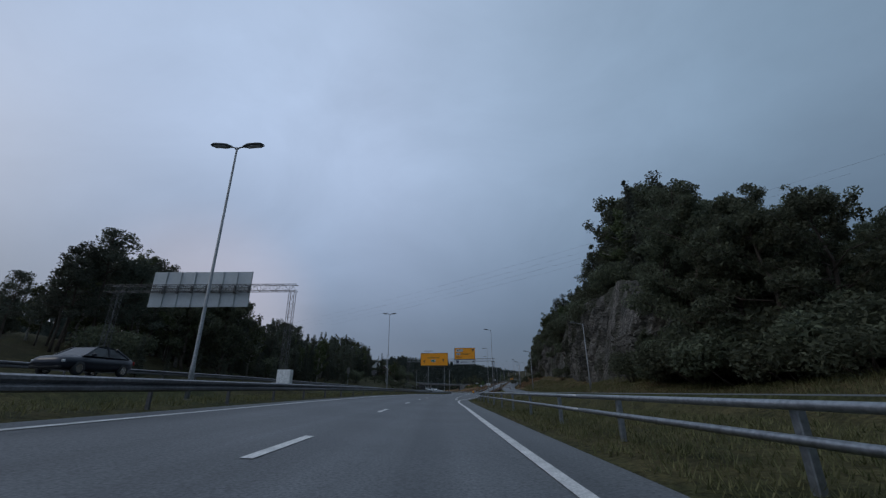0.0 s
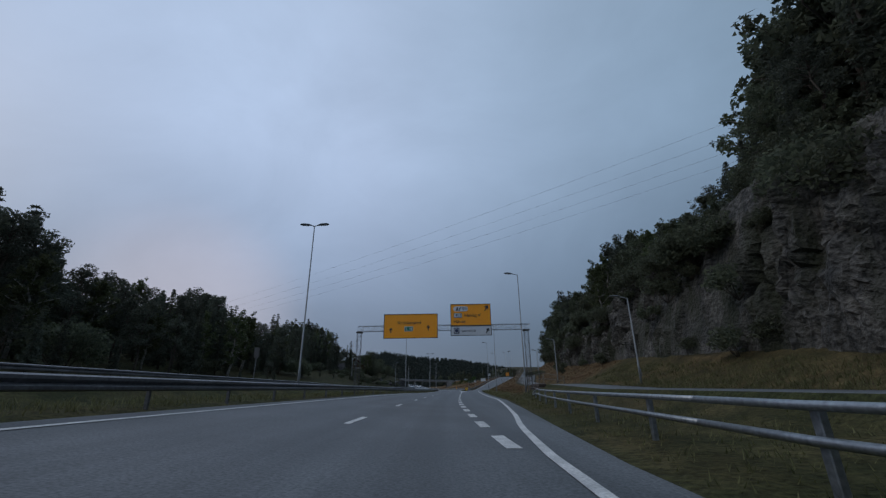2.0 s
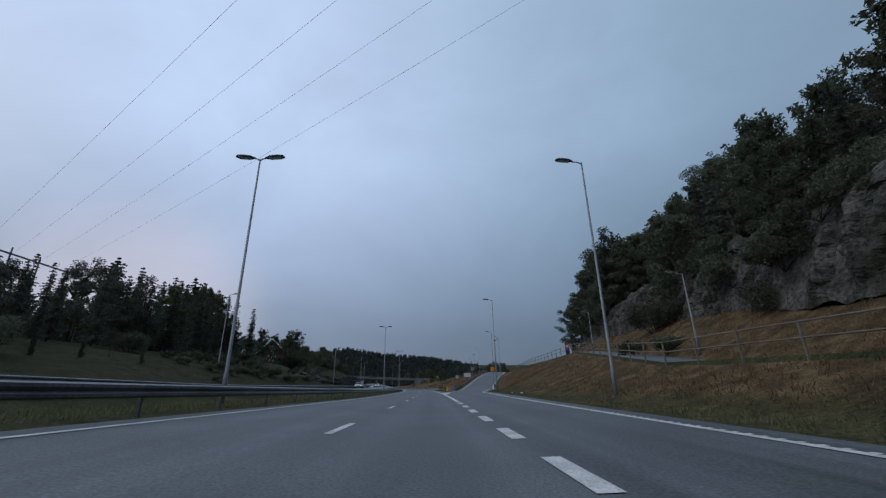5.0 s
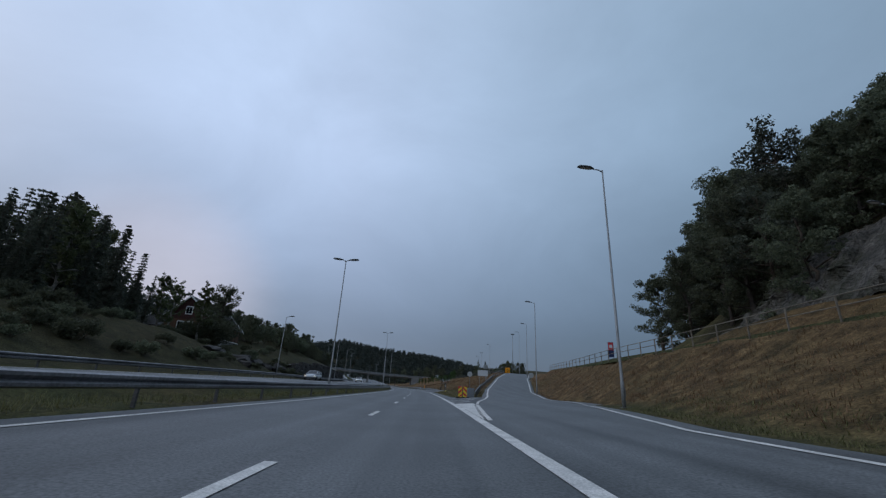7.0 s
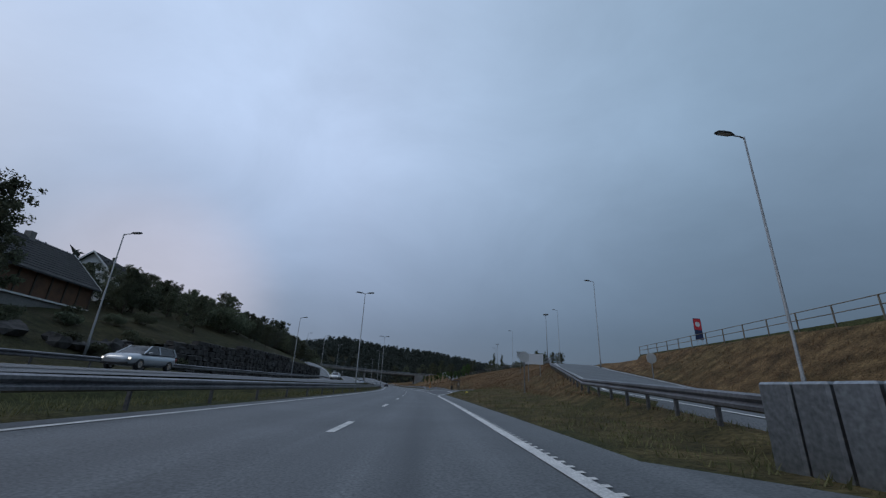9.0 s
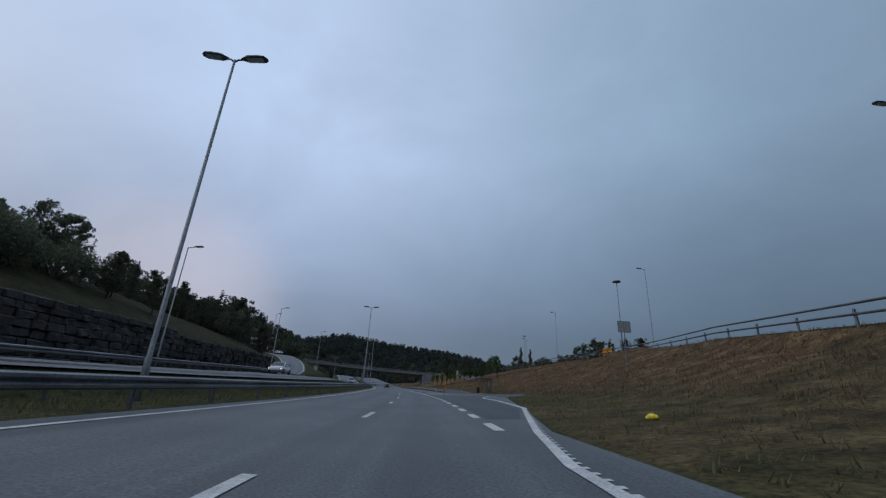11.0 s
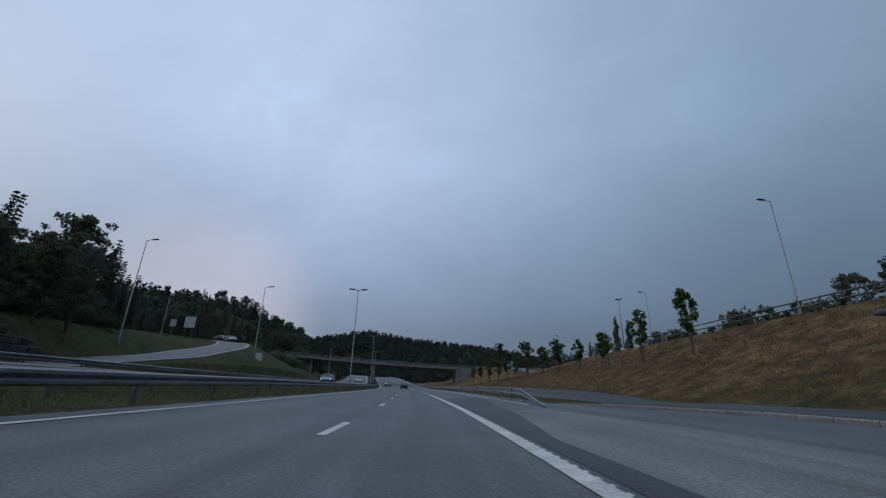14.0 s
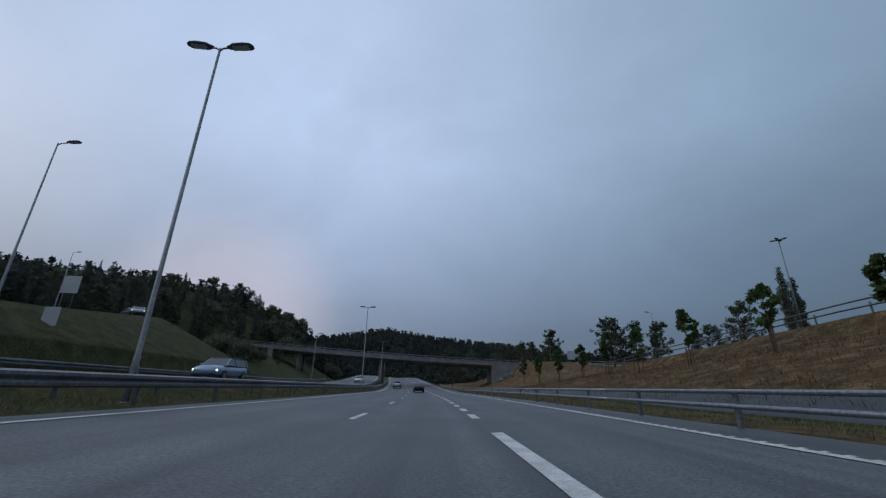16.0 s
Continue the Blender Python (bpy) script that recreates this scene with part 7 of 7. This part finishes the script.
ribbon("pavement", steps(262, 302, 1.0), lambda s: table(KERB_OFF, s) + 0.1 + 3.0 * max(0.0, (s - 297) / 5), lambda s: np.interp(s, [262, 270, 294, 302], [9.2, 13.4, 13.6, 13.0]), M_DARKASPH, "dark asphalt pavement behind the bus stop kerb", "pavement", 0.0, 3,
       height=lambda s, o: max(float(road_z(s, o)) + 0.13 * min(1.0, max(0.1, (s - 262) / 6), max(0.1, (302 - s) / 4)), ground_z(s, o, False) + 0.03) - 0.2 * max(0.0, 1 - (s - 262) / 2.0), skirt=0.25)
ribbon("footpath", steps(298, 400, 2.0), lambda s: np.interp(s, [302, 320, 400], [10.1, 9.9, 10.4]), lambda s: np.interp(s, [302, 320, 400], [13.0, 12.7, 13.0]), M_DARKASPH, "asphalt footpath leading on behind the rail", "pavement", 0.0, 2,
       height=lambda s, o: ground_z(s, o, False) - 0.06 + 0.14 * min(1.0, (s - 298) / 7), skirt=0.25)
ribbon("bay_island", steps(275, 297, 1.0), lambda s: np.interp(s, [275, 276.3, 278, 282.5, 288, 295, 297], [3.4, 3.3, 3.12, 2.52, 2.48, 3.38, 3.45]), lambda s: np.interp(s, [275, 277, 283, 290, 297], [4.9, 5.2, 5.9, 5.9, 5.0]), asphalt("pale_asphalt", (0.125, 0.123, 0.117)), "paler worn strip between the lane and the bus bay", "pavement", 0.004, 2)
ribbon("bay_surface", steps(234, 312, 1.0), lambda s: 2.05, lambda s: float(np.interp(s, [275, 276.3, 278, 282.5, 288, 295, 297, 300, 309, 314], [3.42, 3.31, 3.14, 2.54, 2.5, 3.4, 3.47, 3.6, 4.8, 5.0])) if s >= 275 else max(2.1, float(table(BAY_R, s)) - 0.25) * min(1.0, 1 - (s - 268) / 8 * 0.6 if s > 268 else 1.0), M_DARKASPH, "fresh dark asphalt beside the lane", "pavement", 0.007, 2)

SH_Z = float(road_z(287, 11.5)) + 0.12
shelter = thing("bus_shelter", at(287.1, 11.9, SH_Z) @ Matrix.Diagonal((0.9, 0.88, 1, 1)), "glazed bus shelter with a thin flat roof and steel posts", "bus shelter")
part("floor_slab", Build().box(-1.0, 0.95, -2.4, 2.4, -0.15, 0.06, chamfer=0.02), M_CONC, shelter)
for x, y in ((-0.8, -2.2), (0.8, -2.2), (0.8, -0.75), (0.8, 0.75), (0.8, 2.2), (-0.8, 2.2)):
    part("post", Build().box(x - 0.035, x + 0.035, y - 0.035, y + 0.035, 0.0, 2.3), M_DULL, shelter)
part("roof", Build().box(-1.15, 1.0, -2.6, 2.6, 2.3, 2.42, chamfer=0.03), M_DULL, shelter, "grey roof with a dull edge")
for y0, y1 in ((-2.15, -0.8), (-0.7, 0.7), (0.8, 2.15)):
    part("pane", Build().box(0.79, 0.805, y0, y1, 0.25, 2.1), M_CLEAR, shelter, "smeared glass")
    part("rail", Build().box(0.77, 0.83, y0, y1, 1.1, 1.16), M_DULL, shelter)
part("pane", Build().box(-0.55, 0.75, 2.19, 2.205, 0.25, 2.1), M_CLEAR, shelter, "smeared glass")
part("timetable", Build().box(0.74, 0.78, -0.35, 0.25, 1.15, 1.95, chamfer=0.01), M_WHITE, shelter, "white timetable board")
part("bench", Build().box(0.35, 0.7, -1.9, 1.9, 0.42, 0.48, chamfer=0.01), M_WOOD, shelter)
bin_ = thing("litter_bin", at(288.8, 11.2, SH_Z), "dark rectangular litter bin beside the shelter", "bin")
part("body", Build().box(-0.22, 0.22, -0.25, 0.25, 0.05, 0.95, chamfer=0.03), M_BLACK, bin_)
part("lid", Build().box(-0.25, 0.25, -0.28, 0.28, 0.95, 1.02, chamfer=0.02), M_DULL, bin_)


# ---- marker boards ----
def hatched(parent, x0, x1, z0, z1, y, ground_mat, stripe_mat, n, lean):
    """A board facing -y with slanting stripes clipped to its edges."""
    part("board", Build().box(x0, x1, y, y + 0.03, z0, z1, chamfer=0.006), ground_mat, parent)
    w = x1 - x0
    pitch = (z1 - z0) / n
    for k in range(-2, n + 2):
        a = z0 + k * pitch
        poly = [(x0, a), (x1, a + lean * w), (x1, a + lean * w + pitch / 2), (x0, a + pitch / 2)]
        cl = [(x, min(max(z, z0), z1)) for x, z in poly]
        if max(z for _, z in cl) - min(z for _, z in cl) < 0.02:
            continue
        part("stripe", Build().add([(x, y - 0.004, z) for x, z in cl], [(0, 1, 2, 3)]), stripe_mat, parent)


mk = thing("marker_post", at(275.9, 4.1, road_z(275.9, 4.1)), "yellow and black hatched marker board on a steel post", "road sign")
part("post", Build().tube([(0, 0.05, -0.2), (0, 0.05, 1.7)], 0.03, 8), M_STEEL, mk)
part("foot", Build().tube([(0, 0.05, 0), (0, 0.05, 0.07)], [0.16, 0.07], 12), M_DULL, mk)
hatched(mk, -0.09, 0.09, 0.55, 1.72, 0.0, M_BLACK, M_YELLOW, 2, 1.6)
cv = thing("chevron_marker", at(181.9, 3.75, road_z(181.9, 3.75)), "pair of red and yellow hatched boards on a black base", "road sign")
part("base", Build().box(-0.62, 0.62, -0.25, 0.25, -0.03, 0.1, chamfer=0.03), M_RUBBER, cv)
hatched(cv, -0.42, -0.06, 0.1, 1.08, -0.02, M_RED, M_LEMON, 2, 0.9)
hatched(cv, 0.06, 0.42, 0.1, 1.08, -0.02, M_RED, M_LEMON, 2, -0.9)
for x in (-0.24, 0.24):
    part("post", Build().tube([(x, 0.03, 0.0), (x, 0.03, 1.05)], 0.025, 6), M_STEEL, cv)
cushion = thing("crash_cushion", at(183.2, 4.75, ground_z(183.2, 4.75)), "grey steel crash cushion at the head of the ramp rail", "crash cushion")
for k in range(5):
    part("bay", Build().box(-0.35, 0.35, k * 0.5, k * 0.5 + 0.46, -0.1, 0.95, chamfer=0.03), M_STEEL, cushion)


# ---- signs seen from behind and far off ----
def sign_post(name, s, off, z_top, w, h, mat, label, posts=1, turn=0.0, base=None, rnd=0.05):
    z0 = ground_z(s, off) if base is None else base
    sg = thing(name, at(s, off, z0, turn), label, "road sign")
    t = z_top - z0
    for x in ([0.0] if posts == 1 else [-w * 0.32, w * 0.32]):
        part("post", Build().tube([(x, 0.06, -0.3), (x, 0.06, t - 0.05)], 0.045, 8), M_STEEL, sg)
    plate(sg, "panel", -w / 2, w / 2, t - h, t, mat, 0.0, min(rnd, w / 2 - 0.01, h / 2 - 0.01), 0.03)
    b = Build()
    for zz in (t - h * 0.8, t - h * 0.5, t - h * 0.2):
        b.box(-w / 2 + 0.05, w / 2 - 0.05, 0.03, 0.05, zz - 0.02, zz + 0.02)
    part("bracket", b, M_STEEL, sg)
    return sg, t


sign_post("road_sign", 88.5, -22.6, 6.0, 0.6, 1.3, M_DULL, "dark back of two signs on one post", rnd=0.25)
sg, t = sign_post("road_sign", 258.6, 20.0, 8.3, 0.62, 1.15, M_BACK, "pale back of a ramp direction sign on a steel post")
sg.children[1].matrix_local = Matrix.Translation((-0.36, 0, 0))
plate(sg, "panel", 0.05, 0.67, t - 1.15, t, M_BACK, 0.0, 0.04, 0.03)
b = Build()
for zz in np.arange(t - 1.1, t - 0.05, 0.2):
    b.box(-0.66, 0.66, -0.03, -0.01, zz, zz + 0.04)
part("stiffener", b, M_STEEL, sg)
sg, t = sign_post("road_sign", 295, 38.0, 10.0, 1.9, 1.9, M_YELLOW, "yellow roundabout direction sign beside the ramp", posts=2)
ring = Build().tube([(0.35 * math.cos(a), -0.02, t - 1.0 + 0.35 * math.sin(a)) for a in [k * math.pi / 10 for k in range(21)]], 0.07, 6, False)
ring.box(-0.06, 0.06, -0.03, -0.01, t - 1.85, t - 1.35)
ring.box(-0.85, -0.35, -0.03, -0.01, t - 1.06, t - 0.94)
ring.box(0.35, 0.85, -0.03, -0.01, t - 1.06, t - 0.94)
ring.box(-0.06, 0.06, -0.03, -0.01, t - 0.65, t - 0.25)
part("symbol", ring, M_BLACK, sg)
sg, t = sign_post("petrol_sign", 261.0, 60.5, 17.6, 1.8, 4.6, M_NAVY, "tall red and dark blue roadside advertising pylon", posts=2)
plate(sg, "emblem_field", -0.85, 0.85, t - 2.5, t - 0.1, M_RED, -0.012, 0.1)
plate(sg, "emblem", -0.5, 0.5, t - 1.8, t - 0.8, M_WHITE, -0.022, 0.3)
sign_post("road_sign", 379.0, -50.5, 15.0, 2.3, 2.5, M_BACK, "grey back of a large sign beside the slip road", posts=2)
sign_post("road_sign", 349.5, -39.4, 10.4, 0.9, 1.1, M_BACK, "grey back of a sign beside the slip road")
sign_post("road_sign", 346.3, -24.0, 5.3, 1.0, 1.2, M_BACK, "grey back of a small sign on the slope")
sign_post("road_sign", 215, 8.6, 4.2, 0.9, 0.9, M_BACK, "round speed sign beside the ramp", rnd=0.44)
sign_post("road_sign", 215, 19.9, 4.6, 0.9, 0.9, M_BACK, "round speed sign beside the ramp", rnd=0.44)
sign_post("road_sign", 228, 13.2, 5.2, 2.2, 1.2, M_WHITE, "white lane sign between the ramp and the road", posts=2)
sign_post("road_sign", 404, 33, 9.0, 2.6, 1.8, M_BACK, "pale direction sign near the bridge", posts=2)
dl = thing("post_top_lamp", at(290.8, 38.6, ground_z(290.8, 38.6)), "tall post lamp with a round flat head", "street lamp")
hh = 22.2 - ground_z(290.8, 38.6)
part("pole", Build().tube([(0, 0, -0.2), (0, 0, hh)], [0.11, 0.06], 12), M_POLE, dl, smooth=True)
part("lamp_head", Build().tube([(0, 0, hh - 0.05), (0, 0, hh), (0, 0, hh + 0.22), (0, 0, hh + 0.3)], [0.4, 0.75, 0.75, 0.35], 20), M_LAMP, dl, smooth=True)
tl = thing("mast_lamp", at(370, 50.4, ground_z(370, 50.4)), "tall lighting mast with four heads in a cross", "street lamp")
hh = 22.0 - ground_z(370, 50.4)
part("pole", Build().tube([(0, 0, -0.2), (0, 0, hh)], [0.14, 0.07], 12), M_POLE, tl, smooth=True)
for a in (0, 90, 180, 270):
    hd = part("lamp_head", HEAD, M_LAMP, tl, m=pose(0, 0, hh, 0, -5, a + 30) @ Matrix.Scale(1.2, 4))
    part("lens", LENS, M_LENS, hd)

# ---- power line ----
line = thing("power_line", Matrix.Identity(4), "four thin power cables crossing high over the road", "power line")
for k in range(4):
    sc = 111.5 + 6.4 * k
    a = Vector((*[float(v) for v in plan(sc + 66, -88)], 29))
    b_ = Vector((*[float(v) for v in plan(sc - 54, 72)], 37))
    pts = []
    for j in range(25):
        w = j / 24
        p = a.lerp(b_, w)
        p.z -= 8 * w * (1 - w)
        pts.append(p)
    part("cable", Build().tube(pts, 0.012, 5), M_DULL, line)
for s, o in ((184, -88.4), (191, -88.4)):
    x, y = plan(s, o)
    part("pylon_leg", Build().tube([(float(x), float(y), 8), (float(x), float(y), 30.5)], [0.22, 0.15], 8), M_WOOD, line)
x, y = plan(187.5, -88.2)
part("pylon_arm", Build().box(-0.15, 0.15, -11, 11, 28.9, 29.2, m=pose(float(x), float(y), 0, 0, 0, heading(187))), M_WOOD, line)


# ---- vehicles ----
def wheel(parent, x, y, r=0.32):
    w = part("wheel", Build().tube([(x - 0.1, y, r), (x + 0.1, y, r)], r * 0.62, 14), M_CHROME, parent, "pale alloy wheel", smooth=False)
    pts = []
    t = Build()
    n = 18
    prof = [(-0.11, 0.64), (-0.1, 0.97), (0.0, 1.0), (0.1, 0.97), (0.11, 0.64)]
    vs, fs = [], []
    for k in range(n):
        a = 2 * math.pi * k / n
        for px, pr in prof:
            vs.append((x + px, y + math.cos(a) * r * pr, r + math.sin(a) * r * pr))
    for k in range(n):
        for j in range(4):
            fs.append((k * 5 + j, ((k + 1) % n) * 5 + j, ((k + 1) % n) * 5 + j + 1, k * 5 + j + 1))
    part("tyre", t.add(vs, fs), M_RUBBER, w, smooth=True)


def lit(name, col, strength):
    m = bpy.data.materials.new(name)
    m.use_nodes = True
    b = m.node_tree.nodes["Principled BSDF"]
    b.inputs["Base Color"].default_value = (*col, 1)
    b.inputs["Emission Color"].default_value = (*col, 1)
    b.inputs["Emission Strength"].default_value = strength
    return m


M_HEADLIGHT = lit("headlight", (1.0, 0.95, 0.85), 1.1)
M_TAIL = material("tail_light", (0.35, 0.02, 0.02), 0.3, 0, (0.3, 0.02, 0.02), 3.0, 10.0, 0, 0)


def car(s, off, paint, label, estate=False, away=False, z=None, turn=0.0, scale=1.0, lights=True):
    """A car nose to +y: lofted body, glazed cabin, wheels and lamps."""
    zz = float(road_z(s, off)) if z is None else z
    c = thing("car", at(s, off, zz + 0.02, (0 if away else 180) + turn) @ Matrix.Scale(scale, 4), label, "car", "cars on the road")
    stations = (-2.24, -2.2, -2.05, -1.6, -0.6, 0.7, 1.2, 1.7, 2.05, 2.2, 2.26)
    half = (0.5, 0.68, 0.8, 0.88, 0.895, 0.895, 0.885, 0.86, 0.8, 0.7, 0.5)
    low_z = (0.45, 0.36, 0.3, 0.24, 0.21, 0.21, 0.22, 0.24, 0.27, 0.32, 0.4)
    high_z = (0.82, 0.97, 1.03, 1.03, 0.98, 0.96, 0.95, 0.91, 0.85, 0.76, 0.66)
    n = 20
    vs, fs = [], []
    ys = [-2.24 + 4.5 * k / 32 for k in range(33)]
    for y in ys:
        hw, z0, z1 = (float(np.interp(y, stations, q)) for q in (half, low_z, high_z))
        for j in range(n):
            a = 2 * math.pi * j / n
            ca, sa = math.cos(a), math.sin(a)
            px = math.copysign(abs(ca) ** 0.45, ca)
            pz = math.copysign(abs(sa) ** 0.6, sa)
            vs.append((px * hw * (1.0 if pz < 0.3 else 1.0 - 0.12 * (pz - 0.3)), y, (z0 + z1) / 2 + pz * (z1 - z0) / 2))
    for k in range(len(ys) - 1):
        for j in range(n):
            fs.append((k * n + j, k * n + (j + 1) % n, (k + 1) * n + (j + 1) % n, (k + 1) * n + j))
    fs += [tuple(range(n - 1, -1, -1)), tuple(range((len(ys) - 1) * n, len(ys) * n))]
    part("body", Build().add(vs, fs), paint, c, smooth=True)
    yb = -2.05 if estate else -1.75
    yt = -1.85 if estate else -0.85
    g = Build()
    g.add([(-0.76, yb, 0.92), (0.76, yb, 0.92), (0.6, yt, 1.38), (-0.6, yt, 1.38)], [(0, 1, 2, 3)])
    part("rear_window", g, M_GLASS, c)
    g = Build()
    g.add([(-0.74, 1.17, 0.92), (0.74, 1.17, 0.92), (0.58, 0.36, 1.40), (-0.58, 0.36, 1.40)], [(3, 2, 1, 0)])
    part("windscreen", g, M_GLASS, c)
    for sg in (-1, 1):
        g = Build()
        g.add([(sg * 0.8, yb + 0.15, 0.94), (sg * 0.8, 1.05, 0.93), (sg * 0.615, 0.3, 1.38), (sg * 0.635, yt, 1.36)], [(0, 1, 2, 3)])
        part("side_window", g, M_GLASS, c)
        for p, q, r in (((0.79, 1.14, 0.92), (0.61, 0.34, 1.40), 0.045), ((0.78, yb + 0.05, 0.93), (0.63, yt, 1.38), 0.06), ((0.795, -0.35, 0.94), (0.63, -0.35, 1.40), 0.04)):
            part("pillar", Build().tube([(sg * p[0], p[1], p[2]), (sg * q[0], q[1], q[2])], r, 6), paint, c)
        part("mirror", Build().box(sg * 0.95 - 0.09, sg * 0.95 + 0.09, 0.75, 0.87, 0.92, 1.05, chamfer=0.02), paint, c)
        part("headlight", Build().box(sg * 0.6 - 0.17, sg * 0.6 + 0.17, 2.06, 2.16, 0.56, 0.68, chamfer=0.02), M_HEADLIGHT if (lights and not away) else M_LENS, c)
        part("tail_light", Build().box(sg * 0.66 - 0.12, sg * 0.66 + 0.12, -2.21, -2.12, 0.66, 0.84, chamfer=0.02), M_TAIL, c)
        for y in (-1.35, 1.38):
            wheel(c, sg * 0.80, y)
    roof = [(-0.62, yt, 1.40), (0.62, yt, 1.40), (0.62, -0.3, 1.465), (-0.62, -0.3, 1.465), (0.6, 0.36, 1.42), (-0.6, 0.36, 1.42)]
    r = Build().add(roof + [(x, y, z - 0.05) for x, y, z in roof], [(0, 1, 2, 3), (3, 2, 4, 5), (6, 9, 8, 7), (9, 11, 10, 8), (0, 6, 7, 1), (1, 7, 8, 2), (2, 8, 10, 4), (4, 10, 11, 5), (5, 11, 9, 3), (3, 9, 6, 0)])
    part("roof", r, paint, c)
    part("number_plate", Build().box(-0.26, 0.26, -2.23, -2.2, 0.5, 0.6), M_WHITE, c)
    part("number_plate", Build().box(-0.26, 0.26, 2.2, 2.24, 0.42, 0.52), M_WHITE, c)
    part("bumper", Build().box(-0.7, 0.7, 2.08, 2.25, 0.3, 0.42, chamfer=0.03), M_RUBBER, c)


P_DARK = car_paint("dark_car_paint", (0.015, 0.017, 0.025))
P_SILVER = car_paint("silver_car_paint", (0.42, 0.44, 0.46), 0.6)
P_BLUE = car_paint("pale_blue_car_paint", (0.22, 0.30, 0.40), 0.4)
P_WHITE = car_paint("white_car_paint", (0.68, 0.69, 0.7), 0.0)
car(19.9, -16.8, P_DARK, "dark blue saloon car driving in the oncoming lane", lights=False, scale=0.95)
car(206, -17.0, P_SILVER, "silver estate car driving in the oncoming lane", estate=True)
car(274, -17.0, P_WHITE, "white estate car driving in the oncoming lane", estate=True)
car(348, -13.4, P_BLUE, "pale blue hatchback driving in the oncoming lane", estate=True)
car(392, 0.0, P_DARK, "black car driving ahead in the same lane", away=True)
car(412, -4.0, P_SILVER, "silver car driving ahead in the outer lane", estate=True, away=True)
car(424, -13.4, P_WHITE, "white car with headlights on in the oncoming lane", estate=True)
for k, (paint, label) in ((76, (P_DARK, "dark car coming down the slip road")), (70, (P_SILVER, "silver car with headlights on on the slip road"))):
    p, q = loop_line[k], loop_line[k + 1]
    d = q - p
    c_turn = math.degrees(math.atan2(-d.x, d.y))
    car(0, 0, paint, label, z=0)
    o = [ob for ob in scene.objects if ob.name.startswith("car") and ob.type == "EMPTY"][-1]
    o.matrix_world = pose(p.x, p.y, p.z + 0.05, 0, 0, c_turn + 180)


# ---- litter on the verge ----
def crumpled(seed, r, mat, name, label, s, o):
    rng = np.random.default_rng(seed)
    bm = bmesh.new()
    bmesh.ops.create_icosphere(bm, subdivisions=2, radius=r)
    for v in bm.verts:
        v.co = v.co * (0.75 + 0.5 * rng.random())
        v.co.z = max(v.co.z * 0.7, -r * 0.3)
    me = bpy.data.meshes.new(name)
    bm.to_mesh(me)
    bm.free()
    me.materials.append(mat)
    single(name, me, mat, label, "litter", "litter on the verge", m=at(s, o, ground_z(s, o) + r * 0.3))


crumpled(1, 0.14, M_LEMON, "plastic_bag", "crumpled yellow plastic bag lying on the grass", 230.6, 5.6)
crumpled(2, 0.12, M_WHITEPAINT, "paper_litter", "small white scrap of litter on the verge", 137.2, 8.0)
crumpled(3, 0.09, M_WHITEPAINT, "paper_litter", "small white scrap of litter on the verge", 139.5, 7.6)
